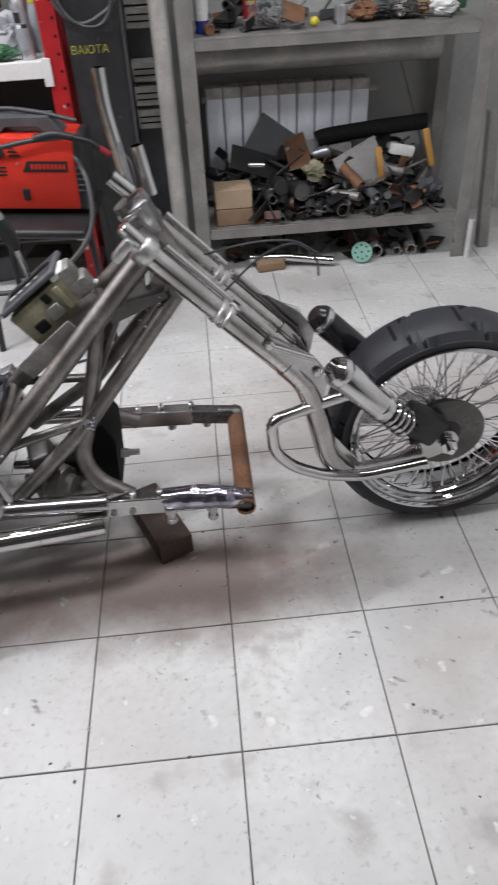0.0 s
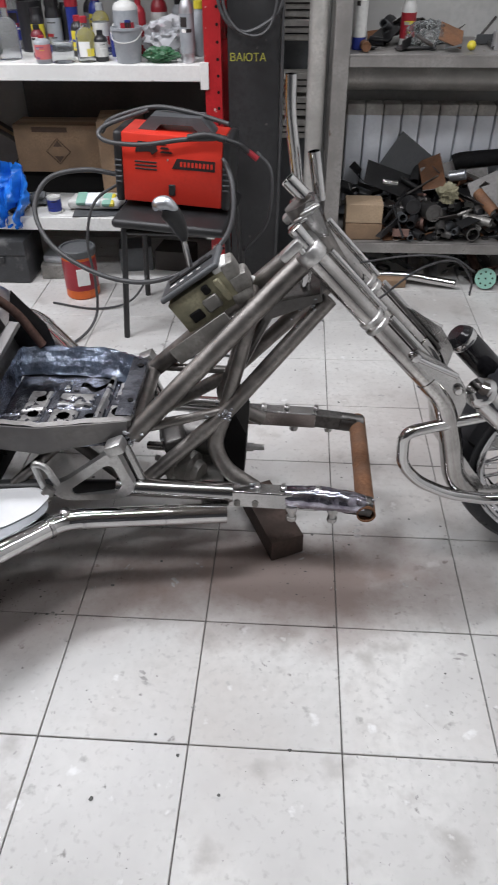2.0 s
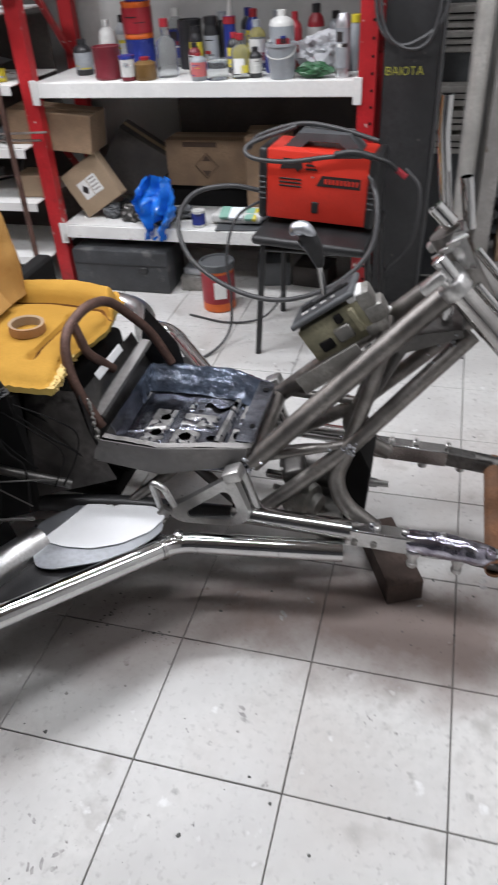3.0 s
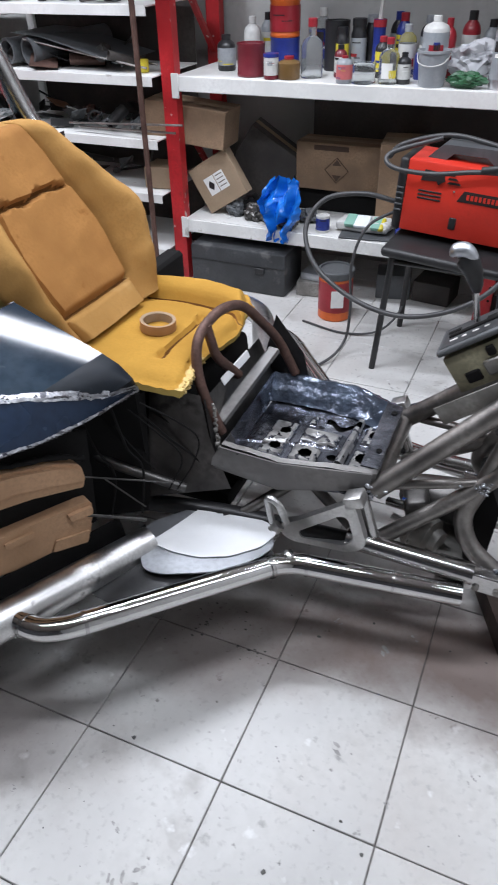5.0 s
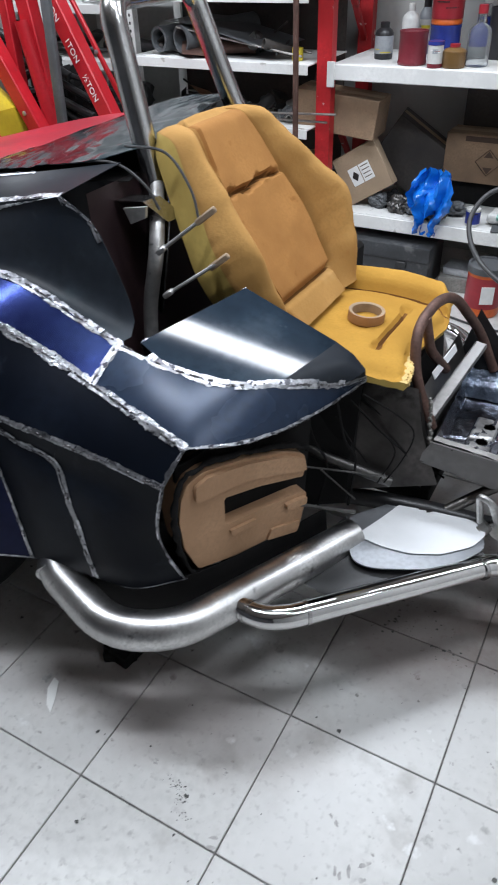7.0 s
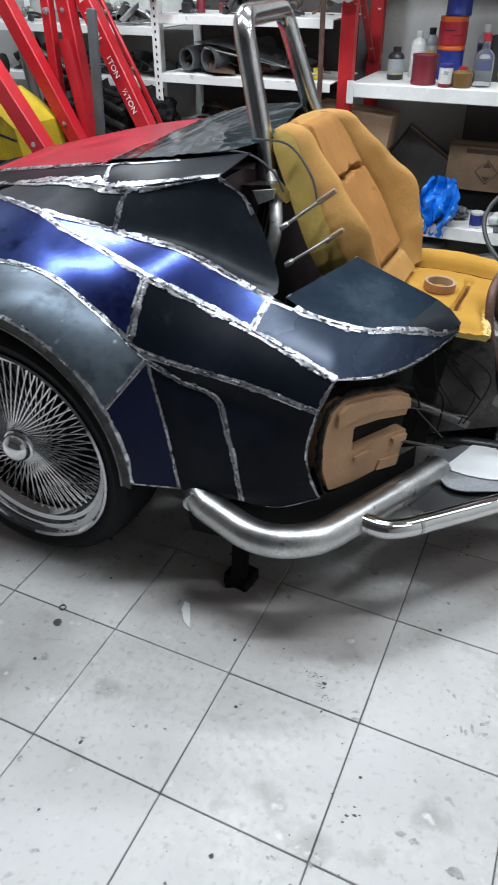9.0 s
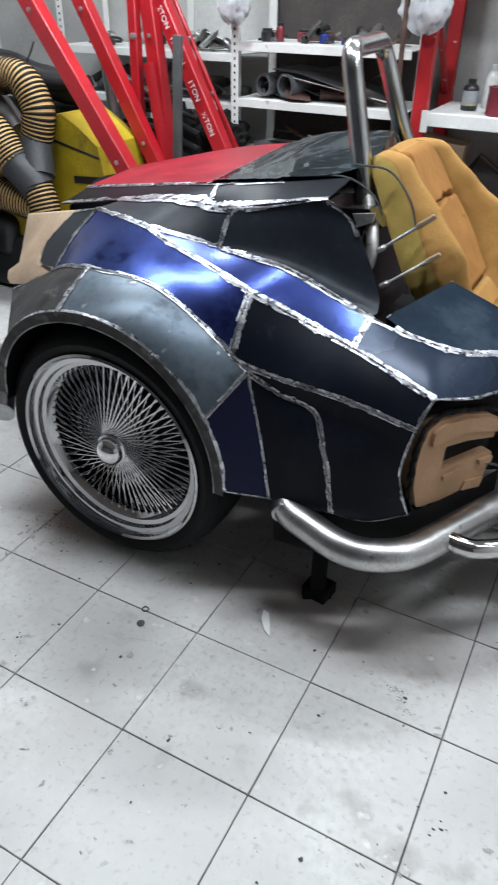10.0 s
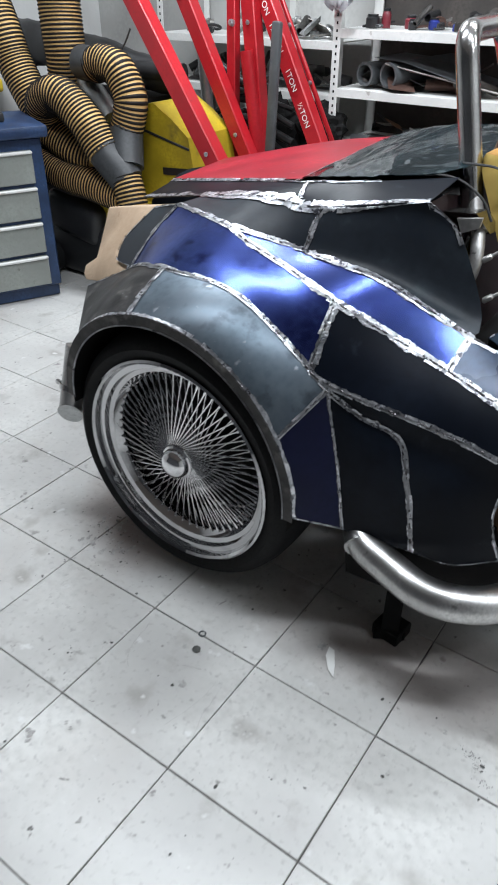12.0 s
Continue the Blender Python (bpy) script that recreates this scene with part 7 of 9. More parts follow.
for x_, y_, r_, h_, m_, c_, l_, n_, lb_ in ((-1.33, 2.40, 0.034, 0.21, "can_grey", "can_black", "can_white", "aerosol_can", "grey aerosol can behind the front row"), (-1.07, 2.40, 0.036, 0.23, "clear", "can_white", "can_blue", "solvent_bottle", "clear bottle with blue label at the back"),
                                     (-0.91, 2.16, 0.026, 0.12, "can_dred", "can_black", "can_white", "small_tin", "small dark red tin between the bottles"),
                                     (-0.745, 2.20, 0.030, 0.15, "can_black", "can_red", "can_yellow", "oil_bottle", "black oil bottle with red cap"), (-0.735, 2.41, 0.034, 0.22, "can_black", "can_blue", "can_grey", "cleaner_bottle", "dark bottle with blue cap at the back"),
                                     (-0.60, 2.38, 0.034, 0.21, "can_black", "can_grey", "can_grey", "aerosol_can", "black aerosol can at the back"), (-0.585, 2.20, 0.026, 0.12, "can_blue", "can_white", None, "small_tin", "small blue tin between the bottles"),
                                     (-0.425, 2.36, 0.036, 0.23, "can_red", "can_black", "can_white", "oil_bottle", "red oil bottle at the back of the shelf"), (-0.345, 2.38, 0.032, 0.20, "can_grey", "can_black", "can_white", "aerosol_can", "grey aerosol can at the back"),
                                     (-1.45, 2.20, 0.040, 0.14, "can_black", "can_black", "can_grey", "oil_bottle", "squat black oil bottle beside the cans")):
    bottle(n_, x_, y_, SH, r_, h_, m_, lb_, "can" if "can" in n_ or "tin" in n_ else "bottle", c_, 0.45, l_)
bottle("red_bottle", -0.50, 2.28, SH, 0.03, 0.21, "can_red", "red plastic bottle on the shelf", "bottle", "can_red", 0.4)
t = thing("bucket", (-0.509, 2.06, SH), "small grey plastic bucket with wire handle", "bucket")
b = bmesh.new()
lathe(b, [(0.049, 0), (0.060, 0.115), (0.064, 0.115), (0.064, 0.125), (0.058, 0.125), (0.048, 0.004)], (-0.509, 2.06, SH), n=26)
part("pail", b, M["can_grey"], t)
part("handle", tube(spline([(-0.573, 2.06, SH + 0.11), (-0.555, 2.005, SH + 0.085), (-0.51, 1.992, SH + 0.075), (-0.463, 2.005, SH + 0.085), (-0.445, 2.06, SH + 0.11)], 5), 0.0022, n=6), M["can_white"], t)
bottle("aerosol_can", -0.265, 2.06, SH, 0.029, 0.215, "can_silver", "silver aerosol can on the shelf", "can", "can_silver", 0.6, "can_grey", 0.86)
bottle("aerosol_can", -0.235, 2.22, SH, 0.028, 0.20, "can_grey", "grey aerosol can with yellow cap", "can", "can_yellow", 0.7)


def crumpled(name, at, size, mat, label, category, seed=0, rough=0.35):
    b = bmesh.new()
    bmesh.ops.create_icosphere(b, subdivisions=4, radius=1.0)
    for v in b.verts:
        d = 1 + rough * noise.noise(v.co * 1.7 + V(seed, 0, 0)) + rough * 0.6 * noise.noise(v.co * 4.3 + V(seed, 5, 0)) + rough * 0.3 * noise.noise(v.co * 9 + V(seed, 9, 0))
        v.co = Vector(at) + V(v.co.x * size[0], v.co.y * size[1], v.co.z * size[2]) * d
    for v in b.verts:
        v.co.z = max(v.co.z, at[2] - size[2])
    return solo(name, b, M[mat], label, category, angle=25)


crumpled("plastic_bag", (-0.37, 2.20, SH + 0.07), (0.115, 0.09, 0.07), "film", "crumpled clear plastic bag on the shelf", "bag", 3)
crumpled("green_cloth", (-0.375, 2.05, SH + 0.028), (0.07, 0.035, 0.028), "can_green", "crumpled dark green cloth on the shelf", "cloth", 8)


def carton(name, c, s, rot, label, mat="cardboard", flaps=False, diamond=False, sticker=False, open_top=False):
    """A cardboard box; c is the middle of its base."""
    t = thing(name, c, label, "box", "cardboard boxes")
    at = Vector(c)
    mm = lambda p: at + rot @ Vector(p)
    b = boxed(mm((0, 0, s[2] / 2)), s, rot, 0.003)
    part("carton", b, M[mat], t)
    part("closing_tape", boxed(mm((0, 0, s[2] + 0.0008)), (s[0] * 0.98, 0.045, 0.0012), rot, 0), M["cardpale"], t)
    if flaps:
        for sg in (-1, 1):
            part("flap", boxed(mm((sg * (s[0] / 2 + 0.02), 0, s[2] + 0.03)), (0.09, s[1] * 0.95, 0.003), rot @ turn(0, -sg * 40, 0), 0), M["cardpale"], t, "folded-out flap")
    if diamond:
        k = 0.058
        b = bmesh.new()
        for q in range(4):
            a0, a1 = math.pi / 2 * q, math.pi / 2 * (q + 1)
            p0, p1 = mm((k * math.cos(a0), -s[1] / 2 - 0.001, s[2] * 0.45 + k * math.sin(a0))), mm((k * math.cos(a1), -s[1] / 2 - 0.001, s[2] * 0.45 + k * math.sin(a1)))
            beam(b, p0, p1, 0.0075, 0.0015)
        part("printed_diamond", b, M["cardink"], t, "printed diamond mark")
        for sg in (-1, 1):
            part("printed_mark", prism(bmesh.new(), [mm((x, -s[1] / 2 - 0.0015, s[2] * 0.45 + sg * z)) for x, z in ((-0.022, 0.022), (0.022, 0.022), (0, 0.05))], rot @ V(0, 0.001, 0)), M["cardink"], t)
        part("printed_bar", boxed(mm((-0.03, -s[1] / 2 - 0.0008, s[2] * 0.9)), (0.17, 0.0015, 0.022), rot, 0), M["cardink"], t)
    if sticker:
        for k in (0, 1):
            st = part("sticker", boxed(mm((-0.035 + 0.06 * k, -s[1] / 2 - 0.001, s[2] * 0.5)), (0.055, 0.0015, 0.085), rot, 0), M["paper"], t, "white printed sticker")
        part("sticker_mark", prism(bmesh.new(), [mm((-0.035 + x, -s[1] / 2 - 0.0025, s[2] * 0.5 + z)) for x, z in ((-0.018, 0), (0, -0.024), (0.018, 0), (0, 0.024))], rot @ V(0, 0.001, 0)), M["blackink"], t)
        for q in range(4):
            part("print_bar", boxed(mm((0.025, -s[1] / 2 - 0.0022, s[2] * 0.5 + 0.03 - 0.018 * q)), (0.04, 0.001, 0.004), rot, 0), M["cardink"], t)
    return t


SL = 0.315
solo("dark_board", boxed((-0.95, 2.42, SL + 0.055), (0.5, 0.16, 0.108), None, 0.004), M["inside"], "stack of dark boards under a cardboard box", "boards")
carton("cardboard_box", (-0.945, 2.385, SL + 0.11), (0.41, 0.16, 0.215), turn(0, 0, -1), "brown cardboard box with a printed diamond", diamond=True)
carton("cardboard_box", (-0.63, 2.30, SL + 0.03), (0.20, 0.24, 0.34), turn(0, 0, 8), "brown cardboard box behind the welding machine", "cardboard")
solo("dark_board", boxed((-0.63, 2.30, SL + 0.015), (0.24, 0.24, 0.028), None, 0.004), M["inside"], "dark board under a cardboard box", "boards")
carton("cardboard_box", (-1.42, 2.14, SL + 0.06), (0.235, 0.06, 0.225), turn(0, -32, 0), "tilted cardboard box with white hazard sticker", "cardpale", sticker=True)
# cardboard box in shadow, its shade put in by the dark board colour
carton("cardboard_box", (-1.40, 2.36, SL + 0.09), (0.30, 0.18, 0.26), turn(0, 34, 10), "open cardboard box leaning on the shelf, darkened for its shade", "darkboard")
for k in range(7):
    crumpled("oily_rag", (-1.40 + 0.06 * k + rng.uniform(-0.02, 0.02), 2.08 + rng.uniform(-0.03, 0.10), SL + 0.03), (0.05, 0.04, 0.03 + 0.02 * rng.random()), ("greyplast", "inside", "darksteel")[k % 3], "dark oily rag on the lower shelf", "rag", k)
# blue bag draped over the shelf edge
b = bmesh.new()
gx, gz = 15, 20
g = []
for j in range(gz + 1):
    row = []
    for i in range(gx + 1):
        u, v = i / gx - 0.5, j / gz
        z = 0.535 - 0.265 * v
        x = -1.115 + u * (0.105 + 0.105 * math.sin(math.pi * min(v * 1.25, 1)))
        y = 2.075 - 0.09 * min(v * 1.9, 1) + 0.03 * math.sin(u * 19 + v * 7) + 0.02 * noise.noise(V(u * 8, v * 8, 1))
        row.append(b.verts.new((x + 0.02 * noise.noise(V(u * 6, v * 9, 4)), min(y, 2.08), z + 0.03 * noise.noise(V(u * 5, v * 3, 2)))))
    g.append(row)
for j in range(gz):
    for i in range(gx):
        if not (j > 13 and 5 < i < 10 and j < 19):
            b.faces.new((g[j][i], g[j][i + 1], g[j + 1][i + 1], g[j + 1][i]))
bag = solo("blue_bag", b, M["bluebag"], "crumpled bright blue plastic bag hanging over the shelf edge", "bag", angle=70)
crumpled("blue_bag", (-1.12, 2.14, SL + 0.085), (0.045, 0.04, 0.08), "bluebag", "bunched bright blue plastic bag on the shelf", "bag", 21, 0.5)
# tissue packet, white tin, papers
t = thing("wipes_packet", (-0.74, 2.12, SL + 0.008), "white packet of wipes with teal and yellow print", "packet")
b = boxed((-0.74, 2.12, SL + 0.036), (0.25, 0.11, 0.05), turn(0, -3, -6), 0.018, 3)
bmesh.ops.subdivide_edges(b, edges=list(b.edges), cuts=3, use_grid_fill=True)
for v in b.verts:
    v.co += noise.noise_vector(v.co * 30) * 0.006
part("pack", b, M["can_white"], t)
for px, w_, m_ in ((-0.80, 0.05, "mint"), (-0.745, 0.07, "radiator"), (-0.675, 0.05, "mint"), (-0.655, 0.03, "can_yellow")):
    part("print_patch", boxed((px, 2.085 - 0.1 * (px + 0.74), SL + 0.055), (w_, 0.07, 0.022), turn(28, -3, -6), 0.008, 2), M[m_], t)
solo("paper_sheet", boxed((-0.67, 2.10, SL + 0.004), (0.34, 0.17, 0.006), turn(0, 0, 7), 0.001), M["greyplast"], "grey paper sheets on the shelf", "paper")
bottle("white_tin", -0.925, 2.06, SL, 0.032, 0.075, "can_white", "small white tin with blue print", "tin", labelmat="can_blue")
b = bmesh.new()
cyl(b, (-0.58, 2.03, SL + 0.035), (-0.45, 2.07, SL + 0.035), 0.03, n=16)
solo("blue_canister", b, M["can_blue"], "blue and white canister lying on the shelf", "canister")

# under the rack: case, pail, tins
t = thing("tool_case", (-1.32, 2.08, 0), "dark grey plastic tool case under the rack", "case")
part("case_body", boxed((-1.32, 2.08, 0.105), (0.50, 0.24, 0.21), None, 0.012, 2), M["casegrey"], t)
part("case_latch", boxed((-1.20, 1.955, 0.12), (0.05, 0.012, 0.03), None, 0.003), M["black"], t)
part("case_seam", boxed((-1.32, 1.9595, 0.14), (0.495, 0.004, 0.004), None, 0), M["black"], t)
t = thing("paint_pail", (-0.79, 1.87, 0), "red and orange paint pail with grey lid and white label", "pail")
b = bmesh.new()
lathe(b, [(0.080, 0), (0.085, 0.006), (0.085, 0.19), (0.083, 0.195), (0.085, 0.20), (0.085, 0.215)], (-0.79, 1.87, 0), n=32)
part("pail_body", b, M["can_orange"], t)
b = bmesh.new()
lathe(b, [(0.0856, 0.045), (0.0856, 0.19)], (-0.79, 1.87, 0), n=32)
for f in [f for f in b.faces if len(f.verts) > 4]:
    b.faces.remove(f)
part("pail_wrap", b, M["can_red"], t, "dark red printed wrap")
b = bmesh.new()
lathe(b, [(0.089, 0.205), (0.091, 0.21), (0.091, 0.236), (0.086, 0.24), (0.078, 0.24), (0.076, 0.232), (0.0, 0.232)], (-0.79, 1.87, 0), n=32)
part("pail_lid", b, M["greyplast"], t, "dark grey lid")
part("pail_label", boxed((-0.755, 1.790, 0.115), (0.062, 0.004, 0.082), turn(0, 0, 24), 0), M["paper"], t, "white paper label")
t.scale = (0.90, 0.90, 0.96)
for c_, s_, r_, m_, l_ in (((-0.965, 2.10, 0.035), (0.15, 0.16, 0.07), 6, "casting", "dusty grey flat box under the rack"), ((-0.955, 2.11, 0.088), (0.13, 0.13, 0.035), -4, "zinc", "dusty pale tin lid on a box"), ((-0.60, 2.20, 0.06), (0.16, 0.14, 0.12), 12, "greyplast", "dark grey box under the rack"), ((-0.40, 2.22, 0.05), (0.18, 0.16, 0.10), -8, "darkboard", "dark brown box under the rack")):
    solo("old_box", boxed(c_, s_, turn(0, 0, r_), 0.006, 2), M[m_], l_, "box")
# ---- chair with the welding machine ----
t = thing("chair", (-0.27, 1.66, 0), "black steel-framed chair carrying the welding machine", "chair")
part("seat_pad", boxed((-0.275, 1.655, 0.478), (0.44, 0.42, 0.036), turn(2, 3, -5), 0.017, 3), M["black"], t, "worn black padded seat")
for lx, ly, tx, ty in ((-0.50, 1.46, -0.47, 1.50), (-0.485, 1.87, -0.46, 1.83), (-0.04, 1.44, -0.07, 1.48), (-0.03, 1.86, -0.06, 1.82)):
    b = tube([(lx, ly, 0.0), (tx, ty, 0.46)], 0.0125, n=12)
    part("leg", b, M["blackpaint"], t)
for p, q in (((-0.47, 1.50, 0.44), (-0.07, 1.48, 0.44)), ((-0.46, 1.83, 0.44), (-0.06, 1.82, 0.44))):
    part("frame_bar", tube([p, q], 0.011, n=10), M["blackpaint"], t)
WR = turn(0, 3.2, -4)
wo = V(-0.282, 1.68, 0.512)
w = thing("welding_machine", wo, "bright red welding machine with black ends on the chair", "welder")
wm = lambda p: wo + WR @ Vector(p)
part("casing", boxed(wm((0.0, 0, 0.135)), (0.385, 0.20, 0.255), WR, 0.008, 2), M["welder"], w, "bright red painted steel casing")
for sx in (-1, 1):
    part("end_panel", boxed(wm((sx * 0.207, 0, 0.133)), (0.035, 0.206, 0.262), WR, 0.014, 3), M["black"], w, "black plastic end panel")
    for q in range(5):
        part("vent_slat", boxed(wm((sx * 0.207, -0.104, 0.08 + 0.02 * q)), (0.026, 0.004, 0.006), WR, 0.001), M["greyplast"], w)
b = bmesh.new()
prism(b, [wm(p) for p in ((-0.14, -0.05, 0.262), (-0.09, -0.05, 0.312), (0.10, -0.05, 0.318), (0.15, -0.05, 0.264), (0.10, -0.05, 0.262), (0.065, -0.05, 0.288), (-0.05, -0.05, 0.286), (-0.075, -0.05, 0.262))], WR @ V(0, 0.10, 0))
part("carry_handle", soften(b, 0.006, 2), M["greyplast"], w, "dark grey moulded carry handle")
fy = -0.1012
part("switch", boxed(wm((0.0, fy - 0.002, 0.065)), (0.026, 0.008, 0.042), WR, 0.003), M["black"], w)
part("model_strip", prism(bmesh.new(), [wm((x, fy, z)) for x, z in ((0.0, 0.145), (0.165, 0.145), (0.165, 0.183), (0.02, 0.183))], WR @ V(0, -0.0012, 0)), M["blackink"], w, "black printed strip")
for k in range(9):
    part("strip_mark", boxed(wm((0.036 + 0.0145 * k, fy - 0.0018, 0.164)), (0.009, 0.0008, 0.018), WR, 0), M["welder"], w)
part("logo", prism(bmesh.new(), [wm((x, fy, z)) for x, z in ((-0.14, 0.195), (-0.128, 0.235), (-0.06, 0.232), (-0.052, 0.205), (-0.075, 0.188), (-0.082, 0.20))], WR @ V(0, -0.0012, 0)), M["blackink"], w, "black maker's mark")
for k in range(3):
    part("logo_stripe", prism(bmesh.new(), [wm((x, fy, 0.198 + 0.014 * k + z)) for x, z in ((-0.045, 0), (0.005 - 0.012 * k, 0), (-0.002 - 0.012 * k, 0.007), (-0.04, 0.007))], WR @ V(0, -0.0012, 0)), M["blackink"], w)
for k in range(3):
    part("vent_slot", boxed(wm((-0.10, fy, 0.135 + 0.013 * k)), (0.085, 0.003, 0.006), WR, 0.001), M["blackink"], w)
b = bmesh.new()
lathe(b, [(0.004, 0), (0.004, 0.003), (0, 0.004)], wm((-0.015, fy, 0.175)), (0, -1, 0), 8)
part("screw", b, M["alu"], w)
# torch cable with ribbed grip and red tip
part("torch_cable", tube(spline([wm((-0.10, -0.04, 0.33)), wm((-0.26, -0.10, 0.27)), wm((-0.24, -0.14, 0.235)), wm((-0.10, -0.15, 0.235)), wm((0.05, -0.14, 0.262)), wm((0.17, -0.14, 0.275))], 8), 0.0085, n=10), M["cable"], w)
part("torch_cable", tube(spline([wm((0.20, -0.02, 0.30)), wm((0.05, 0.0, 0.325)), wm((-0.10, 0.03, 0.325)), wm((-0.25, 0.0, 0.28)), wm((-0.27, -0.08, 0.25))], 8), 0.0085, n=10), M["cable"], w)
grip = spline([wm((0.07, -0.14, 0.270)), wm((0.14, -0.14, 0.285)), wm((0.21, -0.14, 0.275))], 8)
b = bmesh.new()
sweep(b, grip, [0.012 + 0.002 * (k % 2) for k in range(len(grip))], 12)
part("torch_grip", b, M["black"], w, "ribbed black torch grip")
part("torch_neck", tube(spline([wm((0.21, -0.14, 0.275)), wm((0.26, -0.14, 0.262)), wm((0.30, -0.13, 0.232))], 5), 0.009, n=10), M["black"], w)
part("torch_tip", tube([wm((0.292, -0.13, 0.238)), wm((0.325, -0.125, 0.215))], 0.011, n=10), M["can_red"], w, "red torch tip")
# earth cable: big hanging loop to the floor
solo("welding_cable", tube(spline([(-0.10, 1.60, 0.72), (-0.045, 1.50, 0.62), (-0.055, 1.42, 0.48), (-0.17, 1.36, 0.37), (-0.36, 1.34, 0.305), (-0.56, 1.38, 0.315), (-0.75, 1.46, 0.39), (-0.83, 1.55, 0.50), (-0.78, 1.62, 0.60), (-0.64, 1.66, 0.625), (-0.50, 1.68, 0.60)], 8), 0.0095, n=10), M["cable"], "thick dark welding cable hanging in a loop", "cable")
solo("power_cable", tube(spline([(-0.50, 1.66, 0.58), (-0.60, 1.60, 0.52), (-0.64, 1.56, 0.38), (-0.63, 1.55, 0.20), (-0.64, 1.52, 0.06), (-0.70, 1.40, 0.008), (-0.85, 1.22, 0.007), (-1.05, 1.05, 0.007), (-1.35, 0.98, 0.007)], 8), 0.006, n=8), M["cable"], "thin black mains cable running over the floor", "cable")
solo("power_cable", tube(spline([(-0.90, 1.75, 0.007), (-0.70, 1.70, 0.007), (-0.55, 1.75, 0.02), (-0.48, 1.85, 0.10), (-0.50, 1.95, 0.20)], 8), 0.005, n=8), M["cable"], "pale thin cable on the floor beside the pail", "cable")
solo("floor_cable", tube(spline([(-0.35, 1.05, 0.006), (-0.30, 1.22, 0.006), (-0.15, 1.32, 0.006), (0.02, 1.30, 0.006)], 8), 0.005, n=8), M["cable"], "black cable curled on the floor", "cable")

# ---- black steel column with stencilled word, hanging hose ----
col = thing("column", (0.0, 2.12, 0), "black painted steel column with yellow stencilled word", "column", kind="structure")
b = bmesh.new()
box(b, (0.003, 2.02, 1.5), (0.208, 0.02, 3.0), None, 0.003)
box(b, (0.003, 2.28, 1.5), (0.208, 0.02, 3.0), None, 0.003)
box(b, (-0.09, 2.15, 1.5), (0.016, 0.25, 3.0), None, 0.002)
box(b, (0.097, 2.15, 1.5), (0.016, 0.25, 3.0), None, 0.002)
part("shaft", b, M["column"], col)
part("base_plate", boxed((0.003, 2.15, 0.008), (0.30, 0.34, 0.016), None, 0.004), M["column"], col)
letters("ВАЮТА", 0.040, "yellowink", col, Matrix.Translation((-0.02, 2.0092, 0.965)) @ FACE_SOUTH, "stencil", label="yellow stencilled letters")
solo("hanging_hose", tube(spline([(-0.135, 2.0, 1.42), (-0.13, 1.985, 1.16), (-0.06, 1.975, 1.065), (0.03, 1.975, 1.075), (0.115, 1.98, 1.16), (0.135, 1.99, 1.42)], 8), 0.0075, n=8), M["cable"], "grey hose hanging in a loop on the column", "hose")
solo("hanging_hose", tube(spline([(-0.12, 2.0, 1.45), (-0.11, 1.975, 1.15), (-0.02, 1.965, 1.05), (0.08, 1.97, 1.10), (0.12, 1.98, 1.40)], 8), 0.006, n=8), M["cable"], "grey hose hanging in a loop on the column", "hose")
solo("column_cable", tube(spline([(0.112, 2.0, 1.45), (0.118, 1.99, 1.0), (0.112, 1.99, 0.45), (0.10, 1.99, 0.02)], 8), 0.006, n=8), M["cable"], "black cable running down the column", "cable")
solo("hose_coil", tube(spline([(0.02, 1.96, 0.62), (0.085, 1.90, 0.55), (0.07, 1.86, 0.36), (-0.02, 1.84, 0.25), (-0.05, 1.90, 0.20)], 8), 0.0065, n=8), M["cable"], "dark cable hanging beside the column", "cable")
# round post and small wall units beside the column
solo("round_post", tube([(0.255, 2.03, 0.0), (0.255, 2.03, 2.99)], 0.036, n=24), M["greypost"], "grey painted round steel post", "post")
for z in (1.115, 1.03, 0.83, 0.735, 0.64):
    t = thing("wall_unit", (0.17, 2.32, z - 0.04), "pale grey slotted electrical unit beside the column", "electrical unit", "electrical units")
    part("unit_body", boxed((0.17, 2.32, z), (0.12, 0.10, 0.078), None, 0.004), M["dusty"], t)
    for q in (-1, 1):
        part("unit_slot", boxed((0.17, 2.268, z + 0.012 * q), (0.10, 0.004, 0.005), None, 0), M["inside"], t)
solo("unit_mount", boxed((0.17, 2.47, 0.75), (0.14, 0.19, 1.5), None, 0.004), M["greyplast"], "dark mounting cabinet behind the electrical units", "cabinet")

# ---- grey steel rack with junk ----
GX0, GX1 = 0.35, 1.545
rk = thing("steel_rack", (0.95, 2.25, 0), "grey welded steel rack loaded with scrap metal", "steel rack")
for px in (GX0, GX1):
    for py in (2.0, 2.48):
        b = bmesh.new()
        box(b, (px, py, 1.1), (0.062, 0.006, 2.2), None, 0.001)
        box(b, (px + (0.03 if px == GX1 else -0.03), py + 0.03, 1.1), (0.006, 0.06, 2.2), None, 0.001)
        part("post", b, M["rackgrey"], rk, "grey angle-iron upright")
for zt in (0.219, 0.980):
    b = bmesh.new()
    box(b, ((GX0 + GX1) / 2, 2.25, zt - 0.004), (GX1 - GX0 - 0.06, 0.50, 0.008), None, 0.001)
    box(b, ((GX0 + GX1) / 2, 2.005, zt - 0.023), (GX1 - GX0 - 0.065, 0.008, 0.046), None, 0.002)
    part("shelf", b, M["rackgrey"], rk, "grey steel shelf")
b = bmesh.new()
beam(b, (1.50, 2.45, 0.30), (1.30, 2.47, 0.85), 0.03, 0.006)
part("brace", b, M["rackgrey"], rk)
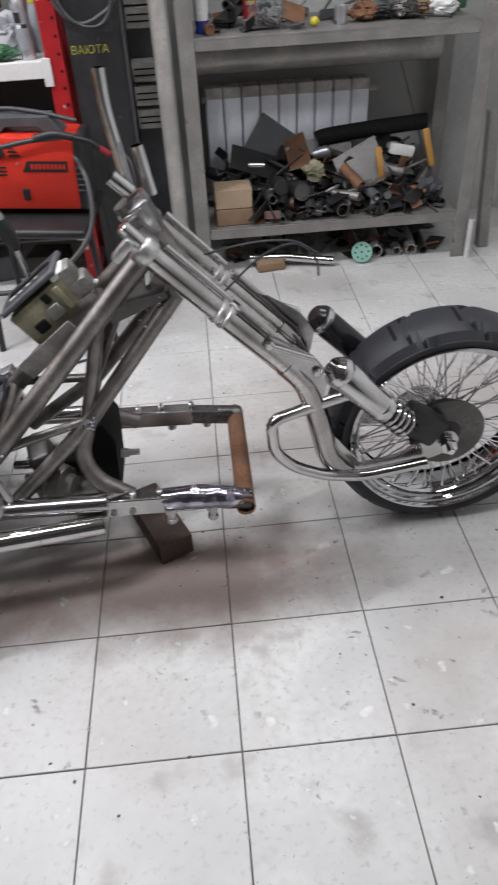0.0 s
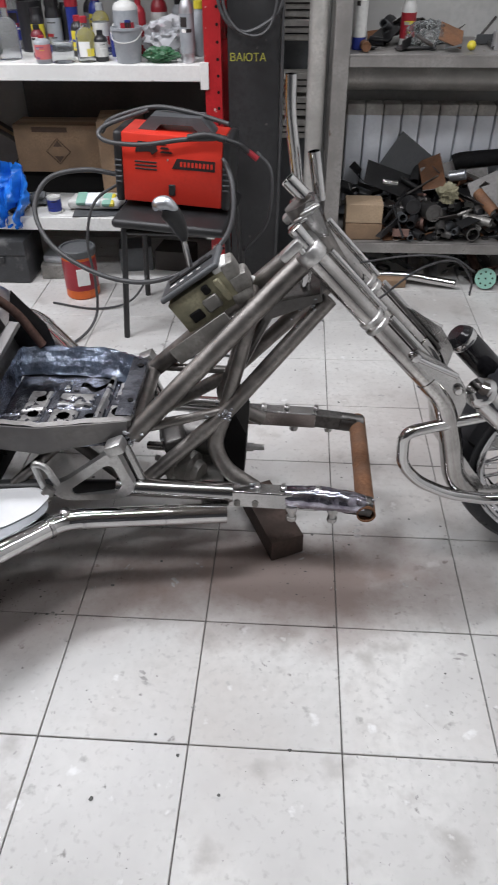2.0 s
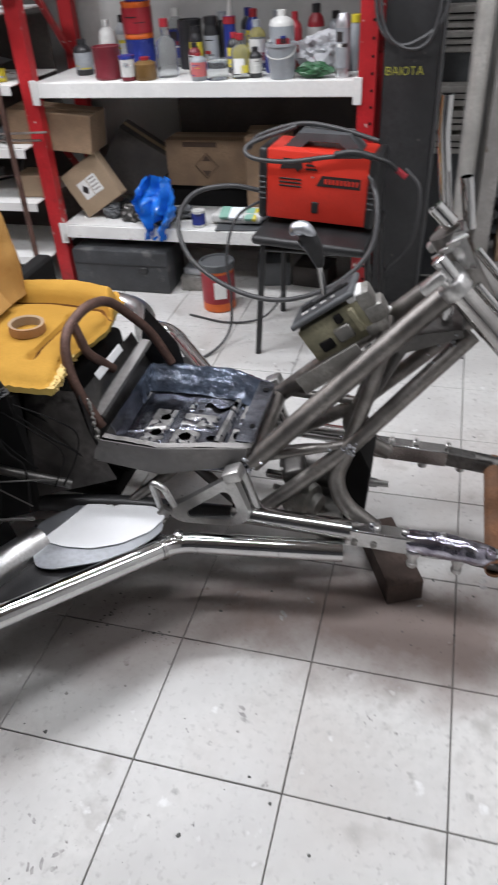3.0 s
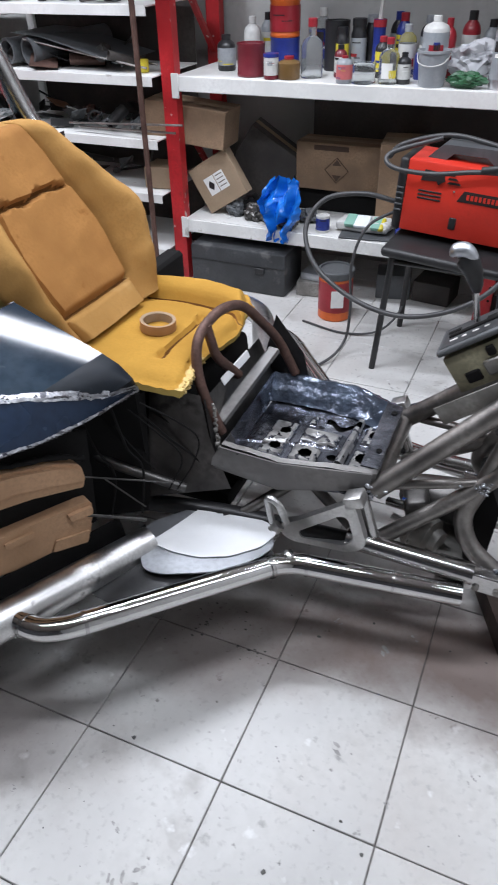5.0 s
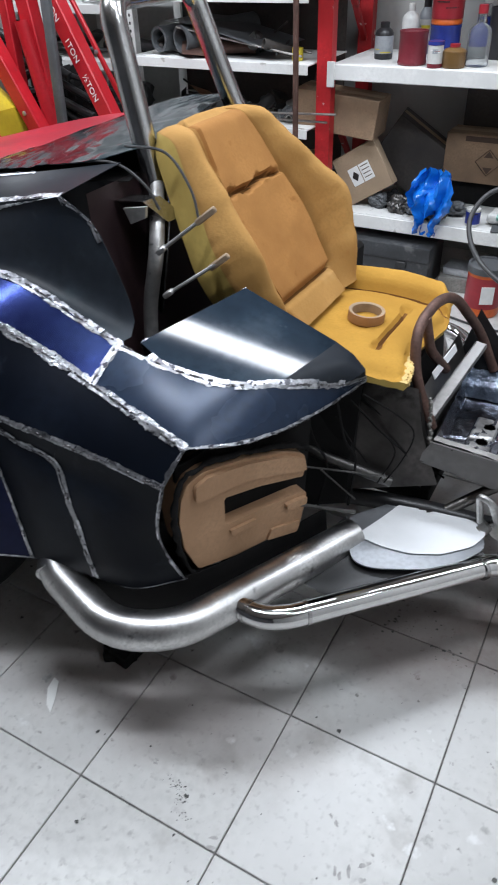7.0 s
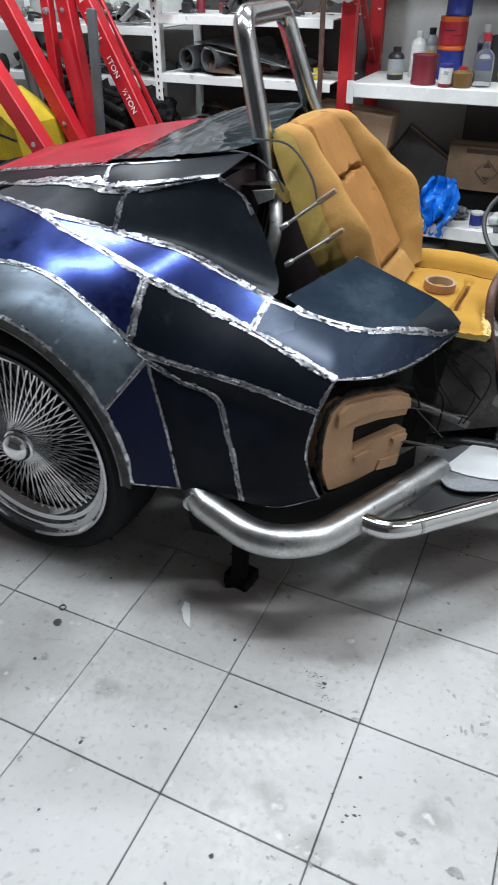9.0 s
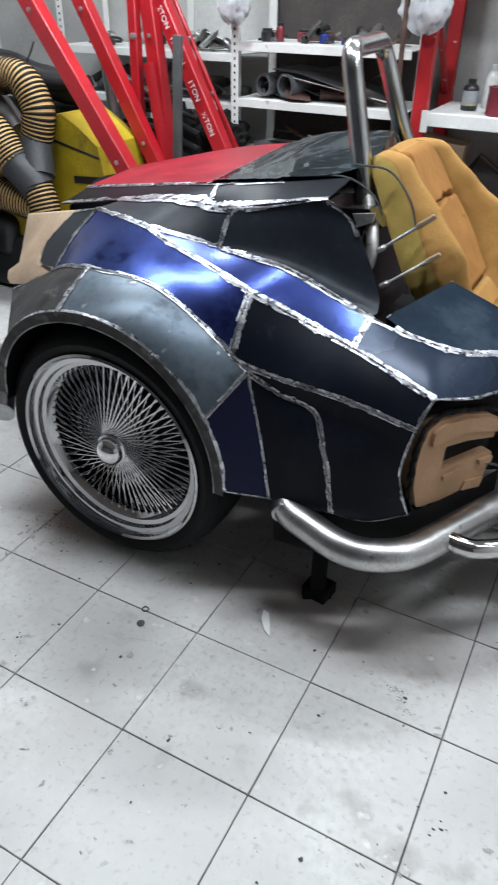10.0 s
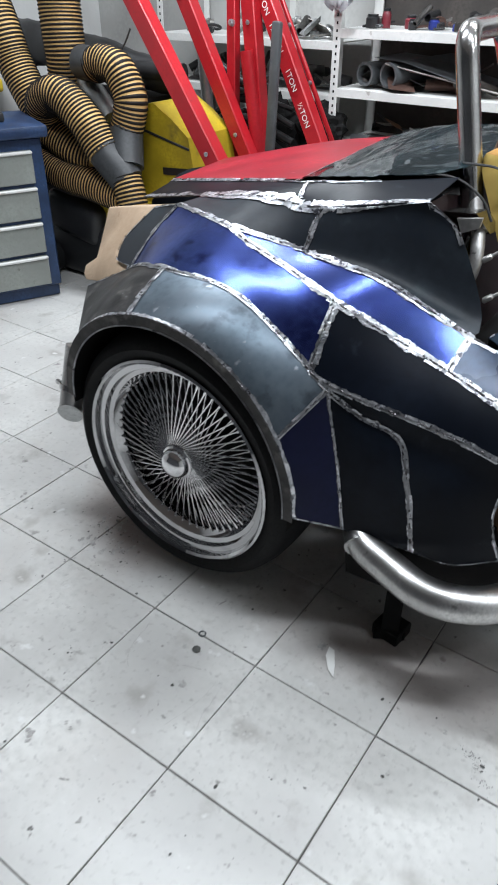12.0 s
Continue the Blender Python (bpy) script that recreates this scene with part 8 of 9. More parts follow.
b = bmesh.new()
beam(b, (1.70, 2.10, 0.0), (1.66, 2.10, 0.62), 0.05, 0.05)
solo("square_post", b, M["rackgrey"], "rusty grey square post beside the rack", "post")
solo("wall_pipe", tube([(0.38, 2.46, 0.835), (1.50, 2.46, 0.835)], 0.065, n=24), M["greypost"], "thick pale pipe along the wall", "pipe", kind="structure")
# radiator: nine sections
rad = thing("radiator", (0.80, 2.45, 0.30), "white sectional radiator on the wall behind the rack", "radiator")
for k in range(9):
    x = 0.455 + 0.085 * k
    part("section", boxed((x, 2.45, 0.475), (0.0795, 0.085, 0.40), None, 0.010, 2), M["radiator"], rad)
    part("section_top", boxed((x, 2.455, 0.695), (0.082, 0.09, 0.05), None, 0.008, 2), M["dusty"], rad, "dusty top of a radiator section")
part("header_pipe", tube([(0.40, 2.47, 0.66), (1.23, 2.47, 0.66)], 0.016, n=12), M["greypost"], rad)
part("header_pipe", tube([(0.40, 2.47, 0.31), (1.23, 2.47, 0.31)], 0.016, n=12), M["greypost"], rad)

# junk: every piece a thing of its own
KINDS = ("pipe", "pipe", "rod", "plate", "angle", "ring", "lump", "plate", "rod")
JM = ("rust", "darksteel", "blackpaint", "steel", "greyplast", "black", "blackpaint", "brownbar", "darksteel", "blackpaint", "casting", "black", "darkboard", "greyplast")
NAMES = dict(pipe=("pipe_offcut", "short steel pipe offcut in the scrap heap"), rod=("metal_rod", "thin metal rod among the scrap"), plate=("metal_plate", "bent sheet metal offcut in the scrap heap"),
             angle=("angle_iron", "piece of angle iron among the scrap"), ring=("metal_ring", "dark metal ring among the scrap"), lump=("machine_part", "greasy dark machine part among the scrap"))


def junk(kind, c, L, mat, rot, group):
    b = bmesh.new()
    if kind == "pipe":
        r = rng.uniform(0.012, 0.028)
        cyl(b, (-L / 2, 0, 0), (L / 2, 0, 0), r, n=14, hollow=r * 0.15)
    elif kind == "rod":
        cyl(b, (-L * 0.7, 0, 0), (L * 0.7, 0, 0), rng.uniform(0.004, 0.008), n=7)
    elif kind == "plate":
        w_ = L * rng.uniform(0.5, 0.9)
        k_ = rng.uniform(-0.3, 0.3)
        prism(b, [(-L / 2, -w_ / 2, 0), (L / 2, -w_ / 2 * (1 + k_), 0), (L / 2 * (1 - k_), w_ / 2, 0), (-L / 2, w_ / 2 * (1 - abs(k_)), 0)], (0, 0, 0.003))
    elif kind == "angle":
        box(b, (0, 0, 0), (L, 0.035, 0.004), None, 0.001)
        box(b, (0, -0.0165, 0.0165), (L, 0.004, 0.035), None, 0.001)
    elif kind == "ring":
        r = L * 0.28
        sweep(b, [V(r * math.cos(a * math.pi / 9), r * math.sin(a * math.pi / 9), 0) for a in range(18)], r * 0.22, 7, closed=True)
    else:
        lathe(b, [(L * 0.12, -L * 0.3), (L * 0.22, -L * 0.25), (L * 0.22, -L * 0.05), (L * 0.14, 0), (L * 0.14, L * 0.15), (L * 0.19, L * 0.17), (L * 0.19, L * 0.25)], (0, 0, 0), (1, 0.2, 0.1), 10)
        box(b, (0, 0, L * 0.1), (L * 0.3, L * 0.25, L * 0.2), turn(10, 20, 30), L * 0.03)
    bmesh.ops.transform(b, matrix=Matrix.Translation(Vector(c)) @ rot.to_4x4(), verts=b.verts)
    low = min(v.co.z for v in b.verts)
    n_, l_ = NAMES[kind]
    return solo(n_, b, M[mat], l_, "scrap metal", group), low


def heap(x0, x1, y0, y1, z, peak, count, group, lmin=0.06, lmax=0.20, mats=JM, kinds=KINDS):
    """A heap on a support at z: pieces low at the rim and higher in the middle."""
    for k in range(count):
        u, v = rng.random(), rng.random()
        kind = rng.choice(kinds)
        L = rng.uniform(lmin, lmax)
        h = peak * (0.15 + 0.85 * rng.random()) * (0.35 + 0.65 * v) * (1 - 0.5 * abs(2 * u - 1) ** 2) if k > count * 0.35 else 0.0
        ob, low = junk(kind, (x0 + (x1 - x0) * u, y0 + (y1 - y0) * v, z), L, rng.choice(mats), turn(rng.uniform(-35, 35), rng.uniform(-35, 35), rng.uniform(0, 360)) if h > 0 else turn(rng.uniform(-6, 6), rng.uniform(-6, 6), rng.uniform(0, 360)), group)
        ob.location.z += z + h - low + 0.001
        lim = min(max(ob.location.x, x0), x1)
        ob.location.x = lim


G = "scrap pieces on the steel rack"
heap(0.63, 1.44, 2.05, 2.40, 0.22, 0.23, 195, G)
heap(0.44, 0.62, 2.24, 2.40, 0.22, 0.16, 22, G)
heap(0.64, 1.46, 2.03, 2.20, 0.22, 0.10, 90, G, 0.03, 0.09)
carton("cardboard_box", (0.50, 2.10, 0.22), (0.165, 0.13, 0.075), turn(0, 0, 2), "small brown cardboard box on the scrap shelf")
carton("cardboard_box", (0.50, 2.10, 0.297), (0.165, 0.13, 0.085), turn(0, 0, 0), "small pale cardboard box on the scrap shelf", "cardpale")
for c, L, W, rot, m in (((0.74, 2.37, 0.44), 0.30, 0.22, turn(68, 38, 0), "greyplast"), ((1.10, 2.17, 0.40), 0.21, 0.19, turn(62, -24, 0), "panside"), ((0.93, 2.32, 0.44), 0.30, 0.12, turn(60, -12, 0), "darksteel"), ((0.62, 2.28, 0.42), 0.24, 0.12, turn(50, 22, 10), "black")):
    b = prism(bmesh.new(), [(-L / 2, -W / 2, 0), (L / 2, -W / 2, 0), (L / 2, W / 2, 0), (-L / 2, W / 2 * 0.9, 0)], (0, 0, 0.003))
    bmesh.ops.transform(b, matrix=Matrix.Translation(c) @ rot.to_4x4(), verts=b.verts)
    solo("metal_plate", b, M[m], "flat grey sheet metal plate leaning in the scrap heap", "scrap metal", G)
solo("black_bolster", tube(spline([(0.92, 2.33, 0.485), (0.97, 2.33, 0.50), (1.20, 2.33, 0.52), (1.40, 2.34, 0.53), (1.44, 2.34, 0.53)], 5), 0.036, n=16), M["rubber"], "long black rubber roll lying over the scrap heap", "roll")
for c, s, r, m in (((1.175, 2.12, 0.42), (0.028, 0.02, 0.15), turn(0, -10, 0), "orangewood"), ((1.40, 2.14, 0.47), (0.028, 0.02, 0.17), turn(0, -16, 0), "orangewood"), ((1.27, 2.12, 0.475), (0.11, 0.03, 0.045), turn(0, 12, 0), "can_white"), ((1.29, 2.2, 0.36), (0.03, 0.02, 0.16), turn(20, 12, 0), "rust")):
    solo("wood_stick" if m == "orangewood" else "small_block", boxed(c, s, r, 0.006, 2), M[m], "orange wooden tool handle in the scrap heap" if m == "orangewood" else "pale block in the scrap heap", "handle" if m == "orangewood" else "block")
for c, r, L, ax, m in (((0.80, 2.10, 0.335), 0.038, 0.10, (0.25, -1, 0.15), "darksteel"), ((0.72, 2.14, 0.35), 0.034, 0.09, (0.1, -1, 0.1), "black"), ((0.98, 2.07, 0.262), 0.030, 0.12, (0.2, -1, 0), "darksteel"), ((0.93, 2.24, 0.455), 0.024, 0.07, (1, -0.4, 0.3), "zinc"), ((1.14, 2.06, 0.265), 0.014, 0.085, (0, 0.1, 1), "zinc"), ((0.62, 2.2, 0.43), 0.012, 0.07, (1, 0, -0.1), "chrome")):
    d = Vector(ax).normalized()
    b = bmesh.new()
    cyl(b, Vector(c) - d * L / 2, Vector(c) + d * L / 2, r, n=18, hollow=r * 0.18)
    solo("pipe_offcut", b, M[m], "short hollow pipe offcut facing outwards", "scrap metal", G)
crumpled("green_rag", (0.88, 2.15, 0.40), (0.045, 0.035, 0.04), "olive", "pale green crumpled rag in the scrap heap", "rag", 31, 0.5)
G = "scrap pieces on the upper shelf"
heap(0.42, 1.46, 2.06, 2.40, 0.981, 0.05, 46, G, 0.04, 0.12)
bottle("aerosol_can", 0.62, 2.20, 0.981, 0.03, 0.19, "can_white", "white bottle with red print", "bottle", "can_grey", 0.6, "can_red")
bottle("aerosol_can", 0.42, 2.12, 0.981, 0.028, 0.28, "can_blue", "pale blue aerosol can", "can", labelmat="can_white")
crumpled("plastic_bag", (0.69, 2.14, 1.03), (0.075, 0.06, 0.05), "clear", "crumpled clear plastic bag of fittings", "bag", 14, 0.45)
bottle("steel_cup", 0.975, 2.12, 0.981, 0.026, 0.065, "can_silver", "small bright steel cup", "cup")
b = bmesh.new()
bmesh.ops.create_uvsphere(b, u_segments=12, v_segments=8, radius=0.018, matrix=Matrix.Translation((0.865, 2.09, 1.0)))
solo("yellow_ball", b, M["can_yellow"], "small yellow round knob", "knob")
for k in range(5):
    crumpled("dark_rag", (1.08 + 0.08 * k, 2.16 + 0.03 * (k % 2), 1.015), (0.06, 0.05, 0.035), ("rust", "greyplast", "darksteel", "cardboard", "paper")[k], "crumpled dark rag on the upper shelf", "rag", 40 + k)
solo("green_crate", boxed((1.46, 2.32, 1.10), (0.14, 0.16, 0.22), None, 0.008, 2), M["can_green"], "dark green crate on the upper shelf", "crate")
# floor under the rack
G = "scrap pieces on the floor"
heap(0.48, 1.50, 2.10, 2.42, 0.001, 0.07, 46, G, 0.06, 0.16)
solo("bright_pipe", tube([(0.56, 2.06, 0.045), (0.72, 2.05, 0.045), (0.95, 2.0, 0.028)], 0.019, 0.05, 14, 0.002), M["chrome"], "bent bright steel pipe lying on the floor", "pipe")
solo("wood_offcut", boxed((0.655, 2.02, 0.022), (0.13, 0.05, 0.042), turn(0, 0, 8), 0.004), M["cardboard"], "short brown wooden offcut on the floor", "wood")
b = bmesh.new()
lathe(b, [(0.0, 0), (0.048, 0), (0.048, 0.003), (0.0, 0.003)], (1.09, 2.02, 0.05), (-0.15, -0.85, 0.45), 28)
disc = solo("sanding_disc", b, M["mint"], "pale green perforated sanding disc leaning on scrap", "disc")
dn_ = Vector((-0.15, -0.85, 0.45)).normalized()
du = dn_.orthogonal().normalized()
dv = dn_.cross(du)
for k in range(9):
    a, rr = 2 * math.pi * k / 8, 0.0 if k == 8 else 0.031
    b = bmesh.new()
    lathe(b, [(0.0048, 0), (0.0048, 0.0006), (0, 0.0007)], V(1.09, 2.02, 0.05) + dn_ * 0.003 + (du * math.cos(a) + dv * math.sin(a)) * rr, dn_, 8)
    part("disc_hole", b, M["inside"], disc)
for k, (x, r) in enumerate(((1.17, 0.03), (1.20, 0.018), (1.27, 0.022), (1.34, 0.026), (1.40, 0.02), (0.86, 0.02), (0.80, 0.016))):
    b = bmesh.new()
    cyl(b, (x, 2.06, r + 0.001), (x + 0.03, 2.30, r + 0.001), r, n=16, hollow=r * 0.18)
    solo("pipe_offcut", b, M[("greypost", "darksteel", "galv")[k % 3]], "steel pipe lying end-on under the rack", "scrap metal", G)
b = bmesh.new()
cyl(b, (1.585, 1.98, 0.0), (1.585, 1.98, 0.18), 0.012, n=10)
solo("white_stick", b, M["can_white"], "white marker stick standing by the rack post", "stick")

# ---- white perforated shelving ----
def perforated(x0, x1, yf, levels, posts, label):
    t = thing("metal_shelving", ((x0 + x1) / 2, yf + 0.25, 0), label, "shelving")
    hm = None
    for px in posts:
        for py in (yf, yf + 0.45):
            e_ = 1 if px > (x0 + x1) / 2 else -1
            b = prism(bmesh.new(), [(px - 0.021 * e_, py - 0.002, 0), (px + 0.021 * e_, py - 0.002, 0), (px + 0.021 * e_, py + 0.04, 0), (px + 0.017 * e_, py + 0.04, 0), (px + 0.017 * e_, py + 0.002, 0), (px - 0.021 * e_, py + 0.002, 0)], (0, 0, 2.2))
            po = part("post", b, M["shelfwhite"], t, "white perforated angle upright")
            if py == yf:
                for k in range(26):
                    b = boxed((px, py - 0.0025, 0.55 + 0.034 * k), (0.009, 0.0015, 0.013), None, 0)
                    part("slot", b, M["inside"], po)
    for z in levels:
        b = bmesh.new()
        box(b, ((x0 + x1) / 2, yf + 0.225, z - 0.004), (x1 - x0, 0.44, 0.006), None, 0.001)
        box(b, ((x0 + x1) / 2, yf + 0.002, z - 0.02), (x1 - x0, 0.005, 0.04), None, 0.001)
        part("shelf", b, M["shelfwhite"], t, "white steel shelf")
    return t


LV = (1.205, 0.938, 0.675, 0.43, 0.16)
perforated(-2.66, -1.70, 1.95, LV, (-2.655,), "white perforated steel shelving with rolled mats")
perforated(-4.0, -2.72, 2.10, (1.135, 0.88, 0.60, 0.3), (-3.95, -3.30, -2.74), "white perforated steel shelving behind the cranes")
ms = bpy.data.objects["metal_shelving"]
post = part("post", prism(bmesh.new(), [(-1.712, 2.10, 0), (-1.684, 2.10, 0), (-1.684, 2.135, 0), (-1.688, 2.135, 0), (-1.688, 2.104, 0), (-1.712, 2.104, 0)], (0, 0, 2.2)), M["shelfwhite"], ms, "white perforated angle upright")
for k in range(22):
    part("slot", boxed((-1.698, 2.0985, 0.70 + 0.034 * k), (0.008, 0.0015, 0.013), None, 0), M["inside"], post)
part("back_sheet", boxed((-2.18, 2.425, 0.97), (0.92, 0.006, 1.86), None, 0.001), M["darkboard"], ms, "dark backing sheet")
G = "odds and ends on the white shelving"
heap(-2.58, -1.78, 2.02, 2.30, 1.206, 0.05, 34, G, 0.04, 0.13)
heap(-2.58, -1.78, 2.02, 2.30, 0.939, 0.05, 22, G, 0.06, 0.18)
heap(-2.58, -1.78, 2.02, 2.30, 0.676, 0.07, 34, G, 0.05, 0.14)
heap(-2.58, -1.78, 2.02, 2.30, 0.431, 0.10, 24, G, 0.06, 0.16)
heap(-3.85, -2.80, 2.16, 2.45, 1.136, 0.06, 40, G, 0.05, 0.14, mats=("darksteel", "casting", "black", "galv"))
heap(-3.85, -2.80, 2.16, 2.45, 0.881, 0.14, 40, G, 0.08, 0.22, mats=("darksteel", "black", "greyplast"))
for x, y, r, h, m in ((-2.535, 2.09, 0.034, 0.060, "can_black"), (-2.475, 2.12, 0.022, 0.085, "can_dred"), (-2.36, 2.16, 0.030, 0.055, "can_dred"), (-2.315, 2.08, 0.020, 0.045, "can_black"), (-2.23, 2.14, 0.026, 0.050, "can_blue"), (-2.10, 2.10, 0.018, 0.035, "can_blue"), (-1.98, 2.13, 0.030, 0.065, "can_black"), (-1.93, 2.09, 0.016, 0.045, "can_grey")):
    bottle("small_jar", x, y, 1.206, r, h, m, "small dark jar among the clutter on the shelving", "jar", "can_black", 0.7)
# rolled rubber mats and long rods on the middle shelf
for (a, c, r, m) in (((-2.52, 2.02, 1.005), (-2.42, 2.42, 1.01), 0.055, "greyplast"), ((-2.38, 2.00, 1.01), (-2.22, 2.42, 1.03), 0.060, "greyplast"), ((-2.57, 2.1, 0.975), (-2.50, 2.4, 0.975), 0.030, "darksteel")):
    b = bmesh.new()
    cyl(b, a, c, r, n=24, hollow=0.012)
    solo("rolled_mat", b, M[m], "rolled grey rubber mat on the shelf", "rolled mat")
b = bmesh.new()
coons(b, [(-2.46, 1.99, 1.085), (-2.30, 1.99, 1.075), (-1.90, 2.0, 0.975)], [(-2.46, 2.35, 1.085), (-2.30, 2.35, 1.075), (-1.90, 2.35, 0.985)], [(-2.46, 1.99, 1.085), (-2.46, 2.35, 1.085)], [(-1.90, 2.0, 0.975), (-1.90, 2.35, 0.985)], 12, 3)
solo("rubber_sheet", b, M["greyplast"], "dark rubber sheet drooping over the rolled mats", "sheet")
for p, q in (((-2.4, 2.0, 1.06), (-1.76, 2.02, 0.96)), ((-2.3, 2.06, 1.03), (-1.75, 2.10, 0.965)), ((-2.2, 1.99, 0.715), (-1.55, 1.93, 0.755)), ((-2.15, 2.0, 0.70), (-1.60, 1.95, 0.715))):
    solo("metal_rod", tube([p, q], 0.005, n=8), M["steel"], "long thin steel rod lying on the shelf", "rod")
bottle("yellow_cup", -1.80, 2.06, 0.939, 0.025, 0.05, "can_yellow", "small yellow plastic cap on the shelf", "cap")
jut = carton("cardboard_box", (-1.63, 2.16, 0.645), (0.40, 0.20, 0.165), turn(0, 6, 4), "brown cardboard box jutting over the shelf end")
part("sticker", boxed((-1.785, 2.052, 0.728), (0.042, 0.0015, 0.036), turn(0, 22, 4), 0), M["paper"], jut, "small white sticker")
carton("cardboard_box", (-1.77, 2.12, 0.431), (0.15, 0.16, 0.10), turn(0, 0, 6), "small brown cardboard box on the shelf", "cardpale")
solo("copper_pole", tube([(-1.73, 1.90, 0.0), (-1.745, 1.92, 2.2)], 0.0125, n=12), M["brownbar"], "brown steel pole leaning against the shelving", "pole")
def hanging_bag(c, w_, h_, seed, label):
    """A limp clear bag gathered at its top and full of folds."""
    b = bmesh.new()
    rings = []
    for j in range(19):
        v = j / 18
        prof = float(np.interp(v, (0, 0.08, 0.3, 0.6, 0.85, 1), (0.25, 0.75, 1.0, 0.92, 0.5, 0.16)))
        ring = []
        for i in range(40):
            a_ = 2 * math.pi * i / 40
            k = prof * (1 + 0.50 * noise.noise(V(math.cos(a_) * 2.6 + seed, math.sin(a_) * 2.6, v * 2.2)) + 0.26 * noise.noise(V(math.cos(a_) * 7 + seed, math.sin(a_) * 7, v * 5)))
            ring.append(b.verts.new((c[0] + w_ * k * math.cos(a_), c[1] + w_ * 0.5 * k * math.sin(a_), c[2] - h_ / 2 + h_ * v + 0.035 * noise.noise(V(math.cos(a_) * 2 + seed, math.sin(a_) * 2, 5)) * (1 - v))))
        rings.append(ring)
    for A_, B_ in zip(rings, rings[1:]):
        for i in range(40):
            b.faces.new((A_[i], A_[(i + 1) % 40], B_[(i + 1) % 40], B_[i]))
    b.faces.new(rings[0][::-1])
    b.faces.new(rings[-1])
    return solo("plastic_bag", b, M["film"], label, "bag", angle=60)


hanging_bag((-2.64, 1.905, 1.42), 0.085, 0.26, 3.0, "clear plastic bag hung on the shelving post")
hanging_bag((-1.645, 1.935, 1.41), 0.105, 0.26, 8.0, "clear plastic bag hung on the rack post")

# ---- workshop cranes: red painted beams ----
def crane(label, beams, extra=()):
    t = thing("workshop_crane", (*beams[0][1][:2], 0), label, "crane", "red folding cranes")
    for a, c, w_, h_ in beams:
        b = bmesh.new()
        beam(b, a, c, w_, h_, up=(0, 1, 0), bevel=0.005)
        part("beam", b, M["crane"], t, "red painted box-section beam")
        a, c = Vector(a), Vector(c)
        for q in (0.30, 0.62):
            b = bmesh.new()
            lathe(b, [(0.011, 0), (0.011, 0.006), (0.007, 0.008), (0.0, 0.009)], a.lerp(c, q) - V(0, h_ / 2 if abs(h_) > w_ else w_ / 2, 0), (0, -1, 0), 6)
            part("bolt", b, M["zinc"], t)
        part("foot_plate", boxed(c + (a - c).normalized() * 0.01, (w_ * 1.25, w_ * 1.25, 0.02), None, 0.003), M["crane"], t)
    return t


def ext(a, c, z):
    a, c = Vector(a), Vector(c)
    return a + (c - a) * ((z - a.z) / (c.z - a.z))


a, c = (-3.346, 1.20, 1.394), (-2.743, 1.05, 0.732)
crane("red folding workshop crane with a long sloping leg", [(ext(a, c, 1.9), ext(a, c, 0.05), 0.085, 0.075)])
a, c = (-3.285, 1.5, 1.397), (-2.928, 1.5, 0.75)
c2 = crane("red folding workshop crane with pinned boom", [(ext(a, c, 1.9), ext(a, c, 0.05), 0.075, 0.07), ((-3.005, 1.56, 1.75), (-3.02, 1.56, 0.04), 0.05, 0.05), ((-2.985, 1.60, 1.75), (-2.79, 1.60, 0.04), 0.075, 0.07)])
b = bmesh.new()
lathe(b, [(0.016, 0), (0.016, 0.012), (0.010, 0.014), (0.010, 0.022)], (-2.985, 1.52, 1.235), (0, -1, 0), 6)
part("pivot_bolt", b, M["zinc"], c2)
a, c = V(-2.92, 1.66, 1.40), V(-2.53, 1.60, 0.742)
c3 = crane("red crane boom with white load markings", [(ext(a, c, 1.7), ext(a, c, 0.05), 0.08, 0.07), ((-2.905, 1.72, 1.45), (-2.50, 1.72, 0.70), 0.022, 0.02)])
dirn = (c - a).normalized()
yv = V(0, -1, 0)
xv = dirn.cross(yv) * -1
for txt, tt in (("2TON", 0.13), ("1\u00bdTON", 0.34), ("1TON", 0.60), ("\u00bdTON", 0.82)):
    p = a + (c - a) * tt
    nx, nz = dirn, V(0, -1, 0)
    ny = nz.cross(nx).normalized()
    nz = nx.cross(ny)
    mm = Matrix((nx, ny, nz)).transposed().to_4x4()
    letters(txt, 0.040, "whiteink", c3, Matrix.Translation(p - V(0, 0.042, 0)) @ mm, "load_mark", label="white painted load marking")
solo("black_strap", boxed((-2.745, 1.52, 0.95), (0.05, 0.03, 0.60), turn(0, 3, 0), 0.01, 2), M["greyplast"], "dark grey strap hanging on the crane", "strap")
solo("grey_pole", tube([(-3.345, 1.72, 1.2), (-3.20, 1.70, 0.0)], 0.03, n=16), M["galv"], "grey steel pole leaning behind the cranes", "pole")
solo("jack_ram", tube([(-2.93, 1.56, 1.12), (-2.84, 1.57, 0.55)], 0.036, n=16), M["crane"], "red hydraulic ram of the crane", "ram")

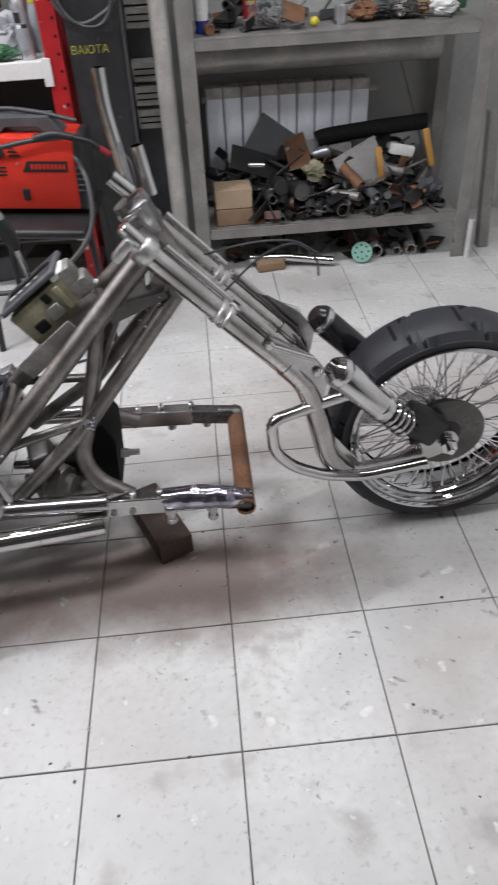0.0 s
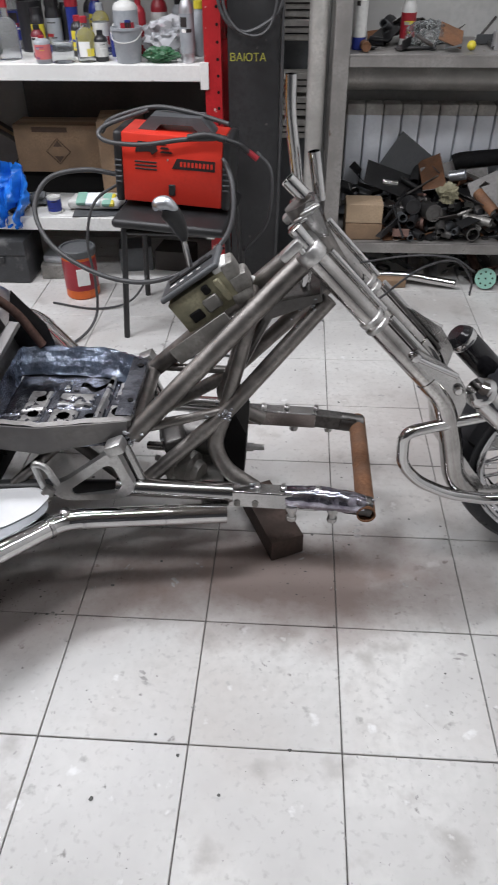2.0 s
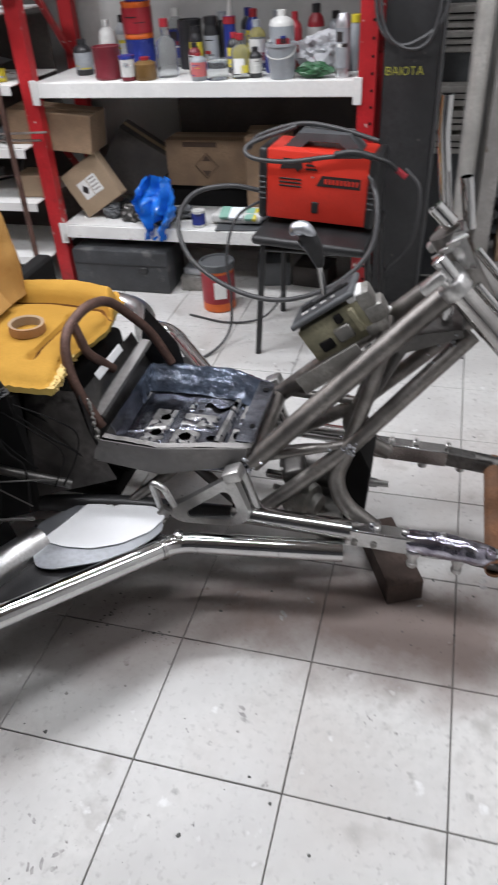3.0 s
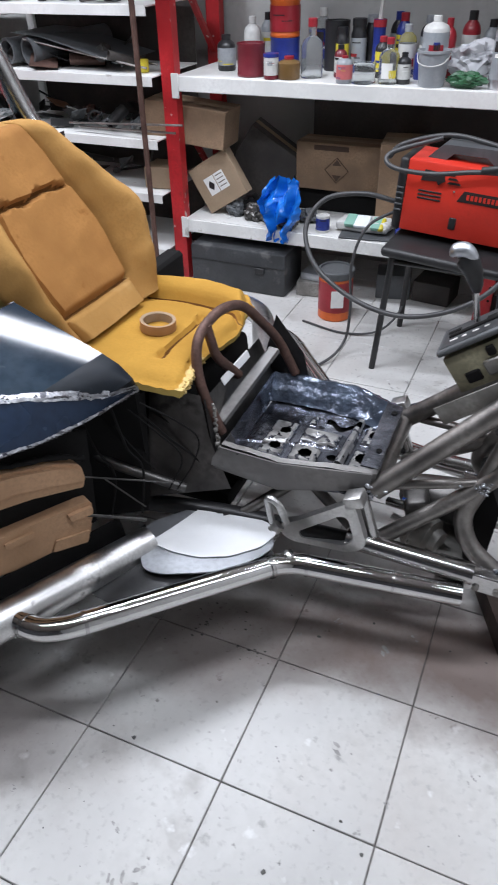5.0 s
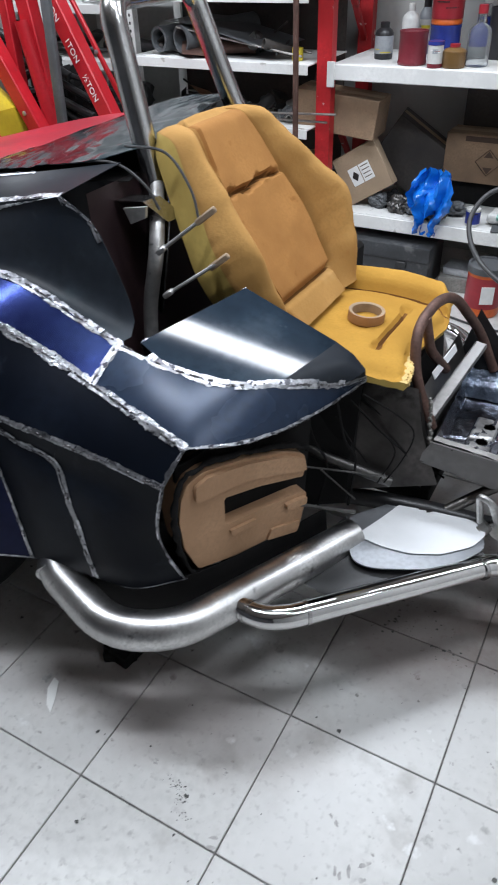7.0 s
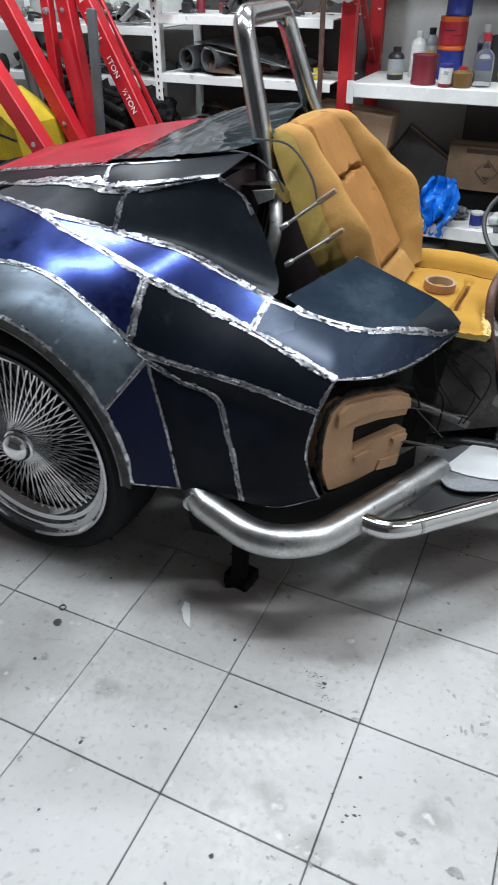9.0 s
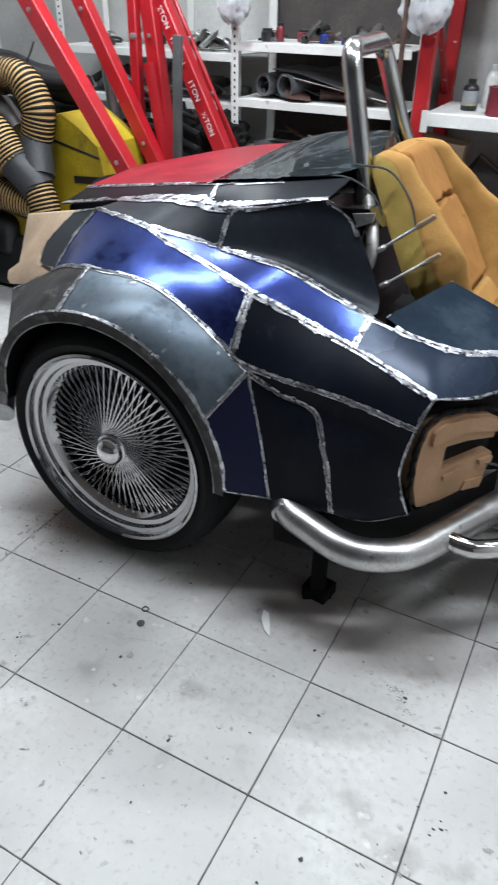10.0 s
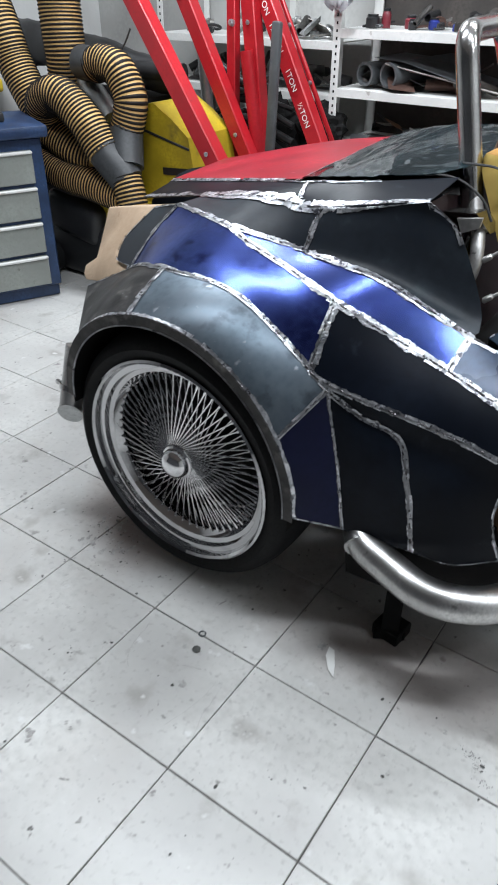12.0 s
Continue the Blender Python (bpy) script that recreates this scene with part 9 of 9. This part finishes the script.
# ---- yellow machine with ribbed hoses ----
t = thing("washing_machine", (-3.3, 1.25, 0), "yellow pressure washer with black base behind the hoses", "pressure washer")
b = bmesh.new()
prism(b, [(-3.36, 1.16, 0.42), (-3.34, 1.16, 0.84), (-3.29, 1.16, 0.895), (-3.20, 1.16, 0.91), (-3.09, 1.16, 0.85), (-2.99, 1.16, 0.775), (-2.955, 1.16, 0.60), (-2.95, 1.16, 0.42)], (0, 0.34, 0))
part("hood", soften(b, 0.055, 5), M["washer"], t, "yellow moulded hood")
part("hood_seam", boxed((-3.16, 1.158, 0.76), (0.36, 0.006, 0.012), turn(0, 12, 0), 0.002), M["black"], t)
part("maker_mark", boxed((-3.06, 1.156, 0.612), (0.19, 0.004, 0.034), turn(0, -4, 0), 0), M["blackink"], t, "black printed maker's mark")
part("lower_body", boxed((-3.45, 1.20, 0.33), (0.55, 0.36, 0.30), turn(0, 14, 0), 0.05, 3), M["washer"], t, "yellow lower body")
part("base", boxed((-3.58, 1.18, 0.16), (0.75, 0.42, 0.30), None, 0.05, 3), M["black"], t, "black plastic base")
part("tank", boxed((-3.66, 1.02, 0.33), (0.40, 0.14, 0.22), turn(0, 10, 0), 0.05, 3), M["black"], t)
for wx in (-3.85, -3.35):
    b = bmesh.new()
    lathe(b, [(0.03, -0.03), (0.085, -0.03), (0.09, 0), (0.085, 0.03), (0.03, 0.03)], (wx, 0.95, 0.091), (0, 1, 0), 20)
    part("wheel", b, M["rubber"], t)


def hose(pts, r, label, cuffs=()):
    """Ribbed hose: yellow wall with black helix ribs."""
    P = spline(pts, 10)
    total = sum((q - p).length for p, q in zip(P, P[1:]))
    n = int(total / 0.0035)
    n += -n % 5
    P = even(P, n)
    b = bmesh.new()
    sweep(b, P, [r + (0.0032 if k % 5 in (0, 1) else -0.001) for k in range(n + 1)], 24, mi=lambda i: 1 if i % 5 in (0, 1, 4) else 0)
    return solo("ribbed_hose", b, [M["hose_y"], M["hose_k"]], label, "hose", "ribbed extraction hoses", angle=80)


HL = "yellow extraction hose with black ribs"
hose([(-4.20, 1.04, 1.48), (-4.06, 1.02, 1.214), (-4.0, 1.02, 1.054), (-3.905, 1.02, 0.898), (-3.79, 1.02, 0.757), (-3.627, 1.03, 0.673), (-3.50, 1.06, 0.63)], 0.088, HL)
hose([(-3.775, 1.17, 1.75), (-3.772, 1.16, 1.346), (-3.76, 1.15, 1.185), (-3.754, 1.15, 1.044), (-3.769, 1.17, 0.80)], 0.102, HL)
hose([(-3.80, 0.99, 0.80), (-3.735, 0.95, 0.90), (-3.60, 0.94, 0.935), (-3.453, 0.94, 0.844), (-3.334, 0.945, 0.705)], 0.086, HL)
hose([(-3.50, 1.10, 1.06), (-3.43, 1.09, 1.075), (-3.327, 1.08, 1.045), (-3.258, 1.07, 0.943), (-3.262, 1.06, 0.86), (-3.285, 1.05, 0.785)], 0.080, HL)
hose([(-4.05, 1.0, 0.63), (-3.897, 0.98, 0.594), (-3.682, 0.97, 0.548), (-3.471, 0.97, 0.53), (-3.26, 0.985, 0.495)], 0.080, HL)
hose([(-3.215, 0.95, 0.60), (-3.185, 0.94, 0.54), (-3.16, 0.93, 0.46), (-3.16, 0.93, 0.42)], 0.074, HL)
b = bmesh.new()
sweep(b, [(-3.345, 0.945, 0.72), (-3.31, 0.95, 0.675), (-3.25, 0.955, 0.63), (-3.21, 0.955, 0.585)], [0.086, 0.084, 0.088, 0.082], 20)
sweep(b, [(-3.285, 1.05, 0.80), (-3.27, 1.03, 0.74), (-3.23, 0.98, 0.64)], [0.084, 0.082, 0.082], 20)
solo("hose_joint", b, M["casegrey"], "dark grey Y-shaped hose joint", "hose joint")
b = bmesh.new()
lathe(b, [(0.075, 0.0), (0.078, 0.01), (0.078, 0.10), (0.070, 0.11)], (-3.60, 1.10, 1.065), (1, -0.03, -0.02), 20)
solo("hose_cuff", b, M["casegrey"], "grey plastic cuff at the hose end", "hose cuff")
b = bmesh.new()
sweep(b, [(-3.64, 1.16, 0.98), (-3.56, 1.13, 0.92), (-3.50, 1.11, 0.88), (-3.42, 1.09, 0.82)], [0.05, 0.062, 0.062, 0.055], 18)
solo("silver_duct", b, M["galv"], "short silver duct between the hoses", "duct")
b = bmesh.new()
sweep(b, spline([(-4.60, 1.45, 1.10), (-4.45, 1.45, 1.10), (-4.2, 1.45, 1.09), (-3.98, 1.45, 1.07), (-3.74, 1.45, 1.045), (-3.5, 1.46, 1.0), (-3.30, 1.5, 0.97)], 8), [0.12 - 0.045 * k / 48 for k in range(49)], 16)
for v in b.verts:
    v.co += noise.noise_vector(v.co * 7) * 0.02 + noise.noise_vector(v.co * 22) * 0.006
solo("black_cover_roll", b, M["black"], "long black rolled cover behind the hoses", "roll")
b = bmesh.new()
sweep(b, spline([(-4.0, 1.40, 1.0), (-3.75, 1.40, 1.0), (-3.45, 1.42, 1.01), (-3.25, 1.46, 1.01)], 8), 0.045, 14)
solo("black_cover_roll", b, M["black"], "long black rolled cover behind the hoses", "roll")
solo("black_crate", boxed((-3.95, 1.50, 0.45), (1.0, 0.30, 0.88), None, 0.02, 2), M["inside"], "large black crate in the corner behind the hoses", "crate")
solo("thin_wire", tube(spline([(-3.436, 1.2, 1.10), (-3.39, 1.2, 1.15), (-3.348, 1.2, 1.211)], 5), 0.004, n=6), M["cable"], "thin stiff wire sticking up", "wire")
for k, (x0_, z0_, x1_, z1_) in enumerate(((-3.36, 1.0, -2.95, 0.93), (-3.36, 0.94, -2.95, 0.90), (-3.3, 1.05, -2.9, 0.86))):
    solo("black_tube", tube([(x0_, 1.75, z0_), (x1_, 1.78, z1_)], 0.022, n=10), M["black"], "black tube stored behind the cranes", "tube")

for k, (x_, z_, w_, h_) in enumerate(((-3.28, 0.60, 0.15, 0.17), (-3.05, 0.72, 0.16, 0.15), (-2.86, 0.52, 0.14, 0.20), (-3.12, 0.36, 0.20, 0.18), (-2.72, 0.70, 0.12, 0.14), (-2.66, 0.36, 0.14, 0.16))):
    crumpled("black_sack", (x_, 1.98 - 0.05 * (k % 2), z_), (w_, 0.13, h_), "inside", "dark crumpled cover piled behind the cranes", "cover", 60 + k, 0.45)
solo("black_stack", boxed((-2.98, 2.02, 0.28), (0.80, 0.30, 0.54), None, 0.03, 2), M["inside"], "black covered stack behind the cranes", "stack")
for k in range(5):
    solo("black_tube", tube(spline([(-3.30, 1.80, 0.86 - 0.07 * k), (-3.10, 1.78, 0.90 - 0.06 * k + 0.03 * (k % 2)), (-2.80, 1.80, 0.84 - 0.08 * k)], 6), 0.013 + 0.004 * (k % 3), n=9), M["black"], "black tube stored behind the cranes", "tube")

# ---- drawer cabinet ----
CR = turn(0, 0, 64.5)
co = V(-3.80, 0.60, 0)
cb = thing("tool_cabinet", co, "blue and grey steel drawer cabinet", "cabinet")
cm = lambda p: co + CR @ Vector(p)
# local: front face towards -y, x along the front
part("carcass", boxed(cm((-0.10, 0.02, 0.425)), (0.66, 0.42, 0.72), CR, 0.006), M["cabblue"], cb, "dark blue steel carcass")
part("worktop", boxed(cm((-0.10, 0.01, 0.815)), (0.72, 0.48, 0.055), CR, 0.012, 2), M["cabblue"], cb, "worn blue top")
part("plinth", boxed(cm((-0.10, 0.03, 0.035)), (0.64, 0.40, 0.065), CR, 0.006), M["cabblue"], cb)
for k in range(4):
    z = 0.155 + 0.168 * k
    d = part("drawer", boxed(cm((-0.115, -0.197, z)), (0.58, 0.022, 0.15), CR, 0.004), M["cabgrey"], cb, "grey steel drawer front")
    part("drawer_lip", boxed(cm((-0.115, -0.212, z + 0.068)), (0.58, 0.018, 0.014), CR, 0.004), M["shelfwhite"], d, "pale folded drawer grip")
t = thing("cordless_drill", cm((0.06, -0.055, 0.843)), "yellow and black cordless drill on the cabinet", "drill")
o = cm((0.06, -0.055, 0.843))
part("battery", boxed(o + V(0, 0, 0.022), (0.085, 0.06, 0.042), CR, 0.008, 2), M["black"], t)
part("grip", boxed(o + V(0, 0, 0.09), (0.045, 0.04, 0.10), CR, 0.012, 2), M["washer"], t)
part("motor_body", boxed(o + V(0, 0, 0.155), (0.13, 0.055, 0.06), CR, 0.016, 3), M["washer"], t, "yellow motor housing")

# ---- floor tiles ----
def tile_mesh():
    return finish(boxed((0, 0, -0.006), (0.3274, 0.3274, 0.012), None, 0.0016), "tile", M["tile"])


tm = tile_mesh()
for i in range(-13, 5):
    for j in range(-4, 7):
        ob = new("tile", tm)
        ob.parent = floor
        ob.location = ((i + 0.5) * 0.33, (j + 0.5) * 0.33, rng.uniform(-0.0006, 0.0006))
b = bmesh.new()
for i in range(-15, 6):
    for j in range(-12, 8):
        if not (-13 <= i < 5 and -4 <= j < 7):
            box(b, ((i + 0.5) * 0.33, (j + 0.5) * 0.33, -0.006), (0.3274, 0.3274, 0.012), None, 0)
outer = new("outer_tiles", finish(b, "outer_tiles", M["tile"]))
outer.parent = floor
tagged(outer, "pale square stone floor tiles", kind="stuff")

# loose dirt: flat flakes and crumbs on the tiles
b = bmesh.new()
for k in range(1300):
    x, y = rng.uniform(-3.0, 1.6), rng.uniform(-1.25, 1.6)
    r = rng.choice((0.0006, 0.0006, 0.0008, 0.0008, 0.001, 0.001, 0.001, 0.0012, 0.0015, 0.0022, 0.0040)) * rng.uniform(0.8, 1.3)
    n = rng.randint(5, 8)
    a0 = rng.random() * 6
    vs = [b.verts.new((x + r * rng.uniform(0.6, 1.4) * math.cos(a0 + 2 * math.pi * i / n), y + r * rng.uniform(0.6, 1.4) * math.sin(a0 + 2 * math.pi * i / n), 0.0012)) for i in range(n)]
    top = b.verts.new((x, y, 0.0012 + r * 0.35))
    for i in range(n):
        b.faces.new((vs[i], vs[(i + 1) % n], top))
for cx, cy, n_, sp in ((-0.50, 0.08, 26, 0.05), (0.22, 0.17, 22, 0.04), (0.36, 0.12, 10, 0.06), (-1.95, -0.62, 24, 0.09), (-0.80, -0.582, 30, 0.012), (-0.775, -0.602, 26, 0.012), (-0.755, -0.628, 14, 0.010), (-1.93, -0.40, 110, 0.10), (-1.99, -0.50, 50, 0.05), (-1.88, -0.56, 30, 0.04), (-1.30, -0.30, 40, 0.16), (-1.72, -0.88, 8, 0.02), (-0.52, 0.02, 60, 0.045), (-0.40, -0.01, 26, 0.03), (-1.12, -0.86, 14, 0.03), (-0.62, -0.86, 12, 0.025)):
    for k in range(n_):
        x, y = rng.gauss(cx, sp), rng.gauss(cy, sp * 0.5)
        r = rng.choice((0.0006, 0.0008, 0.0012, 0.0030)) * rng.uniform(0.6, 1.3) if sp > 0.015 else rng.uniform(0.0007, 0.0018)
        vs = [b.verts.new((x + r * rng.uniform(0.7, 1.8) * math.cos(2 * math.pi * i / 6), y + r * rng.uniform(0.5, 1) * math.sin(2 * math.pi * i / 6), 0.0012)) for i in range(6)]
        top = b.verts.new((x, y, 0.0012 + r * 0.3))
        for i in range(6):
            b.faces.new((vs[i], vs[(i + 1) % 6], top))
sc = bmesh.new()
for k in range(380):
    x, y = rng.uniform(-3.2, 1.7), rng.uniform(-1.25, 1.7)
    a0, lng, wid = rng.random() * math.pi, rng.choice((0.004, 0.005, 0.007, 0.012)) * rng.uniform(0.7, 1.3), rng.uniform(0.25, 0.8)
    for q in range(rng.randint(1, 4)):
        ox, oy = rng.gauss(0, lng * 0.9), rng.gauss(0, lng * 0.9)
        vs = []
        for i in range(9):
            t_ = 2 * math.pi * i / 9
            u_, v_ = lng * rng.uniform(0.45, 1.1) * math.cos(t_), lng * wid * rng.uniform(0.4, 1.1) * math.sin(t_)
            vs.append(sc.verts.new((x + ox + u_ * math.cos(a0) - v_ * math.sin(a0), y + oy + u_ * math.sin(a0) + v_ * math.cos(a0), 0.0010 + 0.0001 * q)))
        sc.faces.new(vs)
# grey smears dragged over the tiles beside the rear wheel
for k in range(90):
    x, y = rng.gauss(-1.93, 0.07), rng.gauss(-0.50, 0.06)
    a0, lng = rng.gauss(-0.95, 0.5), rng.choice((0.004, 0.006, 0.009, 0.016))
    vs = []
    for i in range(11):
        t_ = 2 * math.pi * i / 11
        u_, v_ = lng * rng.uniform(0.5, 1.1) * math.cos(t_), lng * 0.5 * rng.uniform(0.2, 1.2) * math.sin(t_)
        vs.append(sc.verts.new((x + u_ * math.cos(a0) - v_ * math.sin(a0), y + u_ * math.sin(a0) + v_ * math.cos(a0), 0.0010 + 0.00001 * k)))
    sc.faces.new(vs)
# hairline cracks and drag scratches
for k in range(14):
    x, y = (rng.uniform(-2.3, -1.2), rng.uniform(-1.25, -0.5)) if k < 8 else (rng.uniform(-1.2, 1.2), rng.uniform(-1.0, 1.2))
    a0, w_ = rng.random() * 6.28, rng.uniform(0.0003, 0.0007)
    last = None
    for q in range(rng.randint(8, 26)):
        a0 += rng.gauss(0, 0.10)
        s_ = V(-math.sin(a0), math.cos(a0), 0) * w_ * rng.uniform(0.3, 1.2)
        pr = [sc.verts.new(V(x, y, 0.0012) + s_), sc.verts.new(V(x, y, 0.0012) - s_)]
        if last:
            sc.faces.new((last[0], last[1], pr[1], pr[0]))
        last = pr
        x, y = x + 0.007 * math.cos(a0), y + 0.007 * math.sin(a0)
tagged(new("floor_scuffs", finish(sc, "floor_scuffs", M["scuff"])), "grey scuffs and smudges on the tiles", "dirt", kind="stuff")
tagged(new("floor_dirt", finish(b, "floor_dirt", M["dirt"])), "dark crumbs and flakes of dirt on the tiles", "dirt", kind="stuff")
b = bmesh.new()
sweep(b, [V(-1.489 + 0.0085 * math.cos(k * math.pi / 9), -0.657 + 0.0085 * math.sin(k * math.pi / 9), 0.002) for k in range(18)], 0.0019, 6, closed=True)
solo("rubber_washer", b, M["greyplast"], "small dark rubber washer lying on the tiles", "washer")
b = bmesh.new()
lathe(b, [(0.010, 0.0008), (0.011, 0.003), (0.008, 0.005), (0.0, 0.0055)], (-1.47, -0.705, 0), n=14)
solo("rubber_plug", b, M["dirt"], "flat dark rubber plug lying on the tiles", "plug")
b = prism(bmesh.new(), [(-1.200, -0.503, 0.002), (-1.182, -0.508, 0.004), (-1.160, -0.545, 0.003), (-1.144, -0.580, 0.002), (-1.166, -0.568, 0.004), (-1.192, -0.535, 0.005)], (0, 0, 0.0015))
bmesh.ops.triangulate(b, faces=b.faces)
solo("paper_scrap", b, M["paper"], "small torn white paper scrap on the tiles", "paper")
